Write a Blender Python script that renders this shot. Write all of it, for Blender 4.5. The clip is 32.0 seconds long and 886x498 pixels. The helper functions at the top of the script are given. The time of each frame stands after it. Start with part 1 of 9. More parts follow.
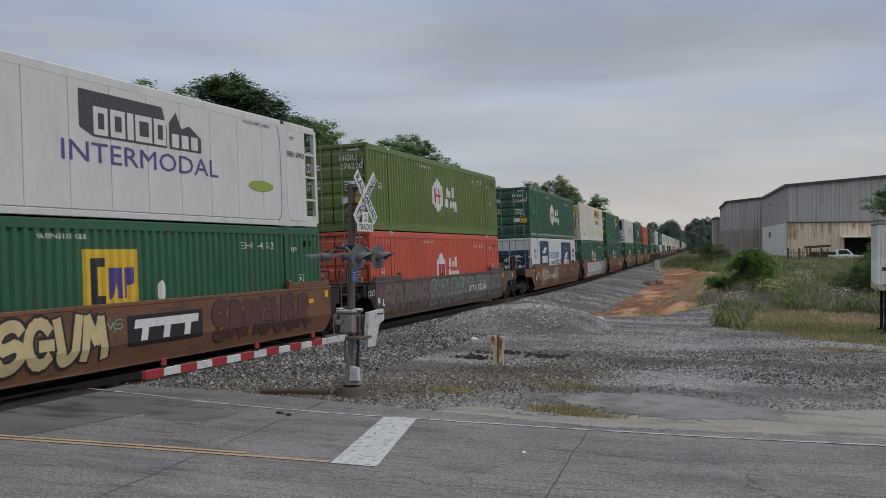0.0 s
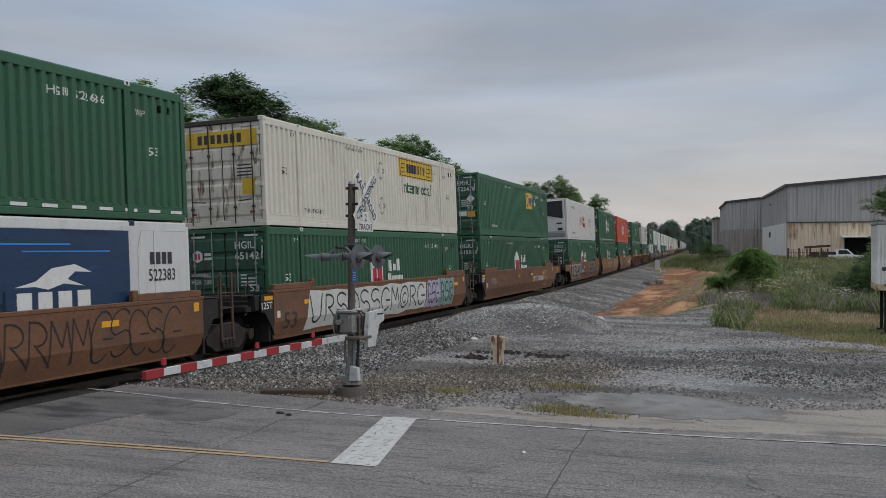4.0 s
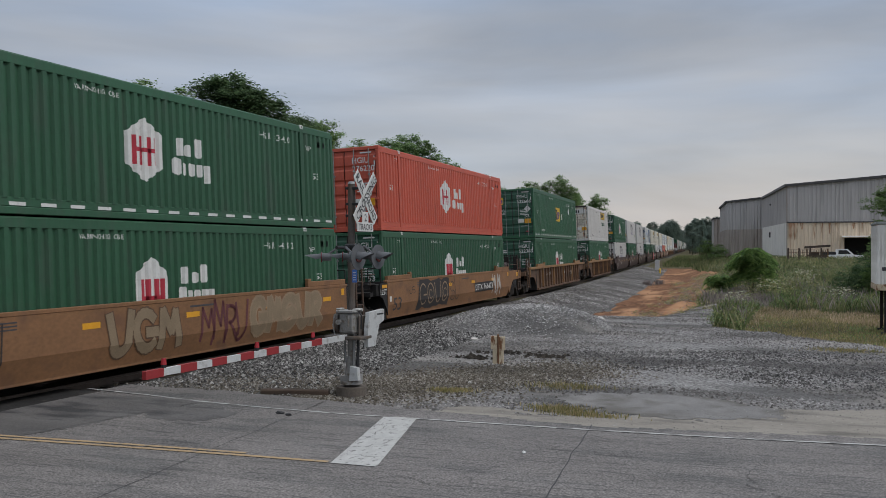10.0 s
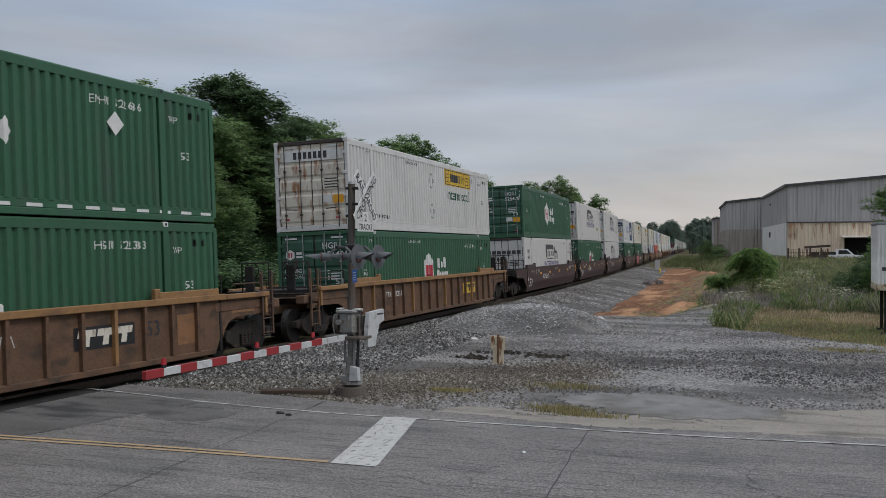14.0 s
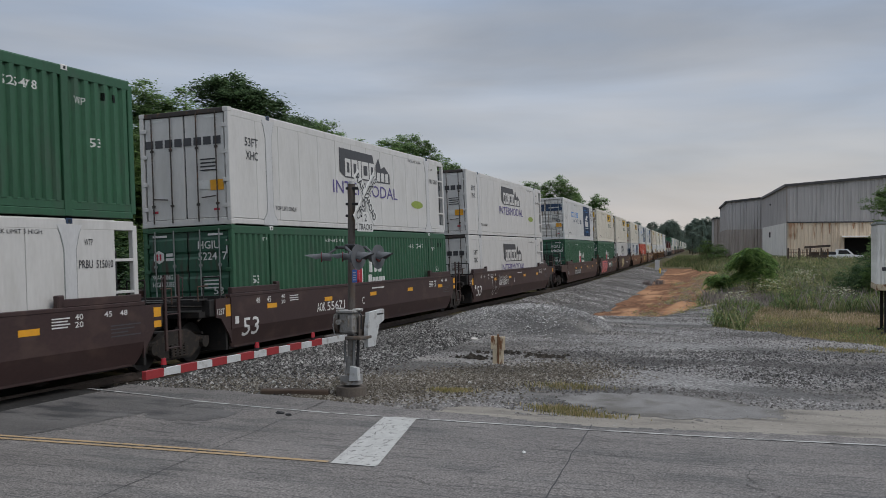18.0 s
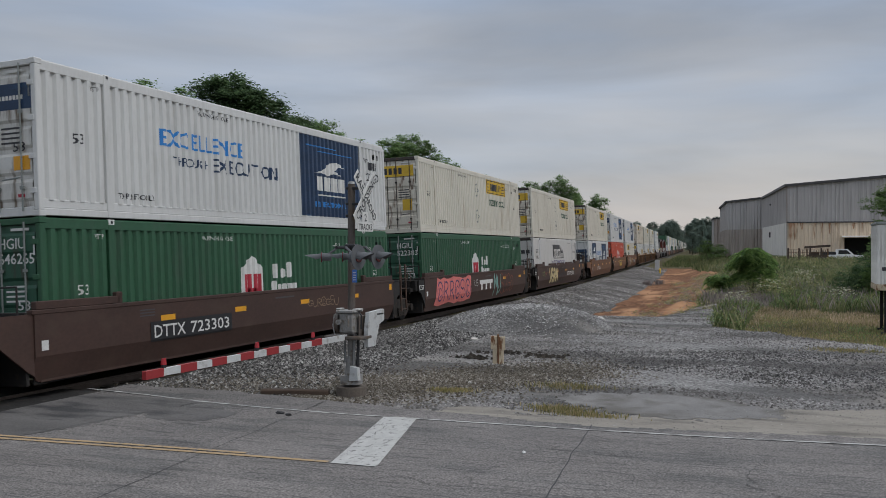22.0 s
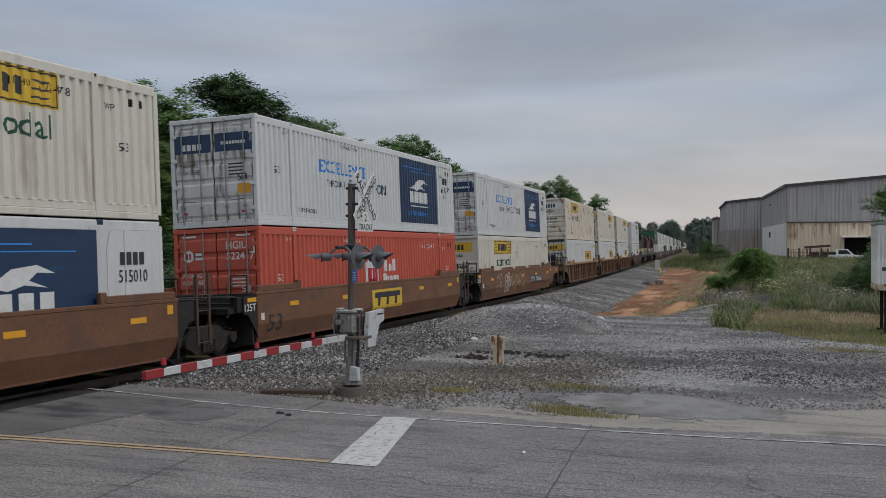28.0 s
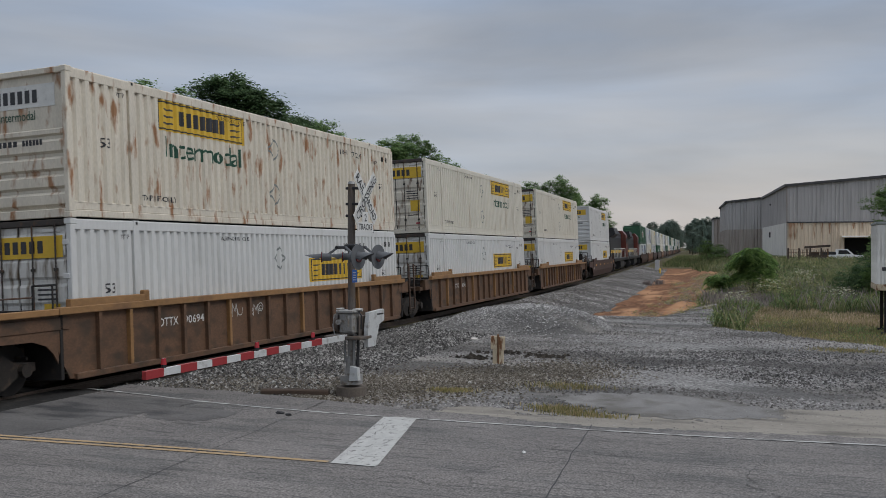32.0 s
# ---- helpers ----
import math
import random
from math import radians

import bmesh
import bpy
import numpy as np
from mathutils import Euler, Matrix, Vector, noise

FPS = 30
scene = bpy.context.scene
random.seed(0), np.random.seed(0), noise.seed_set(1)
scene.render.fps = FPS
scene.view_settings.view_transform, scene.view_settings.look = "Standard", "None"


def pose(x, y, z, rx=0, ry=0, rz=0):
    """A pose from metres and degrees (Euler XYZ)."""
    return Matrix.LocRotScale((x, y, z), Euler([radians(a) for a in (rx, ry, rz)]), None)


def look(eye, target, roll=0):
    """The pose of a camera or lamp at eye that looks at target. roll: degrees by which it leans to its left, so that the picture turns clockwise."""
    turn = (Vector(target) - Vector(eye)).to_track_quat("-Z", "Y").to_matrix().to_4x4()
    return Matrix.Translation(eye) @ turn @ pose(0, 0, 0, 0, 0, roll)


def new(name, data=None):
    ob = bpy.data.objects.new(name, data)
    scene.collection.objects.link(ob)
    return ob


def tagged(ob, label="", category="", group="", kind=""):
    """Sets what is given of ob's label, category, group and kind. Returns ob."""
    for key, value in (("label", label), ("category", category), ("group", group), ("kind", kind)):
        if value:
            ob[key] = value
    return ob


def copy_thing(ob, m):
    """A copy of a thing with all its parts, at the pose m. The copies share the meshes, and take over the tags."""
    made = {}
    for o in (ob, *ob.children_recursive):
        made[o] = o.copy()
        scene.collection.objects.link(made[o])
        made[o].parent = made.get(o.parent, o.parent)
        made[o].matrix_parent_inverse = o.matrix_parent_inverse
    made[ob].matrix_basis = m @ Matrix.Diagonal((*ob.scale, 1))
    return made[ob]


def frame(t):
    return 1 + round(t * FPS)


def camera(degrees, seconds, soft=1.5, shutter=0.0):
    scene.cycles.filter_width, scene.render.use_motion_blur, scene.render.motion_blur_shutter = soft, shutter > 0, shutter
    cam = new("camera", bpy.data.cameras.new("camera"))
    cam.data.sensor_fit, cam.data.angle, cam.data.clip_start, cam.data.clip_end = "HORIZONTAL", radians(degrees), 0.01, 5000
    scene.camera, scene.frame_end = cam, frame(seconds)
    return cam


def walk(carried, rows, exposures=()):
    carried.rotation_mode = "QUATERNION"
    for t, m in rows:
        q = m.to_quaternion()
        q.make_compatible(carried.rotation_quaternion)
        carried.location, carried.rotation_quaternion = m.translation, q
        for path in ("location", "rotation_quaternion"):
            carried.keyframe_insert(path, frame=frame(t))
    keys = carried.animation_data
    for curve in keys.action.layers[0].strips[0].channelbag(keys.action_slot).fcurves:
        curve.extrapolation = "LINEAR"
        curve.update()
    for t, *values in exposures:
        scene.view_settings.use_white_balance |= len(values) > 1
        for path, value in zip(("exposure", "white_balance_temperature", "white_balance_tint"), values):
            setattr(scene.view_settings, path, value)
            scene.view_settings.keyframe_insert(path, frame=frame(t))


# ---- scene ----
# camera on a fixed stand beside the road
cam = camera(50.51, 32.0, soft=0.8, shutter=0.05)
EYE = (0.0, 0.0, 2.70)
VIEW = pose(EYE[0], EYE[1], EYE[2], 90 - 0.098, 0, 21.0)
walk(cam, [(0.0, VIEW), (32.0, VIEW)], exposures=[(0.0, 0.0), (16.0, 0.0), (24.0, -0.05), (32.0, -0.08)])

# ---- world and sun: overcast, brighter low sky ahead ----
world = bpy.data.worlds.new("overcast_sky")
scene.world = world
world.use_nodes = True
wn, wl = world.node_tree.nodes, world.node_tree.links
wn.clear()
w_out = wn.new("ShaderNodeOutputWorld")
w_bg = wn.new("ShaderNodeBackground")
w_sky = wn.new("ShaderNodeTexSky")
w_sky.sky_type, w_sky.sun_disc = "NISHITA", False
SUN_ELEV, SUN_AZ = radians(50), radians(93)
w_sky.sun_elevation, w_sky.sun_rotation = SUN_ELEV, SUN_AZ
w_tc = wn.new("ShaderNodeTexCoord")
w_sep = wn.new("ShaderNodeSeparateXYZ")
wl.new(w_tc.outputs["Generated"], w_sep.inputs[0])
w_ramp = wn.new("ShaderNodeValToRGB")
stops = [(0.0, (0.44, 0.415, 0.41)), (0.03, (0.515, 0.485, 0.475)), (0.09, (0.485, 0.508, 0.552)), (0.2, (0.395, 0.435, 0.505)), (0.4, (0.40, 0.455, 0.545)), (0.62, (0.75, 0.80, 0.88)), (1.0, (1.15, 1.2, 1.28))]
w_ramp.color_ramp.elements[0].position, w_ramp.color_ramp.elements[1].position = 0.0, 1.0
for i, (at, col) in enumerate(stops):
    el = w_ramp.color_ramp.elements[i] if i == 0 else (w_ramp.color_ramp.elements[-1] if at == 1.0 else w_ramp.color_ramp.elements.new(at))
    el.color = (*col, 1)
wl.new(w_sep.outputs["Z"], w_ramp.inputs[0])
w_map = wn.new("ShaderNodeMapping")
w_map.inputs["Scale"].default_value = (1.6, 1.6, 9.0)
w_map.inputs["Rotation"].default_value = (0.05, -0.06, 0.3)
wl.new(w_tc.outputs["Generated"], w_map.inputs[0])
w_noise = wn.new("ShaderNodeTexNoise")
w_noise.inputs["Scale"].default_value, w_noise.inputs["Detail"].default_value = 1.7, 6.0
w_noise.inputs["Distortion"].default_value = 0.4
wl.new(w_map.outputs[0], w_noise.inputs["Vector"])
w_rng = wn.new("ShaderNodeMapRange")
w_rng.inputs["From Min"].default_value, w_rng.inputs["From Max"].default_value = 0.3, 0.72
w_rng.inputs["To Min"].default_value, w_rng.inputs["To Max"].default_value = 0.84, 1.17
wl.new(w_noise.outputs["Fac"], w_rng.inputs["Value"])
# the cloud is thicker, and so darker, behind the camera than towards the low sun
w_dot = wn.new("ShaderNodeVectorMath")
w_dot.operation = "DOT_PRODUCT"
w_dot.inputs[1].default_value = (0.45, 0.89, 0.0)
wl.new(w_tc.outputs["Generated"], w_dot.inputs[0])
w_side = wn.new("ShaderNodeMapRange")
w_side.inputs["From Min"].default_value, w_side.inputs["From Max"].default_value = -0.8, 0.5
w_side.inputs["To Min"].default_value, w_side.inputs["To Max"].default_value = 0.96, 1.0
wl.new(w_dot.outputs["Value"], w_side.inputs["Value"])
w_both = wn.new("ShaderNodeMath")
w_both.operation = "MULTIPLY"
wl.new(w_rng.outputs[0], w_both.inputs[0])
wl.new(w_side.outputs[0], w_both.inputs[1])
# thin and thick cloud: cooler and warmer streaks
w_map2 = wn.new("ShaderNodeMapping")
w_map2.inputs["Scale"].default_value = (1.1, 1.1, 7.0)
w_map2.inputs["Location"].default_value = (2.3, 0.7, 0.35)
w_map2.inputs["Rotation"].default_value = (-0.05, 0.08, 0.0)
wl.new(w_tc.outputs["Generated"], w_map2.inputs[0])
w_noise2 = wn.new("ShaderNodeTexNoise")
w_noise2.inputs["Scale"].default_value, w_noise2.inputs["Detail"].default_value = 1.6, 5.0
wl.new(w_map2.outputs[0], w_noise2.inputs["Vector"])
w_hue = wn.new("ShaderNodeValToRGB")
w_hue.color_ramp.elements[0].position, w_hue.color_ramp.elements[1].position = 0.36, 0.64
w_hue.color_ramp.elements[0].color, w_hue.color_ramp.elements[1].color = (0.90, 0.975, 1.07, 1), (1.07, 1.02, 0.965, 1)
wl.new(w_noise2.outputs["Fac"], w_hue.inputs[0])
w_tint = wn.new("ShaderNodeVectorMath")
w_tint.operation = "MULTIPLY"
wl.new(w_ramp.outputs["Color"], w_tint.inputs[0])
wl.new(w_hue.outputs["Color"], w_tint.inputs[1])
w_mul = wn.new("ShaderNodeVectorMath")
w_mul.operation = "SCALE"
wl.new(w_tint.outputs[0], w_mul.inputs[0])
wl.new(w_both.outputs[0], w_mul.inputs["Scale"])
w_skys = wn.new("ShaderNodeVectorMath")
w_skys.operation = "SCALE"
w_skys.inputs["Scale"].default_value = 0.1
wl.new(w_sky.outputs[0], w_skys.inputs[0])
w_mix = wn.new("ShaderNodeMix")
w_mix.data_type = "RGBA"
w_mix.inputs["Factor"].default_value = 0.88
wl.new(w_skys.outputs[0], w_mix.inputs["A"])
wl.new(w_mul.outputs[0], w_mix.inputs["B"])
wl.new(w_mix.outputs["Result"], w_bg.inputs["Color"])
w_bg.inputs["Strength"].default_value = 1.0
wl.new(w_bg.outputs[0], w_out.inputs[0])

sun = new("sun", bpy.data.lights.new("sun", "SUN"))
sun.data.energy, sun.data.angle, sun.data.color = 1.15, radians(25), (1.0, 0.95, 0.89)
sun_dir = Vector((math.sin(SUN_AZ) * math.cos(SUN_ELEV), math.cos(SUN_AZ) * math.cos(SUN_ELEV), math.sin(SUN_ELEV)))
sun.matrix_world = look((40, -40, 60), Vector((40, -40, 60)) - sun_dir)
scene.view_settings.exposure = 0.0


# ---- materials ----
def mat(name, col, rough=0.6, metal=0.0, var=0.14, scale=1.2, bump=0.0, dirt=None, dirt_at=(0.55, 0.75), stretch=(1, 1, 1), rnd=0.0, fine=14.0, bump_scale=None, coords="Object", spec=0.5):
    m = bpy.data.materials.new(name)
    m.use_nodes = True
    n, l = m.node_tree.nodes, m.node_tree.links
    b = n["Principled BSDF"]
    b.inputs["Roughness"].default_value, b.inputs["Metallic"].default_value = rough, metal
    b.inputs["Specular IOR Level"].default_value = spec
    tc = n.new("ShaderNodeTexCoord")
    mp = n.new("ShaderNodeMapping")
    mp.inputs["Scale"].default_value = stretch
    l.new(tc.outputs[coords], mp.inputs[0])
    big, small = n.new("ShaderNodeTexNoise"), n.new("ShaderNodeTexNoise")
    big.inputs["Scale"].default_value, big.inputs["Detail"].default_value = scale, 5
    small.inputs["Scale"].default_value, small.inputs["Detail"].default_value = scale * fine, 4
    l.new(mp.outputs[0], big.inputs["Vector"])
    l.new(mp.outputs[0], small.inputs["Vector"])
    add = n.new("ShaderNodeMath")
    add.operation = "ADD"
    l.new(big.outputs["Fac"], add.inputs[0])
    l.new(small.outputs["Fac"], add.inputs[1])
    rng = n.new("ShaderNodeMapRange")
    rng.inputs["From Min"].default_value, rng.inputs["From Max"].default_value = 0.65, 1.35
    rng.inputs["To Min"].default_value, rng.inputs["To Max"].default_value = 1 - var, 1 + var
    l.new(add.outputs[0], rng.inputs["Value"])
    sc = n.new("ShaderNodeVectorMath")
    sc.operation = "SCALE"
    sc.inputs[0].default_value = col
    last = rng.outputs[0]
    if rnd:
        oi = n.new("ShaderNodeObjectInfo")
        r2 = n.new("ShaderNodeMapRange")
        r2.inputs["To Min"].default_value, r2.inputs["To Max"].default_value = 1 - rnd, 1 + rnd
        l.new(oi.outputs["Random"], r2.inputs["Value"])
        mu = n.new("ShaderNodeMath")
        mu.operation = "MULTIPLY"
        l.new(last, mu.inputs[0])
        l.new(r2.outputs[0], mu.inputs[1])
        last = mu.outputs[0]
    l.new(last, sc.inputs["Scale"])
    out = sc.outputs[0]
    if dirt:
        dn = n.new("ShaderNodeTexNoise")
        dn.inputs["Scale"].default_value, dn.inputs["Detail"].default_value = scale * 1.7, 7
        off = n.new("ShaderNodeVectorMath")
        off.inputs[1].default_value = (7.3, 2.1, 4.4)
        l.new(mp.outputs[0], off.inputs[0])
        l.new(off.outputs[0], dn.inputs["Vector"])
        dr = n.new("ShaderNodeMapRange")
        dr.inputs["From Min"].default_value, dr.inputs["From Max"].default_value = dirt_at
        l.new(dn.outputs["Fac"], dr.inputs["Value"])
        mx = n.new("ShaderNodeMix")
        mx.data_type = "RGBA"
        l.new(dr.outputs[0], mx.inputs["Factor"])
        l.new(out, mx.inputs["A"])
        mx.inputs["B"].default_value = (*dirt, 1)
        out = mx.outputs["Result"]
    l.new(out, b.inputs["Base Color"])
    if bump:
        bn = n.new("ShaderNodeTexNoise")
        bn.inputs["Scale"].default_value, bn.inputs["Detail"].default_value = bump_scale or scale * 20, 6
        l.new(tc.outputs[coords], bn.inputs["Vector"])
        bp = n.new("ShaderNodeBump")
        bp.inputs["Strength"].default_value, bp.inputs["Distance"].default_value = bump, 0.02
        l.new(bn.outputs["Fac"], bp.inputs["Height"])
        l.new(bp.outputs[0], b.inputs["Normal"])
    return m


def stone_mat(name, cols, cell, rough=0.9, bump=0.6, patch=None, patch_scale=0.35, patch_at=(0.5, 0.62), dust=None, stretch=(1, 1, 1)):
    """Loose stones: cells of differing grey with relief, and larger stained patches."""
    m = bpy.data.materials.new(name)
    m.use_nodes = True
    n, l = m.node_tree.nodes, m.node_tree.links
    b = n["Principled BSDF"]
    b.inputs["Roughness"].default_value = rough
    b.inputs["Specular IOR Level"].default_value = 0.2
    tc = n.new("ShaderNodeTexCoord")
    vo = n.new("ShaderNodeTexVoronoi")
    vo.inputs["Scale"].default_value = cell
    l.new(tc.outputs["Object"], vo.inputs["Vector"])
    rp = n.new("ShaderNodeValToRGB")
    rp.color_ramp.elements[0].color, rp.color_ramp.elements[1].color = (*cols[0], 1), (*cols[2], 1)
    rp.color_ramp.elements.new(0.5).color = (*cols[1], 1)
    sp = n.new("ShaderNodeSeparateColor")
    l.new(vo.outputs["Color"], sp.inputs[0])
    l.new(sp.outputs[0], rp.inputs[0])
    big = n.new("ShaderNodeTexNoise")
    big.inputs["Scale"].default_value, big.inputs["Detail"].default_value = patch_scale, 7
    mp = n.new("ShaderNodeMapping")
    mp.inputs["Scale"].default_value = stretch
    l.new(tc.outputs["Object"], mp.inputs[0])
    l.new(mp.outputs[0], big.inputs["Vector"])
    r1 = n.new("ShaderNodeMapRange")
    r1.inputs["From Min"].default_value, r1.inputs["From Max"].default_value = patch_at
    l.new(big.outputs["Fac"], r1.inputs["Value"])
    mx = n.new("ShaderNodeMix")
    mx.data_type = "RGBA"
    mm = n.new("ShaderNodeMath")
    mm.operation = "MULTIPLY"
    mm.inputs[1].default_value = 0.75
    l.new(r1.outputs[0], mm.inputs[0])
    l.new(mm.outputs[0], mx.inputs["Factor"])
    l.new(rp.outputs[0], mx.inputs["A"])
    mx.inputs["B"].default_value = (*(patch or cols[0]), 1)
    out = mx.outputs["Result"]
    if dust:
        dn = n.new("ShaderNodeTexNoise")
        dn.inputs["Scale"].default_value, dn.inputs["Detail"].default_value = patch_scale * 1.3, 8
        mp2 = n.new("ShaderNodeMapping")
        mp2.inputs["Scale"].default_value, mp2.inputs["Location"].default_value = stretch, (3.7, 8.1, 0)
        l.new(tc.outputs["Object"], mp2.inputs[0])
        l.new(mp2.outputs[0], dn.inputs["Vector"])
        dr = n.new("ShaderNodeMapRange")
        dr.inputs["From Min"].default_value, dr.inputs["From Max"].default_value = 0.53, 0.68
        dr.inputs["To Max"].default_value = 0.7
        l.new(dn.outputs["Fac"], dr.inputs["Value"])
        m2 = n.new("ShaderNodeMix")
        m2.data_type = "RGBA"
        l.new(dr.outputs[0], m2.inputs["Factor"])
        l.new(out, m2.inputs["A"])
        m2.inputs["B"].default_value = (*dust, 1)
        out = m2.outputs["Result"]
    l.new(out, b.inputs["Base Color"])
    bp = n.new("ShaderNodeBump")
    bp.inputs["Strength"].default_value, bp.inputs["Distance"].default_value = bump, 0.05
    bp.invert = True
    l.new(vo.outputs["Distance"], bp.inputs["Height"])
    l.new(bp.outputs[0], b.inputs["Normal"])
    return m


RUST = (0.16, 0.06, 0.025)
M_GREEN = mat("green_paint", (0.023, 0.090, 0.044), 0.5, var=0.16, rnd=0.12, stretch=(1, 1, 0.35), dirt=(0.05, 0.075, 0.055), dirt_at=(0.55, 0.9))
M_BRIGHTGREEN = mat("bright_green_paint", (0.023, 0.098, 0.047), 0.5, var=0.15, rnd=0.08, stretch=(1, 1, 0.35), dirt=(0.05, 0.075, 0.055), dirt_at=(0.55, 0.9))
M_OLIVE = mat("olive_green_paint", (0.105, 0.155, 0.034), 0.5, var=0.14, stretch=(1, 1, 0.35))
M_ORANGE = mat("orange_red_paint", (0.48, 0.085, 0.048), 0.5, var=0.12, stretch=(1, 1, 0.35), dirt=(0.3, 0.08, 0.05), dirt_at=(0.6, 0.9))
M_WHITE = mat("white_panel_paint", (0.56, 0.55, 0.53), 0.42, var=0.07, stretch=(1, 1, 0.3), dirt=(0.38, 0.37, 0.34), dirt_at=(0.55, 0.95))
M_KWHITE = mat("cool_white_paint", (0.575, 0.58, 0.57), 0.45, var=0.07, stretch=(1, 1, 0.3), dirt=(0.4, 0.4, 0.38), dirt_at=(0.58, 0.95))
M_CREAM = mat("cream_white_paint", (0.60, 0.57, 0.49), 0.5, var=0.08, stretch=(1, 1, 0.3), dirt=(0.33, 0.25, 0.17), dirt_at=(0.6, 0.9))
M_RUSTY = mat("rust_streaked_cream_paint", (0.61, 0.56, 0.47), 0.55, var=0.14, scale=2.6, stretch=(1, 1, 0.3), dirt=(0.3, 0.15, 0.07), dirt_at=(0.555, 0.665))
M_DOORWHITE = mat("smeared_white_door_paint", (0.57, 0.56, 0.53), 0.55, var=0.12, scale=2.2, stretch=(1.6, 1, 0.28), dirt=(0.15, 0.115, 0.08), dirt_at=(0.52, 0.66))
M_DOORCREAM = mat("rust_smeared_cream_door_paint", (0.62, 0.575, 0.49), 0.55, var=0.14, scale=2.0, stretch=(1.8, 1, 0.42), dirt=(0.13, 0.07, 0.04), dirt_at=(0.57, 0.68))
M_DOORGREEN = mat("smeared_green_door_paint", (0.021, 0.082, 0.049), 0.5, var=0.2, scale=2.2, stretch=(1.6, 1, 0.28), dirt=(0.045, 0.03, 0.022), dirt_at=(0.56, 0.7))
M_DARKROD = mat("grimy_dark_rod_steel", (0.045, 0.038, 0.034), 0.6, metal=0.2, var=0.3, scale=4, dirt=(0.12, 0.06, 0.03), dirt_at=(0.55, 0.7))
M_LADDER = mat("rusty_brown_ladder_paint", (0.075, 0.042, 0.026), 0.7, var=0.3, scale=4, dirt=(0.045, 0.03, 0.022), dirt_at=(0.5, 0.66))
M_BROWN = mat("rust_brown_car_paint", (0.152, 0.068, 0.033), 0.65, var=0.25, rnd=0.06, stretch=(1, 0.6, 1), dirt=(0.10, 0.055, 0.035), dirt_at=(0.52, 0.7))
M_TAN = mat("tan_brown_car_paint", (0.22, 0.108, 0.047), 0.65, var=0.22, rnd=0.05, stretch=(1, 0.6, 1), dirt=(0.15, 0.075, 0.04), dirt_at=(0.55, 0.72))
M_MAROON = mat("maroon_car_paint", (0.04, 0.020, 0.018), 0.55, var=0.2, stretch=(1, 0.6, 1), dirt=(0.075, 0.045, 0.035), dirt_at=(0.55, 0.75))
M_GREYBROWN = mat("grey_brown_car_paint", (0.085, 0.062, 0.052), 0.65, var=0.25, stretch=(1, 0.6, 1), dirt=(0.15, 0.075, 0.045), dirt_at=(0.55, 0.7))
M_DKBROWN = mat("dark_brown_car_paint", (0.052, 0.026, 0.019), 0.65, var=0.25, stretch=(1, 0.6, 1), dirt=(0.06, 0.035, 0.025), dirt_at=(0.55, 0.72))
M_RIBBED = mat("weathered_tan_steel", (0.12, 0.064, 0.035), 0.7, var=0.28, scale=1.8, stretch=(1, 0.6, 1), dirt=(0.055, 0.035, 0.022), dirt_at=(0.48, 0.66))
M_CHORD = mat("yellow_tan_flange_paint", (0.26, 0.14, 0.055), 0.6, var=0.2, stretch=(1, 0.5, 1), dirt=(0.14, 0.075, 0.04), dirt_at=(0.52, 0.7))
M_UNDER = mat("grimy_black_steel", (0.015, 0.013, 0.012), 0.8, var=0.35, scale=3, dirt=(0.035, 0.024, 0.018), dirt_at=(0.58, 0.75))
M_TRUCK = mat("dusty_bogie_casting", (0.02, 0.016, 0.013), 0.85, var=0.4, scale=4, dirt=(0.05, 0.034, 0.024), dirt_at=(0.52, 0.68))
M_WHEEL = mat("worn_wheel_steel", (0.02, 0.0175, 0.0155), 0.65, metal=0.15, var=0.3, scale=4)
M_STEEL = mat("galvanised_steel", (0.21, 0.215, 0.215), 0.5, metal=0.35, var=0.18, scale=3, bump=0.05)
M_RAIL = mat("rail_steel", (0.11, 0.085, 0.07), 0.45, metal=0.6, var=0.25, scale=3)
M_RODS = mat("grey_rod_steel", (0.23, 0.25, 0.24), 0.5, metal=0.3, var=0.2, scale=3)
M_TANK = mat("red_brown_tank_paint", (0.05, 0.024, 0.02), 0.6, var=0.25, scale=3, dirt=(0.03, 0.02, 0.016), dirt_at=(0.5, 0.7))
M_BLACK = mat("black_paint", (0.015, 0.015, 0.017), 0.5, var=0.2, scale=4)
M_MKWHITE = mat("white_marking_paint", (0.62, 0.62, 0.60), 0.55, var=0.12, scale=5, dirt=(0.3, 0.3, 0.28), dirt_at=(0.62, 0.85))
M_MKBLACK = mat("black_marking_paint", (0.03, 0.03, 0.035), 0.5, var=0.2, scale=5)
M_MKRED = mat("red_marking_paint", (0.42, 0.03, 0.05), 0.5, var=0.12, scale=5)
M_MKYELLOW = mat("yellow_marking_paint", (0.62, 0.40, 0.035), 0.5, var=0.12, scale=5)
M_AMBER = mat("amber_reflective_sheet", (0.70, 0.33, 0.02), 0.4, var=0.1, scale=6)
M_MKPURPLE = mat("purple_marking_paint", (0.085, 0.06, 0.22), 0.5, var=0.1, scale=5)
M_MKBLUE = mat("blue_marking_paint", (0.03, 0.22, 0.58), 0.5, var=0.1, scale=5)
M_NAVY = mat("navy_panel_print", (0.012, 0.035, 0.085), 0.45, var=0.3, scale=1.2, dirt=(0.02, 0.09, 0.2), dirt_at=(0.62, 0.8), stretch=(1, 0.4, 2.2))
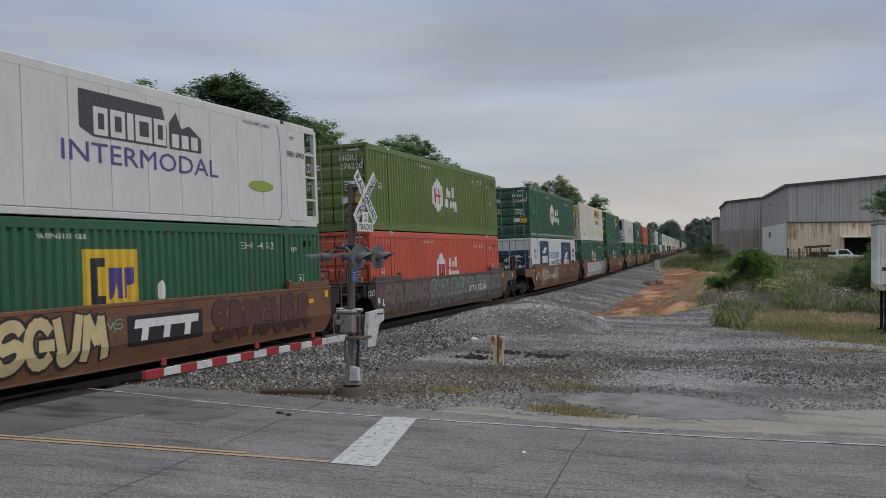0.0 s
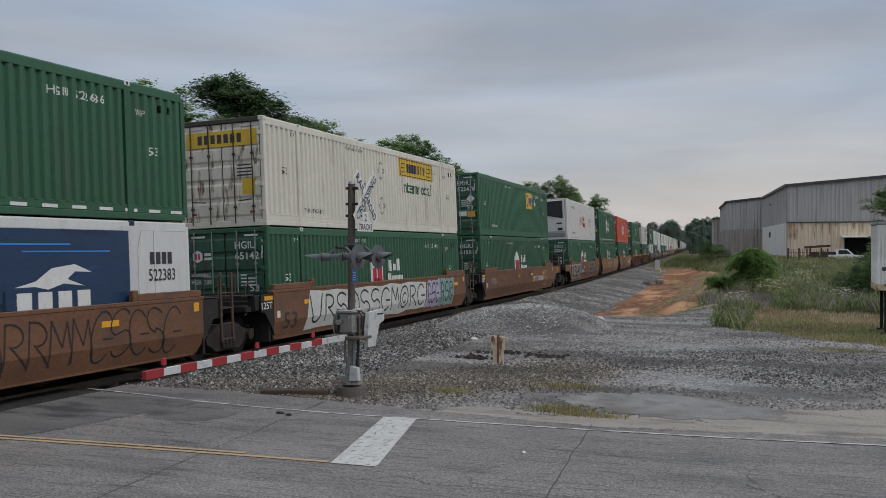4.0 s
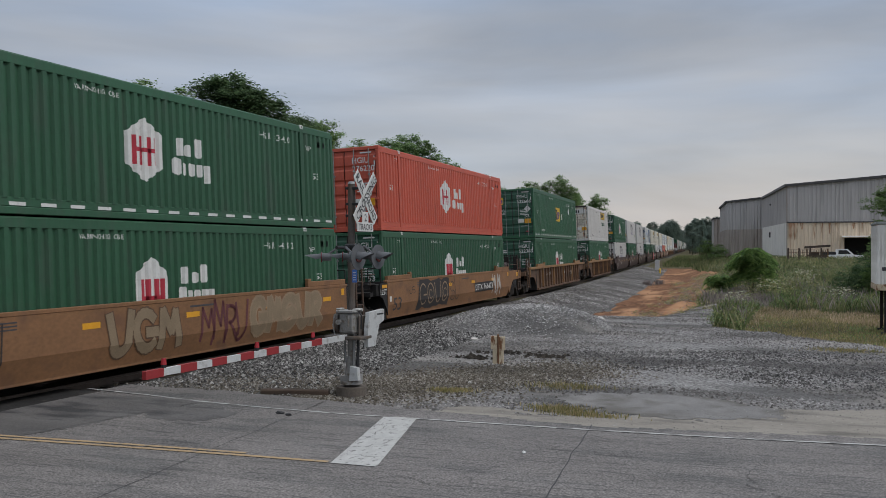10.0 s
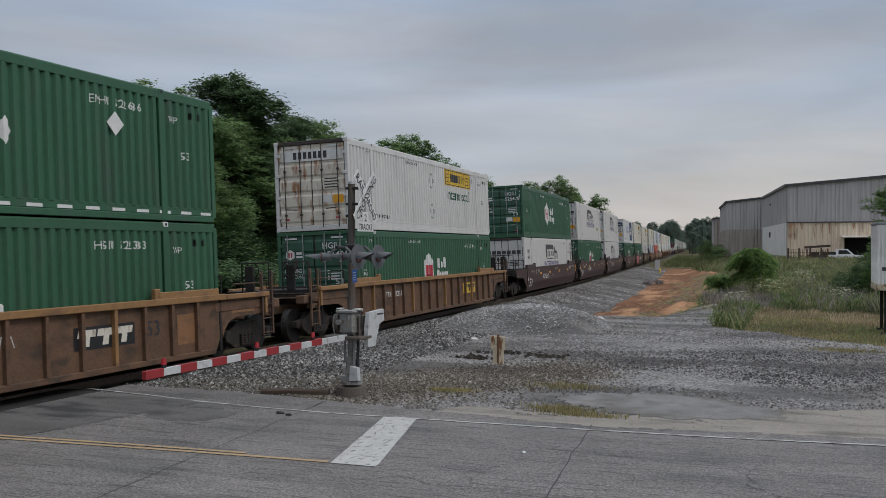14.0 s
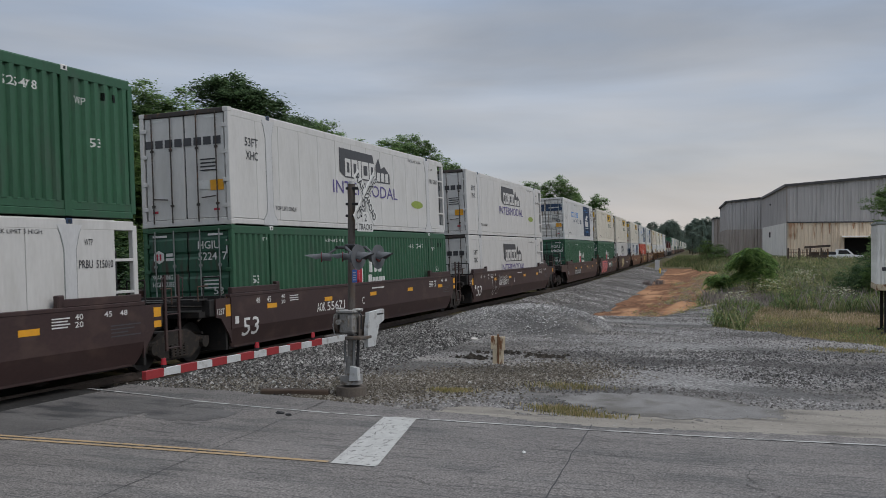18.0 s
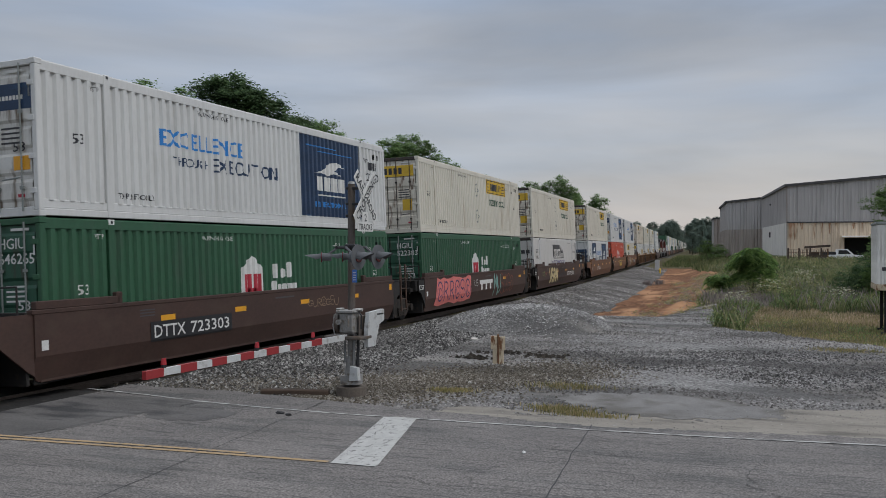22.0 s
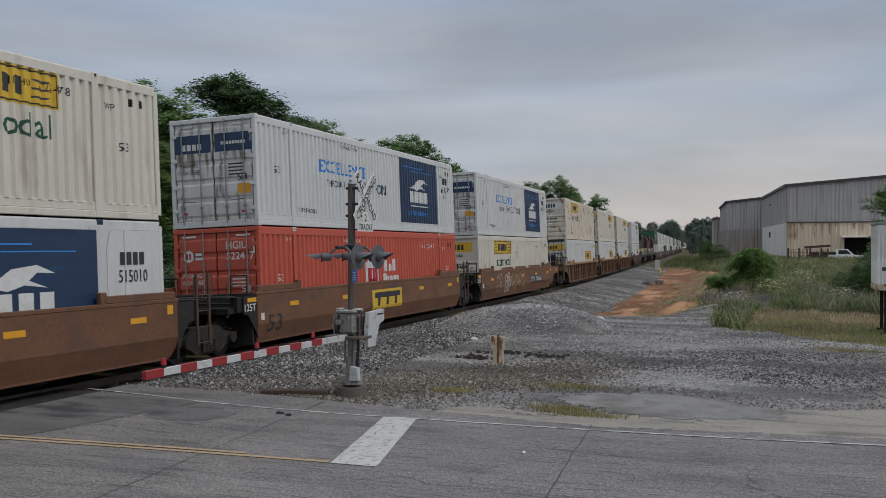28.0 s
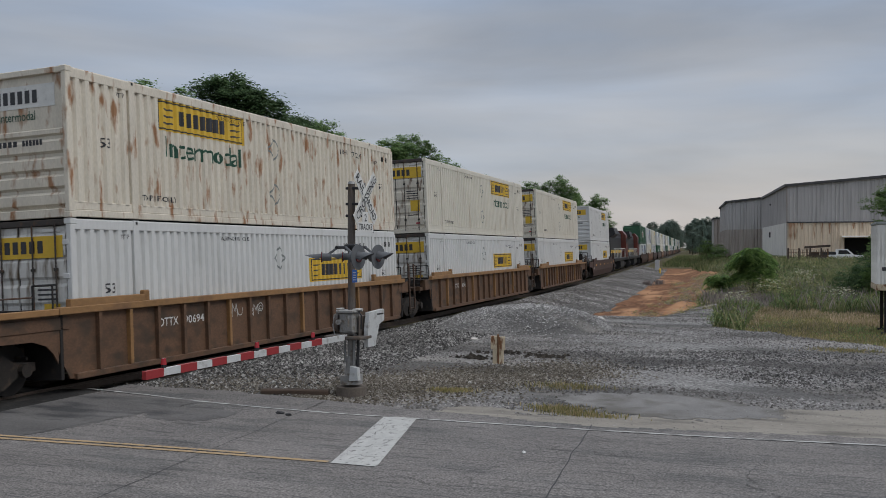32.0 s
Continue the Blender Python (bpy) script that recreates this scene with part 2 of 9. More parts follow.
M_MKGREEN = mat("green_marking_paint", (0.014, 0.07, 0.042), 0.5, var=0.12, scale=5)
M_POST = mat("post_grey_white_paint", (0.52, 0.52, 0.52), 0.45, var=0.1, scale=2, stretch=(1, 1, 0.3))
M_ECO = mat("lime_green_print", (0.25, 0.32, 0.05), 0.5, var=0.15, scale=5)
M_GREYPRINT = mat("dark_grey_print", (0.05, 0.05, 0.055), 0.5, var=0.2, scale=5)
M_GRAF = {k: mat("spray_paint_" + k, c, 0.6, var=0.2, scale=2.5) for k, c in dict(white=(0.5, 0.5, 0.47), black=(0.025, 0.022, 0.022), cream=(0.52, 0.42, 0.22), pink=(0.62, 0.17, 0.15), grey=(0.2, 0.2, 0.2), lilac=(0.35, 0.32, 0.42), teal=(0.2, 0.3, 0.28), rust=(0.25, 0.06, 0.03), ghost=(0.27, 0.19, 0.12), navy=(0.03, 0.04, 0.12), yellow=(0.55, 0.38, 0.05), olive=(0.20, 0.26, 0.07), body=(0.145, 0.065, 0.032), wine=(0.042, 0.021, 0.019), mint=(0.20, 0.40, 0.36), smoke=(0.115, 0.098, 0.095), maroon=(0.085, 0.035, 0.03), umber=(0.10, 0.055, 0.03), buff=(0.23, 0.17, 0.105), plum=(0.12, 0.035, 0.04)).items()}


# ---- mesh helpers ----
class G:
    """Collects corner points and faces for one mesh."""

    def __init__(self):
        self.v, self.f = [], []

    def add(self, pts, faces):
        o = len(self.v)
        self.v += [tuple(p) for p in pts]
        self.f += [tuple(o + i for i in f) for f in faces]
        return self

    def box(self, x0, x1, y0, y1, z0, z1, c=0.0):
        if c <= 0:
            p = [(x, y, z) for z in (z0, z1) for y in (y0, y1) for x in (x0, x1)]
            return self.add(p, [(0, 2, 3, 1), (4, 5, 7, 6), (0, 1, 5, 4), (2, 6, 7, 3), (0, 4, 6, 2), (1, 3, 7, 5)])
        bm = bmesh.new()
        bmesh.ops.create_cube(bm, size=1)
        bm.transform(Matrix.LocRotScale(((x0 + x1) / 2, (y0 + y1) / 2, (z0 + z1) / 2), None, (x1 - x0, y1 - y0, z1 - z0)))
        bmesh.ops.bevel(bm, geom=bm.edges[:], offset=c, segments=1, affect="EDGES")
        self.bm(bm)
        return self

    def bm(self, bm, m=None):
        if m is not None:
            bm.transform(m)
        bm.verts.index_update()
        self.add([v.co for v in bm.verts], [[v.index for v in f.verts] for f in bm.faces])
        bm.free()
        return self

    def prism(self, pts, axis, a, b):
        """A closed outline of two numbers a point, drawn out along an axis from a to b."""
        n = len(pts)
        put = {"x": lambda q, s: (s, q[0], q[1]), "y": lambda q, s: (q[0], s, q[1]), "z": lambda q, s: (q[0], q[1], s)}[axis]
        self.add([put(q, a) for q in pts] + [put(q, b) for q in pts], [tuple(range(n))[::-1], tuple(range(n, 2 * n))] + [(i, (i + 1) % n, n + (i + 1) % n, n + i) for i in range(n)])
        return self

    def tube(self, p0, p1, r, n=8, r1=None):
        p0, p1 = Vector(p0), Vector(p1)
        q = (p1 - p0).to_track_quat("Z", "Y")
        r1 = r if r1 is None else r1
        ring = [Vector((math.cos(2 * math.pi * i / n), math.sin(2 * math.pi * i / n), 0)) for i in range(n)]
        pts = [p0 + q @ (k * r) for k in ring] + [p1 + q @ (k * r1) for k in ring]
        return self.add(pts, [tuple(range(n))[::-1], tuple(range(n, 2 * n))] + [(i, (i + 1) % n, n + (i + 1) % n, n + i) for i in range(n)])

    def path(self, pts, r, n=6):
        for a, b in zip(pts, pts[1:]):
            self.tube(a, b, r, n)
        return self

    def flat(self, pts):
        return self.add(pts, [tuple(range(len(pts)))])

    def mesh(self, name, smooth=False):
        me = bpy.data.meshes.new(name)
        me.from_pydata(self.v, [], self.f)
        bm = bmesh.new()
        bm.from_mesh(me)
        if not name.startswith("mark"):
            bmesh.ops.recalc_face_normals(bm, faces=bm.faces)
        bm.to_mesh(me)
        bm.free()
        if smooth:
            me.shade_smooth()
        me.materials.append(None)
        return me


CACHE = {}


def shared(key, build, smooth=False):
    """One mesh a key, made the first time it is asked for."""
    if key not in CACHE:
        CACHE[key] = build().mesh(str(key), smooth)
    return CACHE[key]


def part(name, shape, material, parent=None, label="", at=None):
    """Links a mesh (or a G) as one object, under a thing or a part."""
    me = shape.mesh(name) if isinstance(shape, G) else shape
    ob = new(name, me)
    ob.material_slots[0].link = "OBJECT"
    ob.material_slots[0].material = material
    ob.parent = parent
    if at is not None:
        ob.matrix_basis = at
    if label:
        ob["label"] = label
    return ob


def thing(name, label, category, group="", kind="", m=None):
    ob = new(name)
    if m is not None:
        ob.matrix_basis = m
    return tagged(ob, label, category, group, kind)


def glyphs(words, key):
    """The words in the built-in font as a flat mesh with its lower left corner at 0 and a size of 1 by 1."""
    if key in CACHE:
        return CACHE[key]
    cu = bpy.data.curves.new("writing", "FONT")
    cu.body, cu.resolution_u, cu.offset = words, 2, 0.0 if "M" in words or "W" in words else 0.008
    ob = bpy.data.objects.new("writing", cu)
    me = bpy.data.meshes.new_from_object(ob)
    bpy.data.objects.remove(ob)
    bpy.data.curves.remove(cu)
    co = np.empty(len(me.vertices) * 3)
    me.vertices.foreach_get("co", co)
    co = co.reshape(-1, 3)
    lo, hi = co.min(0), co.max(0)
    out = (co - lo) / np.maximum(hi - lo, 1e-6)
    CACHE[key] = (out, [tuple(p.vertices) for p in me.polygons])
    bpy.data.meshes.remove(me)
    return CACHE[key]


# markings on a corrugated side follow its waves
WAVE = {"on": False}
WAVE_TOP, WAVE_DEPTH, WAVE_PITCH = 1.289, 0.058, 0.262
WAVE_SPANS = ((0.15, 1.805), (2.095, 14.055), (14.345, 16.0))
WAVE_PTS = [(0.0, WAVE_TOP)]
for wave_a, wave_b in WAVE_SPANS:
    wave_n = max(1, round((wave_b - wave_a) / WAVE_PITCH))
    wave_p = (wave_b - wave_a) / wave_n
    WAVE_PTS.append((wave_a - 0.001, WAVE_TOP + 0.01))
    for wave_i in range(wave_n):
        for wave_f, wave_d in ((0.0, 1), (0.28, 1), (0.44, 0), (0.84, 0)):
            WAVE_PTS.append((wave_a + (wave_i + wave_f) * wave_p, WAVE_TOP - WAVE_DEPTH * wave_d))
    WAVE_PTS += [(wave_b, WAVE_TOP - WAVE_DEPTH), (wave_b + 0.001, WAVE_TOP + 0.01)]
WAVE_PTS.append((16.3, WAVE_TOP))


def clip_along(q, lo, hi):
    """The piece of an outline between two heights along the wall."""
    for sg, lim in ((1, lo), (-1, hi)):
        r = []
        for (a0, z0), (a1, z1) in zip(q, q[1:] + q[:1]):
            d0, d1 = sg * (a0 - lim), sg * (a1 - lim)
            if d0 >= 0:
                r.append((a0, z0))
            if d0 * d1 < 0:
                r.append((lim, z0 + (z1 - z0) * d0 / (d0 - d1)))
        q = r
        if len(q) < 3:
            return []
    return q


def lay_on_wave(g, q, lift):
    """Adds an outline to g, cut and bent to the corrugations."""
    lo, hi = min(a for a, z in q), max(a for a, z in q)
    for (y0, x0), (y1, x1) in zip(WAVE_PTS, WAVE_PTS[1:]):
        if y1 <= lo or y0 >= hi or y1 - y0 < 0.002:
            continue
        r = clip_along(q, y0, y1)
        if r:
            g.flat([(x0 + (x1 - x0) * (a - y0) / (y1 - y0) + lift, a, z) for a, z in r])


def lettering(words, name, a0, a1, z0, z1, off, side, material, parent):
    """Writing between a0 and a1 along a wall and z0 and z1 up it. side 'r': the wall faces +x; 'n': it faces -y."""
    wave = WAVE["on"] and side == "r" and 1.29 < off < 1.32
    key = ("mark", words, round(a0, 3), round(a1, 3), round(z0, 3), round(z1, 3), round(off, 3), side, wave)
    if key not in CACHE:
        pts, faces = glyphs(words, ("glyphs", words))
        g = G()
        if wave:
            for f in faces:
                lay_on_wave(g, [(a0 + (a1 - a0) * pts[i][0], z0 + (z1 - z0) * pts[i][1]) for i in f], off - 1.295)
        elif side == "r":
            for f in faces:
                q = [(a0 + (a1 - a0) * pts[i][0], z0 + (z1 - z0) * pts[i][1]) for i in f]
                for r in split_at_fold(q) if off > 1.49 and z0 < FOLD else [q]:
                    g.flat([(off - (0.14 * max(0.0, FOLD - z) / 0.46 if off > 1.49 else 0.0), a, z) for a, z in r])
        else:
            g.add([(a0 + (a1 - a0) * p[0], off, z0 + (z1 - z0) * p[1]) for p in pts], faces)
        CACHE[key] = g.mesh("mark")
    return part(name, CACHE[key], material, parent)


FOLD = 0.70  # height at which the side of a smooth car bends inwards


def split_at_fold(q):
    """Cuts an outline in two along the fold, where it crosses it."""
    out = []
    for sg in (1, -1):
        r = []
        for (a0, z0), (a1, z1) in zip(q, q[1:] + q[:1]):
            d0, d1 = sg * (z0 - FOLD), sg * (z1 - FOLD)
            if d0 >= 0:
                r.append((a0, z0))
            if d0 * d1 < 0:
                r.append((a0 + (a1 - a0) * d0 / (d0 - d1), FOLD))
        if len(r) > 2:
            out.append(r)
    return out


def plate(key, polys, off, side, name, material, parent, label="", step=0.0):
    """Flat painted shapes: outlines of (along, up). step: how much each lies above the one before."""
    fold = side == "r" and off > 1.49
    wave = WAVE["on"] and side == "r" and 1.29 < off < 1.32

    def build():
        g = G()
        for i, q in enumerate(polys):
            if wave:
                lay_on_wave(g, list(q), off - 1.295)
                continue
            for r in split_at_fold(q) if fold else [q]:
                g.flat([(off + i * step - (0.14 * max(0.0, FOLD - z) / 0.46 if fold else 0.0), a, z) for a, z in r] if side == "r" else [(a, off, z) for a, z in r])
        return g
    k = ("mark", key, side, round(off, 4), wave)
    if k not in CACHE:
        CACHE[k] = build().mesh("mark")
    return part(name, CACHE[k], material, parent, label)


def rect(a0, a1, z0, z1):
    return [(a0, z0), (a1, z0), (a1, z1), (a0, z1)]


def words_as_bars(a0, a1, z0, z1, n, seed=1, gap=0.25):
    """Letter-sized bars in a row, for writing that is not lettered."""
    w = (a1 - a0) / n
    return [rect(a0 + i * w, a0 + (i + 1) * w - gap * w, z0, z1) for i in range(n)]


# ---- the line of the track ----
K0, SA, SB = 0.00125, 57.2, 107.2
TRACK_X, LEAN, SPEED = -13.98, 2.41, 12.515


def heading(s):
    e = min(s, SB)
    return K0 * (e - (max(e - SA, 0.0) ** 2) / (2 * (SB - SA)))


_S = np.arange(-480.0, 1400.0, 0.5)
_H = np.array([heading(s) for s in _S])
_X = np.concatenate([[0], np.cumsum(-np.sin((_H[1:] + _H[:-1]) / 2) * 0.5)])
_Y = np.concatenate([[0], np.cumsum(np.cos((_H[1:] + _H[:-1]) / 2) * 0.5)])
_I0 = int(np.searchsorted(_S, 0.0))
_X, _Y = _X - _X[_I0] + TRACK_X, _Y - _Y[_I0]


def track(s):
    return float(np.interp(s, _S, _X)), float(np.interp(s, _S, _Y))


def on_track(s, length=16.15, up=0.0):
    """The pose of something that stands on the rails with its near end at s."""
    (x0, y0), (x1, y1) = track(s), track(s + length)
    turn = math.atan2(-(x1 - x0), y1 - y0)
    return Matrix.Translation((x0, y0, 0)) @ Matrix.Rotation(turn, 4, "Z") @ Matrix.Rotation(-radians(LEAN), 4, "Y") @ Matrix.Translation((0, 0, up))


def beside(s, u):
    x, y = track(s)
    h = heading(s)
    return x + u * math.cos(h), y + u * math.sin(h)


# ---- ground and road ----
def ss(a, b, x):
    t = min(max((x - a) / (b - a), 0.0), 1.0)
    return t * t * (3 - 2 * t)


def lateral(x, y):
    """Distance to the right of the track's centre line, about."""
    s = float(np.interp(y, _Y, _S))
    return (x - float(np.interp(y, _Y, _X))) * math.cos(heading(s))


def ground_z(x, y):
    u = lateral(x, y)
    z = -0.10
    z -= 0.55 * ss(36, 47, y) * (1 - ss(110, 170, y)) * ss(2.5, 5.0, u) * (1 - ss(8.5, 12.0, u))
    z += 1.15 * ss(60, 125, y) * ss(8.5, 17.0, u)
    z += 0.7 * ss(-7.0, -16.0, u) * ss(14, 30, y)
    z += 0.05 * (noise.noise((x * 0.35, y * 0.35, 0.0)) + 0.5 * noise.noise((x * 1.1, y * 1.1, 3.0))) * ss(14.2, 16, y)
    return z


M_SOIL = mat("weedy_soil", (0.085, 0.08, 0.042), 0.95, var=0.45, scale=0.25, fine=22, bump=0.6, bump_scale=6, dirt=(0.13, 0.105, 0.06), dirt_at=(0.45, 0.65), spec=0.1)
M_GRAVEL = stone_mat("grey_crushed_stone", ((0.105, 0.102, 0.10), (0.205, 0.199, 0.194), (0.40, 0.39, 0.38)), 26, bump=0.6, patch=(0.082, 0.079, 0.077), patch_scale=0.4, patch_at=(0.45, 0.58), dust=(0.31, 0.29, 0.265), stretch=(0.45, 1.0, 1))
M_BALLAST = stone_mat("ballast_stone", ((0.028, 0.027, 0.026), (0.09, 0.087, 0.084), (0.23, 0.225, 0.217)), 17, bump=0.9, patch=(0.10, 0.09, 0.08), patch_scale=0.4, patch_at=(0.6, 0.8))
M_CLAY = mat("red_clay", (0.18, 0.092, 0.052), 0.95, var=0.55, scale=0.4, fine=14, bump=0.5, bump_scale=5, dirt=(0.40, 0.225, 0.125), dirt_at=(0.49, 0.6), spec=0.1, stretch=(0.8, 0.22, 1))
M_DUST = mat("dusty_tan_grit", (0.255, 0.235, 0.207), 0.95, var=0.22, scale=0.8, fine=30, bump=0.3, bump_scale=30, dirt=(0.15, 0.14, 0.125), dirt_at=(0.52, 0.68), spec=0.1, stretch=(0.5, 1.3, 1))


def asphalt():
    m = mat("worn_asphalt", (0.171, 0.16, 0.153), 0.85, var=0.3, scale=0.55, fine=60, bump=0.45, bump_scale=55, dirt=(0.105, 0.104, 0.102), dirt_at=(0.5, 0.72), spec=0.25, stretch=(0.45, 1.6, 1))
    n, l = m.node_tree.nodes, m.node_tree.links
    b = n["Principled BSDF"]
    tc = n.new("ShaderNodeTexCoord")
    warp = n.new("ShaderNodeTexNoise")
    warp.inputs["Scale"].default_value = 1.4
    l.new(tc.outputs["Object"], warp.inputs["Vector"])
    mixv = n.new("ShaderNodeVectorMath")
    mixv.operation = "MULTIPLY_ADD"
    mixv.inputs[1].default_value = (0.7, 0.7, 0)
    l.new(warp.outputs["Color"], mixv.inputs[0])
    l.new(tc.outputs["Object"], mixv.inputs[2])
    vo = n.new("ShaderNodeTexVoronoi")
    vo.feature = "DISTANCE_TO_EDGE"
    vo.inputs["Scale"].default_value = 2.3
    l.new(mixv.outputs[0], vo.inputs["Vector"])
    r = n.new("ShaderNodeMapRange")
    r.inputs["From Min"].default_value, r.inputs["From Max"].default_value = 0.002, 0.013
    r.inputs["To Min"].default_value, r.inputs["To Max"].default_value = 0.62, 0.0
    l.new(vo.outputs["Distance"], r.inputs["Value"])
    old = b.inputs["Base Color"].links[0].from_socket
    # speckle of the worn stone in the surface
    gn = n.new("ShaderNodeTexNoise")
    gn.inputs["Scale"].default_value, gn.inputs["Detail"].default_value = 42.0, 4
    l.new(tc.outputs["Object"], gn.inputs["Vector"])
    gr = n.new("ShaderNodeMapRange")
    gr.inputs["From Min"].default_value, gr.inputs["From Max"].default_value = 0.32, 0.68
    gr.inputs["To Min"].default_value, gr.inputs["To Max"].default_value = 0.45, 1.55
    l.new(gn.outputs["Fac"], gr.inputs["Value"])
    gs = n.new("ShaderNodeVectorMath")
    gs.operation = "SCALE"
    l.new(old, gs.inputs[0])
    l.new(gr.outputs[0], gs.inputs["Scale"])
    old = gs.outputs[0]
    # scratches that run with the traffic
    sm = n.new("ShaderNodeMapping")
    sm.inputs["Scale"].default_value = (0.9, 13.0, 1.0)
    l.new(tc.outputs["Object"], sm.inputs[0])
    sn = n.new("ShaderNodeTexNoise")
    sn.inputs["Scale"].default_value, sn.inputs["Detail"].default_value = 1.3, 6
    l.new(sm.outputs[0], sn.inputs["Vector"])
    sr = n.new("ShaderNodeMapRange")
    sr.inputs["From Min"].default_value, sr.inputs["From Max"].default_value = 0.575, 0.625
    sr.inputs["To Max"].default_value = 0.55
    l.new(sn.outputs["Fac"], sr.inputs["Value"])
    s2 = n.new("ShaderNodeMix")
    s2.data_type = "RGBA"
    l.new(sr.outputs[0], s2.inputs["Factor"])
    l.new(old, s2.inputs["A"])
    s2.inputs["B"].default_value = (0.05, 0.05, 0.052, 1)
    old = s2.outputs["Result"]
    # the fine crazing comes in fields
    fn = n.new("ShaderNodeTexNoise")
    fn.inputs["Scale"].default_value, fn.inputs["Detail"].default_value = 0.45, 3
    l.new(tc.outputs["Object"], fn.inputs["Vector"])
    fr = n.new("ShaderNodeMapRange")
    fr.inputs["From Min"].default_value, fr.inputs["From Max"].default_value = 0.46, 0.58
    l.new(fn.outputs["Fac"], fr.inputs["Value"])
    fm = n.new("ShaderNodeMath")
    fm.operation = "MULTIPLY"
    l.new(fr.outputs[0], fm.inputs[0])
    l.new(r.outputs[0], fm.inputs[1])
    mx = n.new("ShaderNodeMix")
    mx.data_type = "RGBA"
    l.new(fm.outputs[0], mx.inputs["Factor"])
    l.new(old, mx.inputs["A"])
    mx.inputs["B"].default_value = (0.045, 0.045, 0.046, 1)
    l.new(mx.outputs["Result"], b.inputs["Base Color"])
    return m


M_ASPHALT = asphalt()


def worn_line(name, col):
    """Road paint that has rubbed through to the asphalt in places."""
    return mat(name, col, 0.8, var=0.16, scale=9.0, fine=9, dirt=(0.19, 0.187, 0.183), dirt_at=(0.57, 0.67), spec=0.2, stretch=(1, 0.5, 1))


M_LINE = worn_line("worn_white_road_paint", (0.43, 0.43, 0.415))
M_EDGE = mat("faded_edge_line_paint", (0.40, 0.40, 0.385), 0.85, var=0.2, scale=6, fine=10, dirt=(0.185, 0.18, 0.175), dirt_at=(0.47, 0.6), spec=0.2, stretch=(0.5, 1, 1))
M_LINE_Y = worn_line("worn_yellow_road_paint", (0.37, 0.265, 0.155))


def sheet(name, xs, ys, zf, material, label, category, kind="structure", keep=None):
    nx, ny = len(xs), len(ys)
    pts = [(x, y, zf(x, y)) for y in ys for x in xs]
    faces = []
    for j in range(ny - 1):
        for i in range(nx - 1):
            if keep is None or keep((xs[i] + xs[i + 1]) / 2, (ys[j] + ys[j + 1]) / 2):
                faces.append((j * nx + i, j * nx + i + 1, (j + 1) * nx + i + 1, (j + 1) * nx + i))
    me = bpy.data.meshes.new(name)
    me.from_pydata(pts, [], faces)
    me.shade_smooth()
    me.materials.append(material)
    return tagged(new(name, me), label, category, kind=kind)


def spread(*spans):
    out = []
    for a, b, n in spans:
        out += list(np.linspace(a, b, n, endpoint=False))
    return [float(v) for v in out] + [float(spans[-1][1])]


def clay_near(x, y):
    return 41 < y < 142 and 4.2 < lateral(x, y) < 12


def base_z(x, y):
    """The wide ground; it dips under the road and the stone beds that lie on it."""
    return ground_z(x, y) - 0.04 - (0.10 if clay_near(x, y) else 0.0) - 0.12 * ss(3, 5.2, y) * (1 - ss(14.3, 16, y))


sheet("ground", spread((-2500, -300, 6), (-300, -60, 24), (-60, 40, 80), (40, 300, 24), (300, 2500, 6)), spread((-600, -40, 8), (-40, 12, 16), (12, 64, 52), (64, 200, 40), (200, 700, 20), (700, 3500, 7)), base_z, M_SOIL, "weedy brown soil and grass running to the horizon", "ground")

road = thing("road", "worn grey asphalt road crossing the railway, with painted lines", "road", kind="structure")
part("surface", G().box(-90, 90, 5.2, 14.05, -0.35, -0.03, 0.01), M_ASPHALT, road)


def strip(pts, w, z, g=None):
    g = g or G()
    for (xa, ya), (xb, yb) in zip(pts, pts[1:]):
        g.add([(xa, ya - w / 2, z), (xb, yb - w / 2, z), (xb, yb + w / 2, z), (xa, ya + w / 2, z)], [(0, 1, 2, 3)])
    return g


# broken edge of the asphalt beyond the line
def shoulder_keep(x, y):
    e = 0.12 * noise.noise((x * 1.2, y * 1.2, 3.0)) + 0.05 * noise.noise((x * 5, y * 5, 3.0))
    return y < float(np.interp(x, [-12.5, -9.5, -6.5, -4.8, -3.0, 6], [15.35, 15.2, 14.75, 14.45, 14.22, 15.6])) + e


def ragged(name, xs, ys, z, keep, material, parent, label):
    g = G()
    for xa, xb in zip(xs, xs[1:]):
        for ya, yb in zip(ys, ys[1:]):
            if keep((xa + xb) / 2, (ya + yb) / 2):
                g.f.append(tuple(range(len(g.v), len(g.v) + 4)))
                g.v += [(xa, ya, z(xa, ya)), (xb, ya, z(xb, ya)), (xb, yb, z(xb, yb)), (xa, yb, z(xa, yb))]
    return part(name, g, material, parent, label)


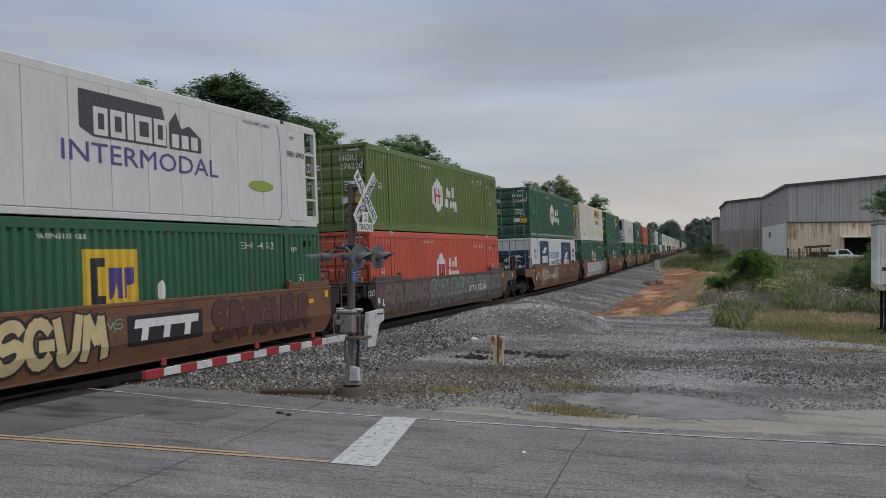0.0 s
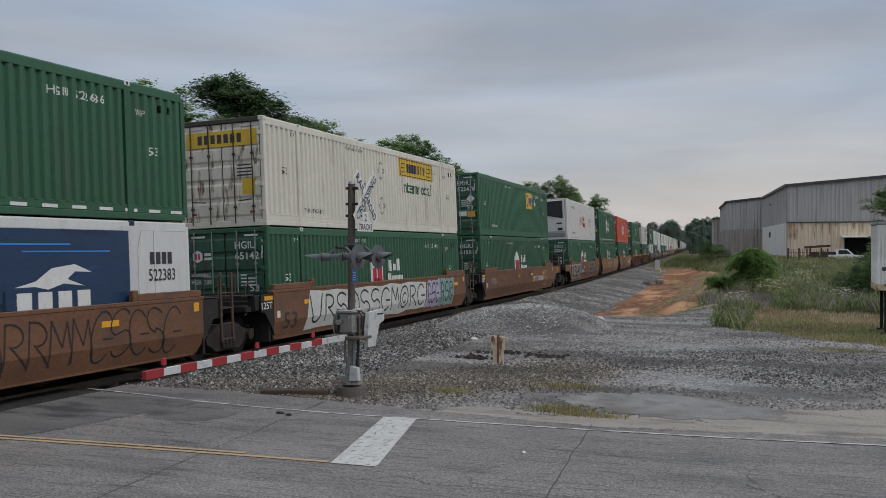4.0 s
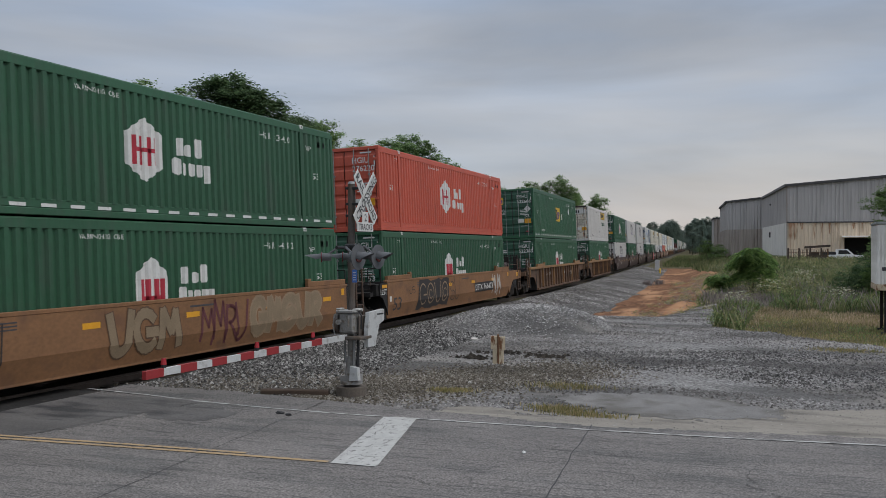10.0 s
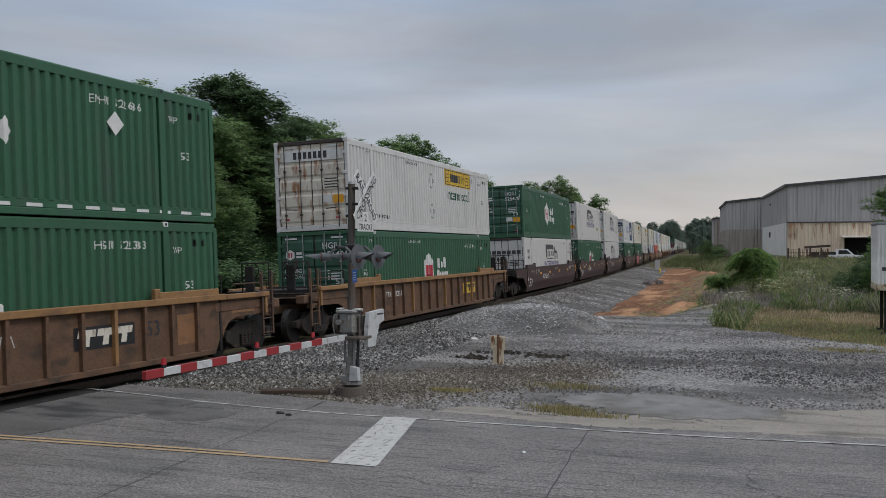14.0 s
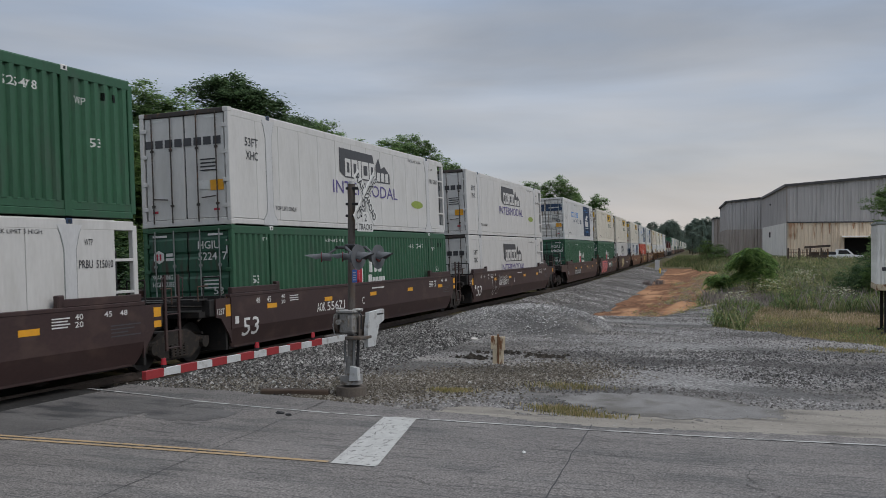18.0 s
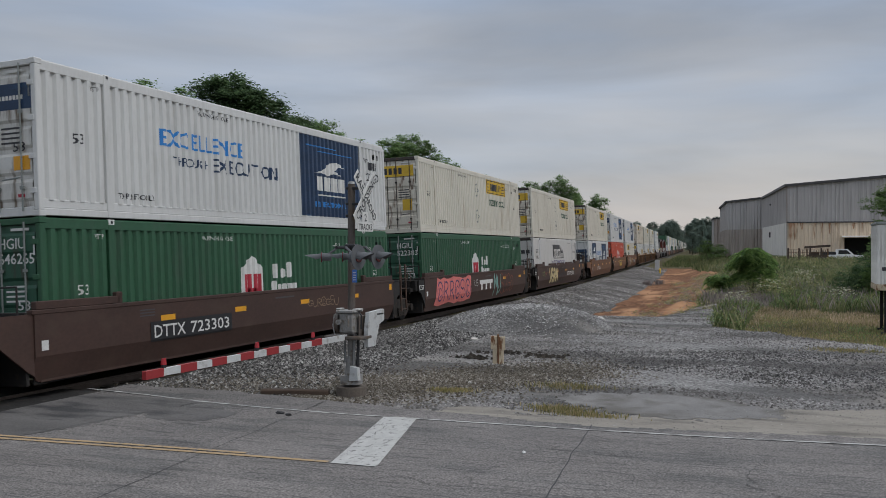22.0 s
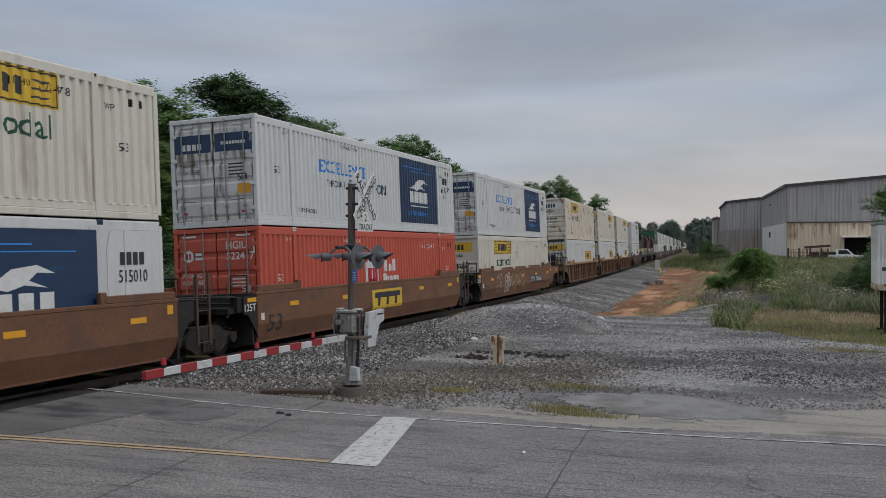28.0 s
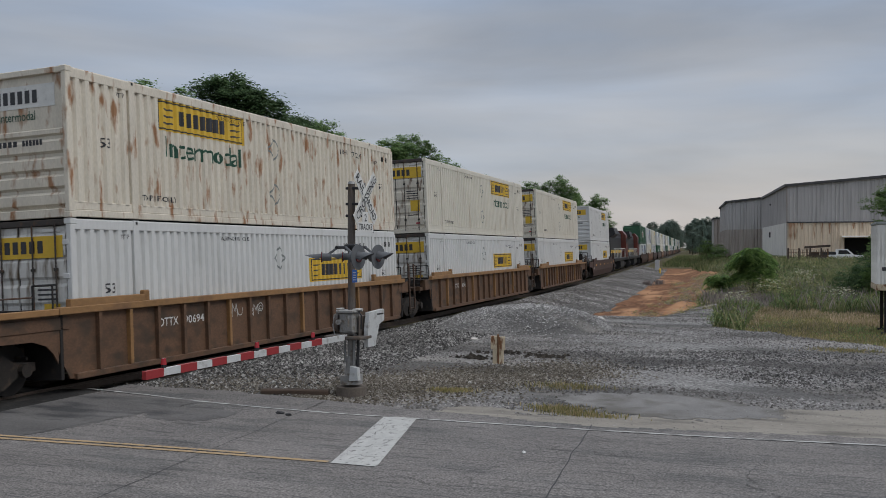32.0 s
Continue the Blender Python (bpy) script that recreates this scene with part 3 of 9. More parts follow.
ragged("shoulder", spread((-12.6, 6, 190)), spread((14.04, 15.6, 18)), lambda x, y: -0.031 - 0.012 * (y - 14.04), shoulder_keep, M_ASPHALT, road, "ragged asphalt shoulder")
M_SEAM = mat("tarred_joint", (0.05, 0.05, 0.052), 0.9, var=0.3, scale=6)
for a, b in (((-7.95, 15.1), (-7.05, 7.0)), ((-3.04, 14.3), (-2.35, 7.0)), ((-10.6, 10.4), (-9.9, 14.1))):
    seg = []
    for i in range(24):
        t0, t1 = i / 24, (i + 1) / 24
        q = [(a[0] + (b[0] - a[0]) * t + 0.05 * noise.noise((t * 9, a[0], 0)), a[1] + (b[1] - a[1]) * t) for t in (t0, t1)]
        w = 0.006 + 0.007 * abs(noise.noise((t0 * 14, a[1], 4)))
        seg.append([(q[0][0] - w, q[0][1] - w), (q[1][0] - w, q[1][1] - w), (q[1][0] + w, q[1][1] + w), (q[0][0] + w, q[0][1] + w)])
    sg = G()
    for q in seg:
        sg.flat([(x, y, -0.0265) for x, y in q])
    part("joint", sg, M_SEAM, road, "dark joint across the asphalt")
part("edge_line", strip([(-12.9, 14.47), (-11.4, 14.26), (-10.0, 13.98), (-8.5, 13.82), (-7.0, 13.76), (-5.4, 13.80), (-3.0, 13.88), (-1.0, 14.0), (1.06, 14.24), (5.9, 14.95)], 0.075, -0.022), M_EDGE, road, "thin worn white edge line")
part("centre_line", strip([(-12.4, 10.14), (-10.7, 10.26), (-8, 10.47), (-6.7, 10.56), (-5.64, 10.62)], 0.09, -0.022, strip([(-12.4, 10.29), (-10.8, 10.41), (-8.1, 10.62), (-6.9, 10.68)], 0.09, -0.022)), M_LINE_Y, road, "worn yellow centre line")
part("stop_bar", G().flat([(-4.95, 10.59, -0.022), (-5.73, 13.74, -0.022), (-6.30, 13.75, -0.022), (-5.58, 10.57, -0.022)]), M_LINE, road, "broad worn white stop bar")

# added panel, coloured near black to stand for the shade under the train
part("rail_panel", G().box(-15.4, -12.45, 5.1, 14.3, -0.12, -0.0255, 0.004), mat("shade_black_crossing_panel", (0.03, 0.029, 0.028), 0.9, var=0.35, scale=2.0, bump=0.4, bump_scale=20, dirt=(0.06, 0.055, 0.05), dirt_at=(0.55, 0.7), spec=0.2), road, "crossing panel between the rails, coloured dark for the train's shade")
# newer, darker asphalt laid against the rails, and a rough patch in it
M_CROSSING = mat("dark_crossing_asphalt", (0.122, 0.117, 0.114), 0.85, var=0.36, scale=0.7, fine=45, bump=0.6, bump_scale=50, dirt=(0.055, 0.055, 0.056), dirt_at=(0.5, 0.64), spec=0.25, stretch=(0.6, 1.4, 1))


def crossing_keep(x, y):
    e = 0.1 * noise.noise((x * 1.5, y * 1.5, 31.0)) + 0.04 * noise.noise((x * 7, y * 7, 31.0))
    return x < float(np.interp(y, [6, 10.4, 12.7, 14.0], [-11.6, -10.6, -10.05, -9.9])) + e or ((x + 9.4) / 0.75) ** 2 + ((y - 12.9) / 0.6) ** 2 < 1 + 6 * e


ragged("crossing_panel", spread((-12.9, -8.6, 70)), spread((6.0, 14.02, 110)), lambda x, y: -0.0265, crossing_keep, M_CROSSING, road, "darker asphalt panel beside the rails")

M_CRACK = mat("open_crack", (0.062, 0.060, 0.060), 0.95, var=0.3, scale=8)
crack_rng = random.Random(77)


def crack(x, y, ang, length, width):
    """A wandering open crack in the asphalt, with short side branches."""
    g = G()
    n, base = int(length / 0.06), ang
    for i in range(n):
        ang = base + 0.6 * (ang - base) + crack_rng.gauss(0, 0.42)
        nx, ny = x + 0.06 * math.cos(ang), y + 0.06 * math.sin(ang)
        if not 6.5 < ny < 13.95:
            break
        w = width * crack_rng.uniform(0.25, 0.95)
        ox, oy = -math.sin(ang) * w / 2, math.cos(ang) * w / 2
        g.flat([(x - ox, y - oy, -0.0195), (nx - ox, ny - oy, -0.0195), (nx + ox, ny + oy, -0.0195), (x + ox, y + oy, -0.0195)])
        if crack_rng.random() < 0.07:
            a = ang + crack_rng.choice((-1.2, 1.2))
            bx, by = x + 0.3 * math.cos(a), y + 0.3 * math.sin(a)
            g.flat([(x, y - 0.003, -0.0195), (bx, by, -0.0195), (x, y + 0.003, -0.0195)])
        x, y = nx, ny
    if g.f:
        part("crack", g, M_CRACK, road, "thin open crack")


for cx, cy, ca, cl, cw in ((-5.2, 9.9, 0.1, 4.0, 0.014), (-3.4, 10.2, 1.5, 3.2, 0.010), (-1.2, 9.0, 1.4, 4.5, 0.014), (-6.9, 11.3, 0.0, 2.4, 0.009), (-5.9, 11.0, 0.25, 1.2, 0.010), (-6.1, 12.2, 0.1, 1.3, 0.010), (-6.3, 13.0, -0.1, 1.4, 0.009), (-5.75, 10.7, 1.75, 2.9, 0.008), (-10.2, 9.5, 0.3, 3.5, 0.012), (-8.8, 12.4, 0.2, 2.6, 0.010), (-4.6, 12.6, -0.05, 5.0, 0.010), (-2.4, 11.5, 0.1, 4.2, 0.009), (0.4, 12.4, 0.0, 4.0, 0.010), (-4.3, 8.4, 0.6, 3.0, 0.010), (0.8, 10.6, 1.2, 3.0, 0.012), (-7.8, 8.6, 0.5, 2.6, 0.012)):
    crack(cx, cy, ca, cl, cw)


def lot_keep(x, y):
    e = 1.2 * noise.noise((x * 0.25, y * 0.25, 9.0)) + 0.5 * noise.noise((x * 1.0, y * 1.0, 5.0))
    u = lateral(x, y)
    if y < 13.98 or u < 1.5:
        return False
    far = 34.6 + 0.7 * e + (float(np.interp(x, [-12, -8, -4.5], [5, 8, 14])) if x < -3.0 + 0.5 * e - 0.05 * max(y - 36, 0) else 0.0) - 1.05 * max(x + 3.2, 0)
    return y < max(far, 21 + e)


sheet("gravel_lot", spread((-13.5, 6, 80), (6, 45, 50)), spread((13.96, 50, 150), (50, 51, 1)), lambda x, y: ground_z(x, y) + 0.012, M_GRAVEL, "grey crushed-stone yard with darker worn patches", "gravel yard", keep=lot_keep)


def apron_keep(x, y):
    e = 0.7 * noise.noise((x * 0.35, y * 0.6, 2.0)) + 0.3 * noise.noise((x * 1.5, y * 2.5, 6.0)) + 0.15 * noise.noise((x * 5, y * 5, 6.0))
    return float(np.interp(x, [-7, -3, -1, 1.06, 6], [13.9, 14.0, 14.1, 14.34, 15.1])) < y < float(np.interp(x, [-7.5, -6, -4.8, -3, 0, 3, 8, 40], [14.2, 15.0, 15.3, 15.4, 17.6, 18.6, 19.2, 19.5])) + e


sheet("dirt_apron", spread((-11, 6, 210), (6, 40, 60)), spread((13.98, 20, 110), (20, 20.5, 3)), lambda x, y: ground_z(x, y) + 0.018 + 0.048 * (1 - ss(13.9, 15.3, y)), M_DUST, "dusty tan grit verge along the road", "verge", keep=apron_keep)


def slab_keep(x, y):
    e = 0.35 * noise.noise((x * 0.9, y * 1.3, 12.0)) + 0.22 * noise.noise((x * 3, y * 4, 6.0)) + 0.16 * noise.noise((x * 10, y * 12, 6.0))
    return ((x + 2.05 + 0.25 * (y - 16.8)) / 1.85) ** 2 + ((y - 16.75) / 1.15) ** 2 < 1 + e * 1.6


sheet("old_pavement", spread((-5, 2, 170)), spread((14.8, 18.9, 120)), lambda x, y: ground_z(x, y) + 0.023, mat("bare_grey_pavement", (0.20, 0.195, 0.19), 0.9, var=0.3, scale=0.9, fine=40, bump=0.45, bump_scale=45, dirt=(0.135, 0.128, 0.118), dirt_at=(0.45, 0.62), spec=0.1), "worn bare grey pavement patch in the yard", "pavement", keep=slab_keep)


def clay_margin(x, y):
    """How far inside the bare clay a place lies."""
    e = 1.0 * noise.noise((x * 0.3, y * 0.12, 1.0)) + 0.4 * noise.noise((x * 1.3, y * 1.3, 8.0))
    u = lateral(x, y)
    lo = 4.9 + 1.0 * (1 - ss(42, 52, y)) + 0.5 * e
    hi = 8.8 + 2.8 * ss(46, 56, y) - 2.5 * ss(90, 140, y) + e
    return min(u - lo, hi - u, (y - 43.5 - e) * 0.5, (140 - y) * 0.2)


def clay_keep(x, y):
    return clay_margin(x, y) > 0


def clay_z(x, y):
    k = min(max(clay_margin(x, y), 0.0), 1.0)
    return ground_z(x, y) - 0.07 + 0.09 * min(1, 4 * k) + k * (0.10 * max(0, noise.noise((x * 0.4, y * 0.12, 4.0))) + 0.025 * noise.noise((x * 1.6, y * 0.7, 4.0)) + 0.34 * ss(7.8, 11, lateral(x, y)))


sheet("clay_bank", spread((-32, -3, 190)), spread((41, 80, 210), (80, 142, 90)), clay_z, M_CLAY, "bare red clay bank beside the track", "clay", keep=lambda x, y: clay_margin(x, y) > -0.25)

# litter coloured very dark: the shade under the trees is in its colour
M_LITTER = mat("shade_dark_leaf_litter", (0.02, 0.017, 0.012), 0.95, var=0.4, scale=1.0, bump=0.6, bump_scale=8, spec=0.1)
sheet("wood_floor", spread((-130, -40, 40), (-40, -15, 50)), spread((15, 130, 80), (130, 330, 30)), lambda x, y: ground_z(x, y) + 0.06, M_LITTER, "leaf litter behind the track, darkened for the trees' shade", "ground", keep=lambda x, y: lateral(x, y) < -2.6 + 0.5 * noise.noise((x * 0.3, y * 0.3, 2)))
# ---- railway track ----
track_bed = thing("railway_track", "railway track on grey ballast, leaning into its bend", "railway track", kind="structure")


def along(profile, s_list, closed=False):
    """Draws an outline of (u, w) along the line of the track."""
    g = G()
    b = radians(LEAN)
    n = len(profile)
    for s in s_list:
        x, y = track(s)
        h = heading(s)
        for u, w in profile:
            lat, z = u * math.cos(b) - w * math.sin(b), u * math.sin(b) + w * math.cos(b)
            g.v.append((x + lat * math.cos(h), y + lat * math.sin(h), z))
    for j in range(len(s_list) - 1):
        for i in range(n if closed else n - 1):
            a, c = j * n + i, j * n + (i + 1) % n
            g.f.append((a, c, c + n, a + n))
    return g


S_FINE = [float(v) for v in np.concatenate([np.arange(-120, 120, 4.0), np.arange(120, 700, 20.0), np.arange(700, 1300, 100.0)])]
RAIL = [(-0.035, 0.0), (0.035, 0.0), (0.035, -0.04), (0.01, -0.05), (0.01, -0.15), (0.07, -0.17), (-0.07, -0.17), (-0.01, -0.15), (-0.01, -0.05), (-0.035, -0.04)]
for side in (-0.7525, 0.7525):
    part("rail", along([(u + side, w) for u, w in RAIL], S_FINE, True), M_RAIL, track_bed)


def ballast(s_list):
    g = along([(-15, -0.9), (-13, -0.35), (-2.1, -0.2), (1.9, -0.2), (2.6, -0.30), (4.2, -0.52), (7.0, -1.2)], s_list)
    g.v = [(x, y, z + 0.03 * noise.noise((x * 2, y * 2, 0)) + 0.05 * noise.noise((x * 0.5, y * 0.5, 7))) for x, y, z in g.v]
    return g


S_BALLAST = [float(v) for v in np.concatenate([np.arange(14.6, 120, 1.0), np.arange(120, 700, 20.0), np.arange(700, 1300, 100.0)])]
ob = part("ballast_bed", ballast(S_BALLAST), M_BALLAST, track_bed, "grey crushed ballast stone")
part("ballast_bed", ballast([float(v) for v in np.arange(-120, 5.0, 2.0)]), M_BALLAST, track_bed, "grey crushed ballast stone")
M_TIE = mat("creosoted_tie", (0.045, 0.035, 0.028), 0.9, var=0.3, scale=3, stretch=(1, 6, 1))
tie_mesh = G().box(-1.3, 1.3, -0.115, 0.115, -0.36, -0.175, 0.01).mesh("tie")
for i in range(130):
    s = 15.0 + i * 0.5
    part("tie", tie_mesh, M_TIE, track_bed, at=on_track(s, 1.0))


def pebble(rng):
    ring = [(math.cos(a) * rng.uniform(0.6, 1), math.sin(a) * rng.uniform(0.6, 1), rng.uniform(-0.15, 0.15)) for a in (0.2, 1.5, 2.9, 4.0, 5.2)]
    return ring + [(rng.uniform(-0.2, 0.2), rng.uniform(-0.2, 0.2), rng.uniform(0.5, 0.8))]


def stones(name, count, place, size, material, label, seed):
    """Loose stones lying on a surface, joined."""
    rng = random.Random(seed)
    kinds = [np.array(pebble(rng)) for _ in range(14)]
    V, F = [], []
    for k in range(count):
        q = place(rng)
        if q is None:
            continue
        x, y, z = q
        a, r = rng.uniform(0, 6.28), rng.uniform(*size) * (1.6 if rng.random() < 0.06 else 1)
        c, s = math.cos(a), math.sin(a)
        p = kinds[k % 14]
        o = len(V)
        for px, py, pz in p:
            V.append((x + r * (c * px - s * py), y + r * (s * px + c * py), z + r * (pz + 0.05)))
        F += [(o + i, o + (i + 1) % 5, o + 5) for i in range(5)]
    me = bpy.data.meshes.new(name)
    me.from_pydata(V, [], F)
    me.materials.append(material)
    return tagged(new(name, me), label, "stones", kind="stuff")


def island_mat(name, cols, rough=0.9, spec=0.2, trans=0.0, stain=None):
    m = bpy.data.materials.new(name)
    m.use_nodes = True
    n, l = m.node_tree.nodes, m.node_tree.links
    b = n["Principled BSDF"]
    b.inputs["Roughness"].default_value, b.inputs["Specular IOR Level"].default_value = rough, spec
    ge = n.new("ShaderNodeNewGeometry")
    rp = n.new("ShaderNodeValToRGB")
    rp.color_ramp.elements[0].color, rp.color_ramp.elements[1].color = (*cols[0], 1), (*cols[-1], 1)
    for i, c in enumerate(cols[1:-1]):
        rp.color_ramp.elements.new((i + 1) / (len(cols) - 1)).color = (*c, 1)
    l.new(ge.outputs["Random Per Island"], rp.inputs[0])
    tc = n.new("ShaderNodeTexCoord")
    no = n.new("ShaderNodeTexNoise")
    no.inputs["Scale"].default_value = 0.4
    l.new(tc.outputs["Object"], no.inputs["Vector"])
    r = n.new("ShaderNodeMapRange")
    r.inputs["From Min"].default_value, r.inputs["From Max"].default_value = 0.3, 0.7
    r.inputs["To Min"].default_value, r.inputs["To Max"].default_value = 0.72, 1.28
    l.new(no.outputs["Fac"], r.inputs["Value"])
    sc = n.new("ShaderNodeVectorMath")
    sc.operation = "SCALE"
    l.new(rp.outputs[0], sc.inputs[0])
    l.new(r.outputs[0], sc.inputs["Scale"])
    if stain:
        mp = n.new("ShaderNodeMapping")
        mp.inputs["Scale"].default_value = (0.45, 1.0, 1.0)
        l.new(tc.outputs["Object"], mp.inputs[0])
        pn = n.new("ShaderNodeTexNoise")
        pn.inputs["Scale"].default_value, pn.inputs["Detail"].default_value = 0.4, 7
        l.new(mp.outputs[0], pn.inputs["Vector"])
        pr = n.new("ShaderNodeMapRange")
        pr.inputs["From Min"].default_value, pr.inputs["From Max"].default_value = 0.46, 0.58
        pr.inputs["To Max"].default_value = 0.62
        l.new(pn.outputs["Fac"], pr.inputs["Value"])
        pm = n.new("ShaderNodeMix")
        pm.data_type = "RGBA"
        l.new(pr.outputs[0], pm.inputs["Factor"])
        l.new(sc.outputs[0], pm.inputs["A"])
        pm.inputs["B"].default_value = (*stain, 1)
        l.new(pm.outputs["Result"], b.inputs["Base Color"])
    else:
        l.new(sc.outputs[0], b.inputs["Base Color"])
    if trans:
        tr = n.new("ShaderNodeBsdfTranslucent")
        l.new(sc.outputs[0], tr.inputs["Color"])
        mx = n.new("ShaderNodeMixShader")
        mx.inputs[0].default_value = trans
        l.new(b.outputs[0], mx.inputs[1])
        l.new(tr.outputs[0], mx.inputs[2])
        l.new(mx.outputs[0], n["Material Output"].inputs[0])
    return m


# darkest stone tones also carry the deep shade between stones beside the train
M_STONES = island_mat("loose_grey_stone_shaded", ((0.014, 0.0135, 0.013), (0.055, 0.053, 0.051), (0.135, 0.131, 0.126), (0.40, 0.39, 0.375)))
M_DIRTSTONE = island_mat("dirt_stained_stone", ((0.04, 0.034, 0.026), (0.08, 0.068, 0.052), (0.13, 0.115, 0.095), (0.27, 0.25, 0.22)))
M_YARDSTONE = island_mat("dusty_yard_stone", ((0.072, 0.067, 0.064), (0.148, 0.14, 0.134), (0.228, 0.217, 0.209), (0.44, 0.425, 0.41)), stain=(0.084, 0.077, 0.073))
M_HEAPSTONE = island_mat("fresh_grey_stone", ((0.09, 0.088, 0.086), (0.17, 0.167, 0.163), (0.27, 0.265, 0.26), (0.48, 0.472, 0.46)))


def on_ballast(rng):
    s = 14.8 + 28 * rng.random() ** 1.4
    u = rng.uniform(1.35, 5.2)
    x, y = beside(s, u)
    w = float(np.interp(u, [1.9, 2.6, 4.2, 7.0], [-0.2, -0.30, -0.52, -1.2])) + u * math.sin(radians(LEAN))
    z = max(w, ground_z(x, y) + 0.01)
    return x, y, z


def on_far_ballast(rng):
    s = 36 + 100 * rng.random() ** 1.5
    u = rng.uniform(1.35, 5.6)
    x, y = beside(s, u)
    w = float(np.interp(u, [1.9, 2.6, 4.2, 7.0], [-0.2, -0.30, -0.52, -1.2])) + u * math.sin(radians(LEAN))
    return x, y, max(w, ground_z(x, y) + 0.01)


stones("far_ballast_stones", 40000, on_far_ballast, (0.035, 0.075), M_YARDSTONE, "loose grey ballast stones farther along the track", 4)
stones("ballast_stones", 40000, on_ballast, (0.029, 0.056), M_STONES, "loose grey ballast stones on the track shoulder", 3)


def on_yard(rng):
    y = 14.6 + 34 * rng.random() ** 1.25
    x = rng.uniform(-13.0, 9.0)
    if not lot_keep(x, y) or apron_keep(x, y) or slab_keep(x, y) or noise.noise((x * 0.22 + 7, y * 0.5, 15.0)) > 0.2 + 0.25 * rng.random():
        return None
    if noise.noise((x * 0.3, y * 0.3, 11.0)) < rng.uniform(-1.1, 0.15):
        return None
    return x, y, ground_z(x, y) + 0.015


def on_chips(rng):
    """The dark worn patch that vehicles have ground into the yard."""
    a, q = rng.uniform(0, 6.283), rng.random() ** 0.5
    x, y = -1.4 + 6.2 * q * math.cos(a), 23.3 + 5.2 * q * math.sin(a)
    if not lot_keep(x, y) or apron_keep(x, y) or slab_keep(x, y) or noise.noise((x * 0.25, y * 0.6, 4.0)) < 1.1 * q - 1.0 + 0.5 * rng.random():
        return None
    return x, y, ground_z(x, y) + 0.02


stones("dark_stone_chips", 15000, on_chips, (0.014, 0.036), island_mat("dark_stone_chip", ((0.035, 0.034, 0.034), (0.07, 0.068, 0.067), (0.12, 0.117, 0.114))), "dark stone chips ground into the yard", 41)
stones("yard_stones", 108000, on_yard, (0.014, 0.04), M_YARDSTONE, "scattered grey stones on the yard", 5)


def on_dirt(rng):
    """Dirty stones along the foot of the ballast, round the signal and the marker post."""
    t = rng.random()
    x, y = -11.5 + 6.8 * t + rng.gauss(0, 0.7), 15.3 + 8.0 * max(0, t - 0.3) + rng.gauss(0, 1.1)
    if y < 14.4 or shoulder_keep(x, y) or apron_keep(x, y):
        return None
    return x, y, ground_z(x, y) + 0.022


def on_apron(rng):
    x, y = rng.uniform(-8, 9), 14.0 + 5.0 * rng.random()
    return (x, y, ground_z(x, y) + 0.026 + 0.048 * (1 - ss(13.9, 15.3, y))) if apron_keep(x, y) and noise.noise((x * 0.7, y * 1.6, 8.0)) > rng.uniform(-0.7, 0.3) else None


stones("apron_grit", 12000, on_apron, (0.005, 0.012), island_mat("fine_road_grit", ((0.07, 0.066, 0.06), (0.15, 0.143, 0.133), (0.26, 0.25, 0.235), (0.4, 0.39, 0.37))), "fine grit on the dusty verge", 21)


def on_clay(rng):
    y = 43 + 60 * rng.random() ** 1.5
    x = float(np.interp(y, _Y, _X)) + rng.uniform(4.5, 12)
    return (x, y, clay_z(x, y)) if clay_margin(x, y) > -0.1 and noise.noise((x, y * 0.5, 3)) > rng.uniform(-0.5, 0.4) else None


stones("clay_clods", 700, on_clay, (0.03, 0.09), island_mat("clay_clod", ((0.10, 0.06, 0.04), (0.19, 0.11, 0.07), (0.32, 0.20, 0.135))), "lumps of broken red clay", 17)
stones("dirty_stones", 30000, on_dirt, (0.018, 0.04), M_DIRTSTONE, "brown dirt-stained stones by the crossing signal", 15)


def on_heap(rng):
    x, y = rng.gauss(-9.2, 1.4), rng.gauss(32.0, 1.5)
    return x, y, ground_z(x, y) + heap_z(x, y)


def heap_z(x, y):
    d = ((x + 9.2) / 3.1) ** 2 + ((y - 32.0) / 3.2) ** 2
    return 0.78 * max(0, 1 - d) ** 0.8 + 0.03 * noise.noise((x * 2, y * 2, 1))


sheet("stone_heap", spread((-12.5, -5.9, 28)), spread((28.6, 35.4, 28)), lambda x, y: ground_z(x, y) + heap_z(x, y) - 0.01, M_GRAVEL, "low heap of grey ballast stone", "stone heap")
def on_hollow(rng):
    cx, cy, s = rng.choice([(-7.7, 22.3, 0.25), (-6.1, 23.3, 0.3), (-7.3, 23.6, 0.4)])
    x, y = rng.gauss(cx, s), rng.gauss(cy, s * 0.5)
    return x, y, ground_z(x, y) + 0.02


# near-black lumps laid where the ground has hollows in shade
stones("dark_clods", 190, on_hollow, (0.03, 0.11), island_mat("hollow_shade_clod", ((0.018, 0.015, 0.012), (0.035, 0.03, 0.024), (0.06, 0.05, 0.04))), "dark lumps standing for shaded hollows round the marker post", 19)
stones("heap_stones", 9000, on_heap, (0.026, 0.05), M_HEAPSTONE, "loose stones on the low ballast heap", 9)


# ---- containers ----
CL, CW, CH = 16.15, 1.295, 2.90  # length, half width, height
POSTS = (1.95, 14.2)
XR = CW + 0.004  # where markings lie on the camera's side


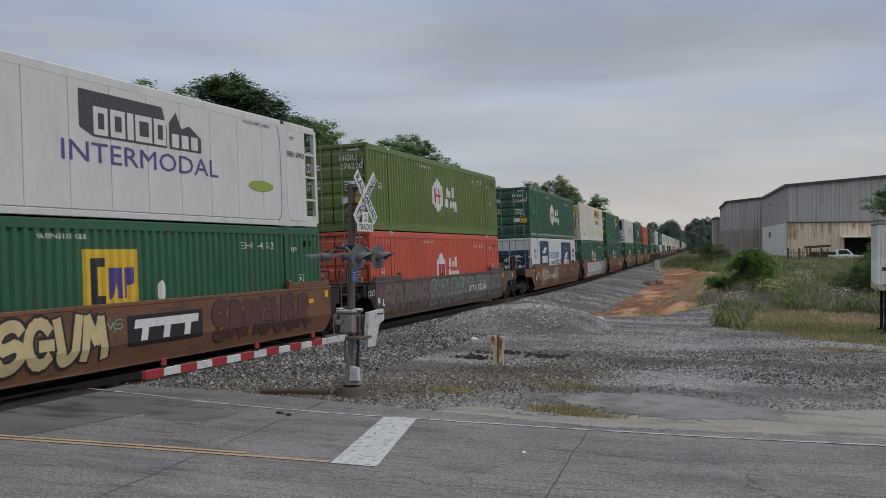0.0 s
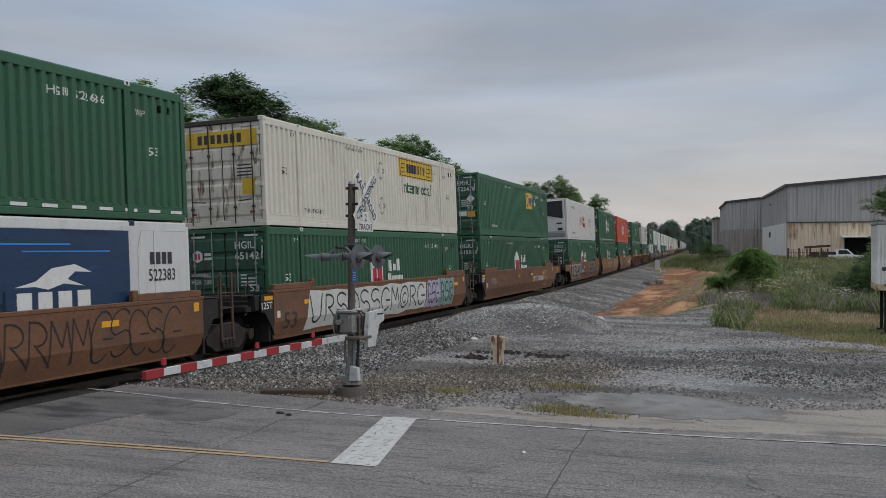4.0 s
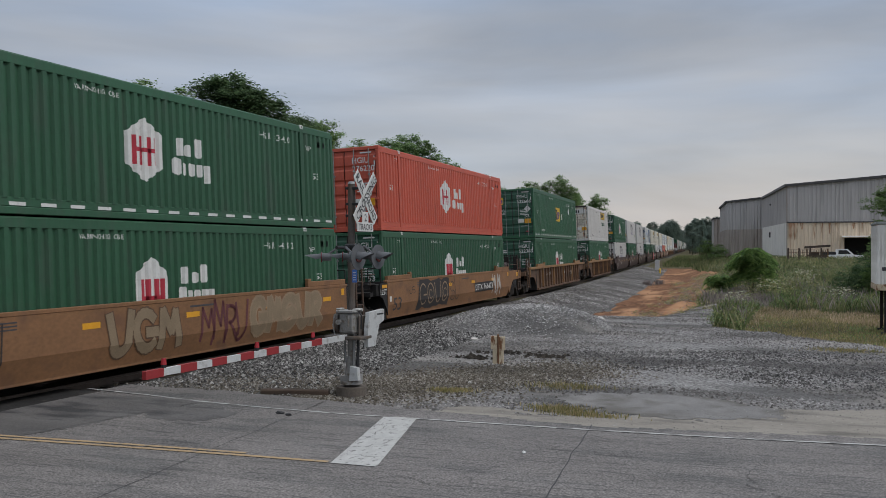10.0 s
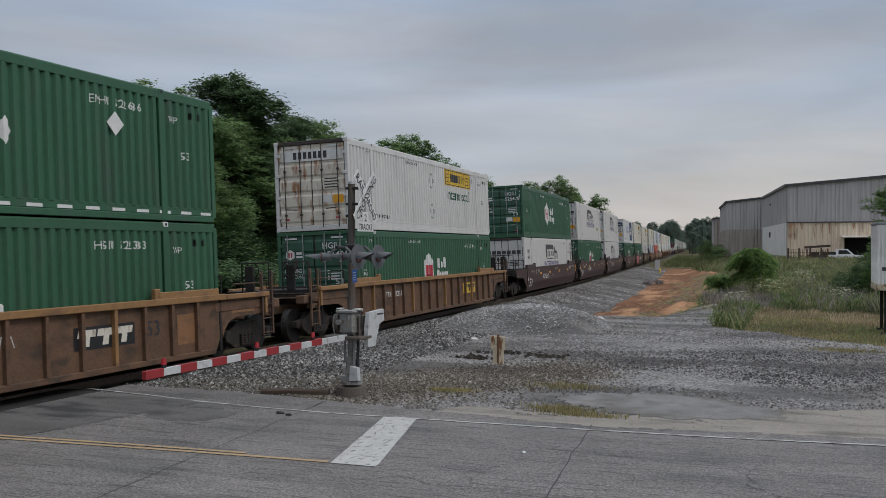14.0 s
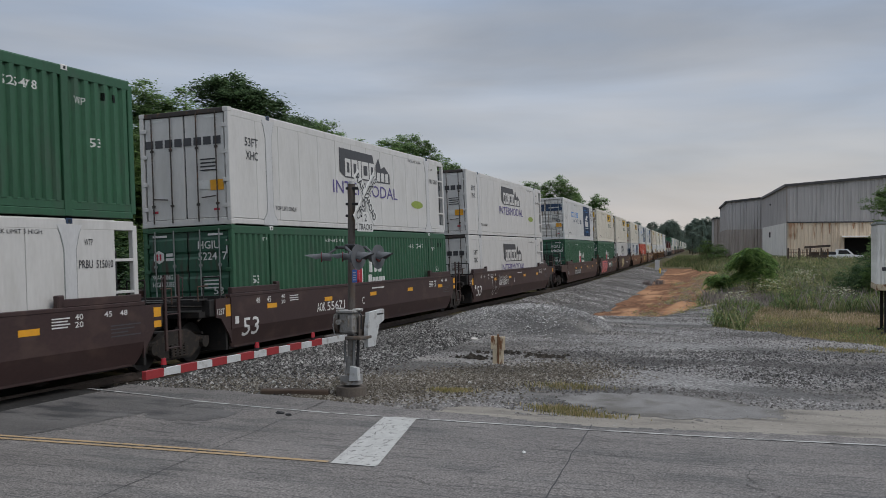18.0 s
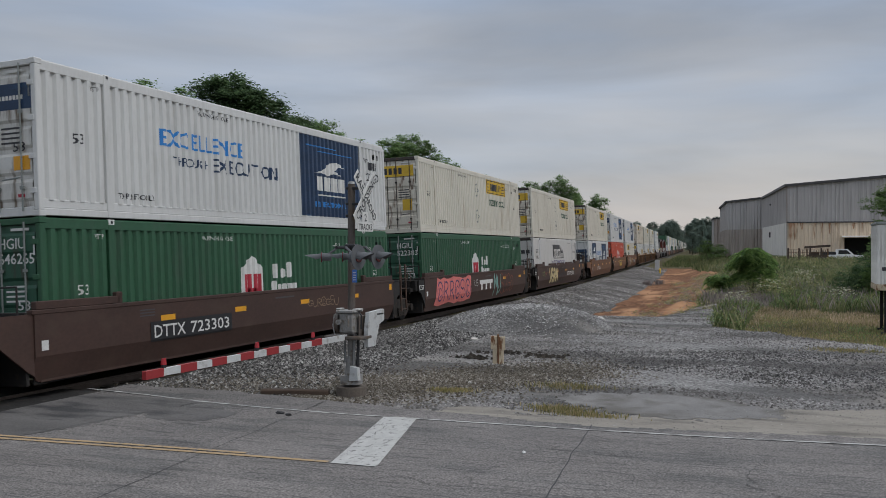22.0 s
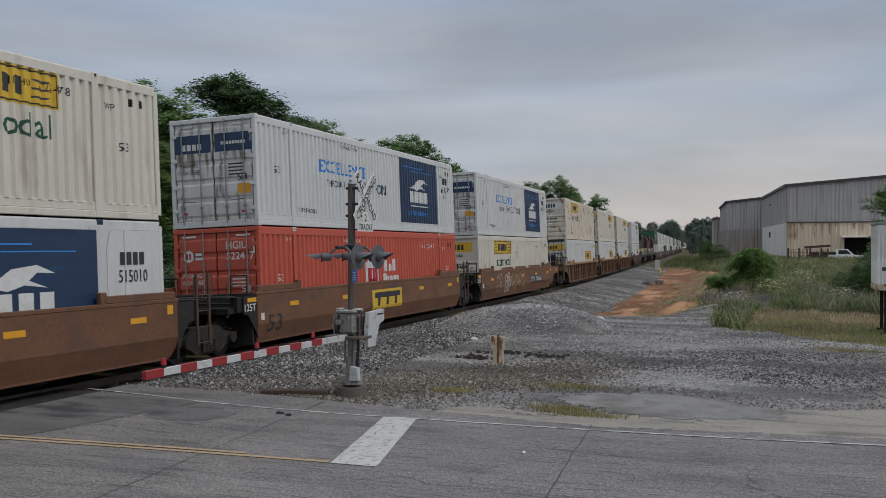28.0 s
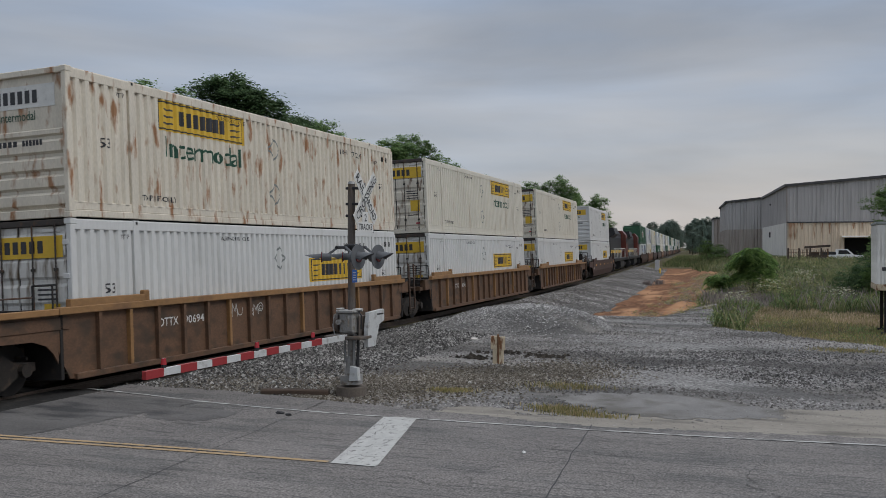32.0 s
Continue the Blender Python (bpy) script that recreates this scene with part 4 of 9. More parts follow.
def wavy(y0, y1, x_out, depth, pitch, z0, z1):
    g = G()
    n = max(1, round((y1 - y0) / pitch))
    p = (y1 - y0) / n
    prof = []
    for i in range(n):
        a = y0 + i * p
        prof += [(a, x_out - depth), (a + 0.28 * p, x_out - depth), (a + 0.44 * p, x_out), (a + 0.84 * p, x_out)]
    prof.append((y1, x_out - depth))
    pts = [(x, y, z0) for y, x in prof] + [(x, y, z1) for y, x in prof]
    m = len(prof)
    g.add(pts, [(i, i + 1, m + i + 1, m + i) for i in range(m - 1)])
    return g


def corrugated_side(sign, a, b):
    w = wavy(a, b, CW - 0.006, WAVE_DEPTH, WAVE_PITCH, 0.3, CH - 0.2)
    return G().add([(sign * x, y, z) for x, y, z in w.v], w.f)


def fluted_post(sign, y):
    """A stacking column that swells to a broad head and foot."""
    out = [(-0.36, 0.02), (0.36, 0.02), (0.36, 0.13), (0.2, 0.3), (0.15, 0.5), (0.15, CH - 0.6), (0.24, CH - 0.3), (0.34, CH - 0.13), (-0.34, CH - 0.13), (-0.24, CH - 0.3), (-0.15, CH - 0.6), (-0.15, 0.5), (-0.2, 0.3), (-0.36, 0.13)]
    x0, x1 = sorted((sign * (CW - 0.03), sign * (CW + 0.003)))
    return G().prism([(y + a, z) for a, z in out], "x", x0, x1)


def post_outline(y):
    out = [(-0.39, 0.0), (0.39, 0.0), (0.39, 0.15), (0.225, 0.31), (0.175, 0.5), (0.175, CH - 0.6), (0.265, CH - 0.3), (0.365, CH - 0.11), (-0.365, CH - 0.11), (-0.265, CH - 0.3), (-0.175, CH - 0.6), (-0.175, 0.5), (-0.225, 0.31), (-0.39, 0.15)]
    return [[(y + a, z) for a, z in out]]


def door_leaf(x0, x1):
    """One pressed sheet with five shallow raised panels."""
    n = 5
    h = (CH - 0.33 - 0.14) / n
    out = [(0.09, 0.19), (0.05, 0.19)]
    for i in range(n):
        z = 0.24 + i * h
        out += [(0.05, z + 0.04), (0.022, z + 0.1), (0.022, z + h - 0.1), (0.05, z + h - 0.04)]
    return G().prism(out + [(0.05, CH - 0.14), (0.09, CH - 0.14)], "x", x0, x1)


def flat_leaf(x0, x1):
    return G().box(x0, x1, 0.03, 0.09, 0.19, CH - 0.14, 0.012)


def louvred_wall():
    """The blind end: a plain panel above, broad horizontal flutes below."""
    out = [(0.1, 0.16)]
    for k in range(4):
        z = 0.2 + k * 0.34
        out += [(0.075, z + 0.02), (0.02, z + 0.07), (0.02, z + 0.25), (0.075, z + 0.3)]
    return G().prism(out + [(0.075, 1.58), (0.03, 1.62), (0.03, 1.70), (0.06, 1.72), (0.06, CH - 0.1), (0.1, CH - 0.1)], "x", -CW + 0.1, CW - 0.1)


def rods():
    return [x for x in (-0.93, -0.38, 0.38, 0.93)]


def chill_unit(parent):
    """A refrigeration unit set in the end of an insulated box."""
    part("unit_housing", shared("unit_housing", lambda: G().box(-1.12, 1.12, -0.02, 0.10, 0.55, CH - 0.12, 0.03)), M_WHITE, parent, "white refrigeration unit housing")
    part("unit_grille", shared("unit_grille", lambda: G().prism([(-0.15, 2.7), (1.0, 2.74), (1.0, 1.5), (0.35, 1.62), (-0.15, 1.72)], "y", -0.05, -0.015)), M_BLACK, parent, "black fan grille")
    part("unit_vent", shared("unit_vent", lambda: G().box(-0.86, -0.33, -0.04, -0.015, 2.05, 2.4, 0.02)), M_BLACK, parent, "black vent")
    part("unit_panel", shared("unit_panel", lambda: G().box(0.62, 0.95, -0.045, -0.015, 0.66, 0.84, 0.01).box(0.55, 0.9, -0.045, -0.015, 1.1, 1.2, 0.01).box(-0.8, -0.62, -0.035, -0.015, 1.82, 1.98, 0.01)), M_BLACK, parent, "black control box")
    part("side_frame", shared("unit_side_frame", lambda: G().box(CW - 0.02, CW + 0.006, 0.02, 0.1, 0.2, CH - 0.1, 0.008).box(CW - 0.02, CW + 0.006, 0.62, 0.7, 0.2, CH - 0.1, 0.008)), M_POST, parent, "pale ladder frame beside the unit")
    for k in range(4):
        part("frame_rung", shared("unit_rung", lambda: G().box(CW - 0.02, CW + 0.004, 0.1, 0.62, 0, 0.06, 0.008)), M_POST, parent, at=Matrix.Translation((0, 0, 0.55 + 0.55 * k)))
    part("frame_recess", shared("unit_recess", lambda: G().box(CW - 0.03, CW - 0.003, 0.1, 0.62, 0.2, CH - 0.13)), M_WHITE, parent, "white recess behind the ladder")
    part("unit_bumper", shared("unit_bumper", lambda: G().box(-1.1, 1.1, -0.03, 0.06, 0.2, 0.5, 0.02)), M_RODS, parent, "streaked grey lower panel")


def rounded(a0, a1, z0, z1):
    c = min(a1 - a0, z1 - z0) * 0.14
    return [(a0 + c, z0), (a1 - c, z0), (a1, z0 + c), (a1, z1 - c), (a1 - c, z1), (a0 + c, z1), (a0, z1 - c), (a0, z0 + c)]


def name_pieces(key, boxes, material, ob):
    """The pieces of a name that is not lettered, each a painted shape of its own."""
    for i, q in enumerate(boxes):
        plate((key, i), [rounded(*q)], XR, "r", "name_mark", material, ob)


def house_logo(ob, up, low=False, seed=0):
    """A white house-shaped badge with red bars, and white bars for the name."""
    if not low:
        c, z0, z1 = 7.2, 0.82, 2.2
        hexa = [(c, z1), (c + 0.62, z1 - 0.35), (c + 0.62, z0 + 0.35), (c, z0), (c - 0.62, z0 + 0.35), (c - 0.62, z1 - 0.35)]
        white, red = (M_MKWHITE, M_MKRED)
        if up == "white":
            ring = [(c, z1 + 0.055), (c + 0.665, z1 - 0.32), (c + 0.665, z0 + 0.32), (c, z0 - 0.055), (c - 0.665, z0 + 0.32), (c - 0.665, z1 - 0.32)]
            plate("badge_ring", [ring], XR - 0.002, "r", "badge_ring", M_RODS, ob, "thin grey six-sided outline")
            lettering("TEMPERATURE", "words_temperature", 11.9, 13.2, 1.44, 1.76, XR, "r", M_GREYPRINT, ob)
            lettering("CONTROLLED", "words_controlled", 11.95, 13.15, 1.06, 1.38, XR, "r", M_ECO, ob)
        plate("badge_hexagon", [hexa], XR, "r", "badge", white, ob, "six-sided badge")
        plate("badge_hexagon_bars", [rect(c - 0.38, c - 0.30, z0 + 0.36, z1 - 0.4), rect(c - 0.20, c - 0.08, z0 + 0.36, z1 - 0.4), rect(c + 0.08, c + 0.20, z0 + 0.36, z1 - 0.4), rect(c + 0.30, c + 0.38, z0 + 0.36, z1 - 0.4), rect(c - 0.30, c + 0.30, z0 + 0.64, z0 + 0.73)], XR + 0.003, "r", "badge_mark", red, ob)
        name = M_MKWHITE if up != "white" else M_MKRED
        name_pieces("name_up", [(8.3, 8.6, 1.5, 1.9), (8.66, 8.92, 1.5, 1.77), (8.99, 9.27, 1.5, 1.94), (8.16, 8.46, 1.06, 1.44), (8.52, 8.68, 1.06, 1.35), (8.73, 8.98, 1.06, 1.35), (9.04, 9.28, 1.06, 1.35), (9.35, 9.6, 0.93, 1.35)], name, ob)
    else:
        c = 7.3
        house = [(c - 0.58, 0.55), (c + 0.58, 0.55), (c + 0.58, 1.7), (c + 0.5, 1.8), (c, 2.16), (c - 0.5, 1.8), (c - 0.58, 1.7)]
        plate("badge_house", [house], XR, "r", "badge", M_MKWHITE, ob, "white house-shaped badge")
        plate("badge_house_bars", [rect(c - 0.40, c - 0.31, 0.72, 1.66), rect(c - 0.20, c - 0.08, 0.72, 1.66), rect(c + 0.08, c + 0.20, 0.72, 1.66), rect(c + 0.31, c + 0.40, 0.72, 1.66), rect(c - 0.31, c + 0.31, 1.2, 1.3)], XR + 0.003, "r", "badge_mark", M_MKRED, ob)
        name_pieces("name_low", [(8.35, 8.65, 1.52, 1.9), (8.71, 8.97, 1.52, 1.77), (9.04, 9.32, 1.52, 1.94), (8.2, 8.5, 1.08, 1.45), (8.56, 8.72, 1.08, 1.36), (8.77, 9.03, 1.08, 1.36), (9.09, 9.34, 1.08, 1.36), (9.41, 9.67, 0.96, 1.36)], M_MKWHITE, ob)


def yellow_badge(ob, y0, z0, w=1.52, h=0.9):
    """A yellow square with a dark block and two blue ones."""
    key = (y0, z0, w, h)
    plate(("square", key), [rect(y0, y0 + w, z0, z0 + h)], XR, "r", "badge", M_MKYELLOW, ob, "yellow square badge")
    plate(("square_dark", key), [[(y0 + 0.10 * w, z0 + 0.12 * h), (y0 + 0.36 * w, z0 + 0.12 * h), (y0 + 0.36 * w, z0 + 0.26 * h), (y0 + 0.22 * w, z0 + 0.26 * h), (y0 + 0.22 * w, z0 + 0.72 * h), (y0 + 0.36 * w, z0 + 0.72 * h), (y0 + 0.36 * w, z0 + 0.86 * h), (y0 + 0.10 * w, z0 + 0.86 * h)]], XR + 0.003, "r", "badge_block", M_MKBLACK, ob)
    plate(("square_blue", key), [[(y0 + 0.42 * w, z0 + 0.2 * h), (y0 + 0.5 * w, z0 + 0.2 * h), (y0 + 0.56 * w, z0 + 0.45 * h), (y0 + 0.62 * w, z0 + 0.2 * h), (y0 + 0.68 * w, z0 + 0.2 * h), (y0 + 0.68 * w, z0 + 0.7 * h), (y0 + 0.42 * w, z0 + 0.7 * h)]], XR + 0.003, "r", "badge_block", M_MKPURPLE, ob)
    plate(("square_blue_b", key), [[(y0 + 0.72 * w, z0 + 0.2 * h), (y0 + 0.80 * w, z0 + 0.2 * h), (y0 + 0.80 * w, z0 + 0.4 * h), (y0 + 0.95 * w, z0 + 0.45 * h), (y0 + 0.95 * w, z0 + 0.7 * h), (y0 + 0.72 * w, z0 + 0.7 * h)]], XR + 0.003, "r", "badge_block", M_MKPURPLE, ob)
    plate(("square_diamond", key), [[(y0 + w + 0.62, z0 + 0.34), (y0 + w + 0.8, z0 + 0.08), (y0 + w + 0.98, z0 + 0.34), (y0 + w + 0.8, z0 + 0.6)]], XR, "r", "diamond_placard", M_MKWHITE, ob)


def slab_logo(ob):
    """A dark slab-shaped row of blocks, a white face, and the word below."""
    y0, y1 = 6.25, 10.35
    plate("slab", [[(y0 + 0.05, 2.52), (y0 + 0.05, 1.78), (y0 + 0.45, 1.62), (y1 - 1.3, 1.62), (y1 - 1.3, 2.1), (y1 - 1.45, 2.5)], [(y1 - 1.2, 1.62), (y1, 1.62), (y1, 1.95), (y1 - 0.45, 2.2), (y1 - 0.75, 2.1), (y1 - 0.95, 2.45), (y1 - 1.2, 2.2)]], XR, "r", "logo_slab", M_GREYPRINT, ob, "dark grey block-shaped emblem")
    faces = []
    for i, w in enumerate((0.42, 0.45, 0.2, 0.55, 0.42)):
        a = y0 + 0.45 + (0, 0.5, 1.02, 1.28, 1.9)[i]
        faces.append(rect(a, a + w, 1.66, 2.22))
    for i in range(3):
        faces.append(rect(y1 - 1.12 + i * 0.36, y1 - 0.86 + i * 0.36, 1.66, 1.96))
    plate("slab_faces", faces, XR + 0.003, "r", "logo_face", M_WHITE, ob)
    plate("slab_slots", [rect(q[0][0] + 0.13, q[1][0] - 0.11, 1.66 + 0.12, q[2][1] - 0.12) for q in faces if q[1][0] - q[0][0] > 0.3], XR + 0.006, "r", "logo_slot", M_GREYPRINT, ob)
    lettering("INTERMODAL", "word_intermodal", 5.8, 11.02, 1.1, 1.5, XR, "r", M_MKPURPLE, ob)
    eco = [(13.0 + 0.62 * math.cos(a), 1.02 + 0.14 * math.sin(a)) for a in np.linspace(0, 6.283, 16, endpoint=False)]
    plate("oval", [eco], XR, "r", "green_oval", M_ECO, ob, "small lime green oval emblem")


def navy_marks(ob, low=False):
    """A navy printed panel with a pale running shape, and a slogan."""
    plate("navy_panel", [rect(10.05, 14.08, 0.34, 2.68)], XR, "r", "printed_panel", M_NAVY, ob, "navy printed panel with blue streaks")
    for i, q in enumerate((rect(10.5, 12.4, 2.38, 2.41), rect(11.2, 13.5, 2.25, 2.275))):
        plate(("navy_streak", i), [q], XR + 0.003, "r", "blue_streak", M_MKBLUE, ob)
    plate("pale_runner", [[(11.0, 1.62), (11.5, 1.72), (11.9, 1.95), (12.5, 2.02), (12.95, 1.86), (12.5, 1.88), (12.3, 1.74), (12.75, 1.6), (12.2, 1.66), (11.8, 1.56), (11.5, 1.62)]], XR + 0.003, "r", "running_emblem", M_MKWHITE, ob)
    for i, q in enumerate(words_as_bars(11.05, 13.05, 1.1, 1.52, 4, gap=0.3)):
        plate(("panel_name", i), [q], XR + 0.003, "r", "panel_name_mark", M_MKWHITE, ob)
    plate("panel_under", [rect(11.1, 12.95, 0.95, 0.99)], XR + 0.003, "r", "panel_line", M_MKWHITE, ob)
    lettering("INTERMODAL", "word_intermodal", 11.0, 13.0, 0.62, 0.78, XR + 0.003, "r", M_MKBLUE, ob)
    d = 2.05 if low else 0.0
    lettering("EXCELLENCE", "word_excellence", 3.7 + d, 7.1 + d, 1.66, 2.04, XR, "r", M_MKBLUE, ob)
    lettering("THROUGH", "word_through", 4.1 + d, 5.5 + d, 1.26, 1.46, XR, "r", M_NAVY, ob)
    lettering("EXECUTION", "word_execution", 5.7 + d, 8.75 + d, 1.22, 1.56, XR, "r", M_NAVY, ob)
    if low:
        plate("navy_panel_b", [rect(2.5, 5.4, 0.3, 2.72)], XR, "r", "printed_panel", M_NAVY, ob, "navy printed panel with blue streaks")
        plate("pale_runner_b", [[(a + 0.4, z) for a, z in ((2.75, 2.02), (3.2, 2.12), (3.55, 2.3), (4.05, 2.36), (4.45, 2.22), (4.1, 2.22), (3.9, 2.1), (4.3, 1.98), (3.8, 2.04), (3.5, 1.95), (3.2, 2.0))]], XR + 0.003, "r", "running_emblem", M_MKWHITE, ob)
        plate("panel_name_b", words_as_bars(3.2, 4.95, 1.4, 1.82, 4, gap=0.18), XR + 0.003, "r", "panel_name_mark", M_MKWHITE, ob)


def yellow_sign(ob, y0, up=True):
    z = 2.0 if up else 1.35
    for i, c in enumerate((y0 + 0.36, y0 + 3.08)):
        for j in range(3):
            plate(("sign_scroll", y0, up, i, j), [[(c - 0.22 + 0.03 * j, z + 0.15 + 0.15 * j), (c + 0.1 + 0.03 * j, z + 0.15 + 0.15 * j), (c + 0.22, z + 0.19 + 0.15 * j), (c - 0.22, z + 0.19 + 0.15 * j)]], XR + 0.003, "r", "sign_scroll", M_GREYPRINT, ob)
    plate(("sign", y0, up), [rect(y0, y0 + 3.5, z, z + 0.68)], XR, "r", "yellow_sign", M_MKYELLOW, ob, "yellow sign panel with dark edge")
    plate(("sign_edge", y0, up), [rect(y0 + 0.04, y0 + 3.46, z + 0.03, z + 0.06), rect(y0 + 0.04, y0 + 3.46, z + 0.62, z + 0.65), rect(y0 + 0.04, y0 + 0.07, z + 0.03, z + 0.65), rect(y0 + 3.43, y0 + 3.46, z + 0.03, z + 0.65)], XR + 0.003, "r", "sign_edge", M_MKBLACK, ob)
    for i, q in enumerate(words_as_bars(y0 + 0.72, y0 + 2.72, z + 0.17, z + 0.5, 7, gap=0.34)):
        plate(("sign_name", y0, up, i), [q], XR + 0.003, "r", "sign_name_mark", M_MKBLACK, ob)
    d = y0 - 1.75 if y0 > 8 else y0 + 5.0
    for j, e in enumerate((2.05, 0.85)):
        plate(("sign_diamond", y0, j), [[(d, e + 0.32), (d + 0.3, e), (d + 0.24, e), (d, e + 0.26)], [(d + 0.3, e), (d, e - 0.32), (d, e - 0.26), (d + 0.24, e)], [(d, e - 0.32), (d - 0.3, e), (d - 0.24, e), (d, e - 0.26)], [(d - 0.3, e), (d, e + 0.32), (d, e + 0.26), (d - 0.24, e)]], XR, "r", "diamond_holder", M_RODS, ob, "grey diamond-shaped placard holder")
    lettering("Intermodal", "word_intermodal", y0 + 0.2, y0 + 3.3, z - 0.58, z - 0.12, XR, "r", M_MKGREEN, ob)


PREFIX = {"house_print": "HGIU", "square_print": "EMHU", "slab_print": "PRBU", "sign_print": "JBHU", "navy_print": "KLLU"}


def side_marks(ob, ink, style, livery, low, number, taped):
    if livery != "house_print":
        lettering("TOP LIFT ONLY", "lift_note", 2.2, 3.4, 0.42, 0.54, XR, "r", ink, ob)
    if livery == "navy_print":
        plate("serial_side_end", words_as_bars(14.75, 15.55, 1.98, 2.24, 4), XR, "r", "serial_mark", ink, ob)
        lettering(number, "serial_number", 14.7, 15.6, 1.62, 1.88, XR, "r", ink, ob)
    elif style == "smooth" and livery == "house_print":
        lettering(PREFIX[livery] + " 300259", "serial_number", 2.3, 3.9, 2.28, 2.46, XR, "r", ink, ob)
        lettering("TOP LIFT ONLY", "lift_note", 2.3, 3.9, 0.42, 0.56, XR, "r", ink, ob)
        lettering("TOP LIFT ONLY", "lift_note", 12.6, 13.9, 0.42, 0.54, XR, "r", ink, ob)
    elif livery == "slab_print":
        lettering(PREFIX[livery], "serial_mark", 14.42, 14.8, 1.93, 2.09, XR, "r", ink, ob)
        lettering(number, "serial_number", 14.9, 15.38, 1.93, 2.09, XR, "r", ink, ob)
        lettering("WTP", "post_note", 14.58, 14.82, 2.38, 2.5, XR, "r", ink, ob)
    else:
        lettering(PREFIX[livery], "serial_mark", 12.0, 12.55, 2.3, 2.47, XR, "r", ink, ob)
        lettering(number, "serial_number", 12.7, 13.5, 2.3, 2.47, XR, "r", ink, ob)
    if taped:
        tagged(plate("tape", [rect(0.35 + 0.76 * i, 0.74 + 0.76 * i, 0.17, 0.235) for i in range(21)], XR - 0.02, "r", "reflective_tape", M_MKWHITE, ob, "dashed white reflective tape"), kind="stuff")
    if style == "corrugated":
        for i, a in enumerate((15.25, 15.55)):
            plate(("end_slot", i), [rect(a, a + 0.07, 2.36, 2.52)], XR - 0.004, "r", "vent_slot", M_BLACK, ob)
    if style == "corrugated":
        lettering("WARNING HIGH CUBE", "warning", 5.1, 6.4, 2.5, 2.6, XR, "r", ink, ob)
        lettering("53", "size_mark", 0.98, 1.24, 1.42, 1.62, XR, "r", ink, ob)
        lettering("53", "size_mark", 14.9, 15.16, 1.4, 1.58, XR, "r", ink, ob)
        lettering("WTP", "post_note", 1.45, 1.7, 2.5, 2.6, XR, "r", ink, ob)
        lettering("WTP", "post_note", 14.45, 14.75, 2.2, 2.34, XR, "r", ink, ob)
    else:
        lettering("STACK LIMIT 3 HIGH", "stack_note", 12.2, 13.5, 2.58, 2.66, XR, "r", ink, ob)
        if livery == "house_print":
            lettering("53'", "size_mark", 0.8, 1.1, 1.5, 1.7, XR, "r", ink, ob)
            lettering("53'", "size_mark", 15.1, 15.4, 1.5, 1.7, XR, "r", ink, ob)
        else:
            lettering("53FT", "size_mark", 0.75, 1.4, 2.0, 2.22, XR, "r", ink, ob)
            lettering("XHC", "size_mark", 0.78, 1.38, 1.66, 1.88, XR, "r", ink, ob)


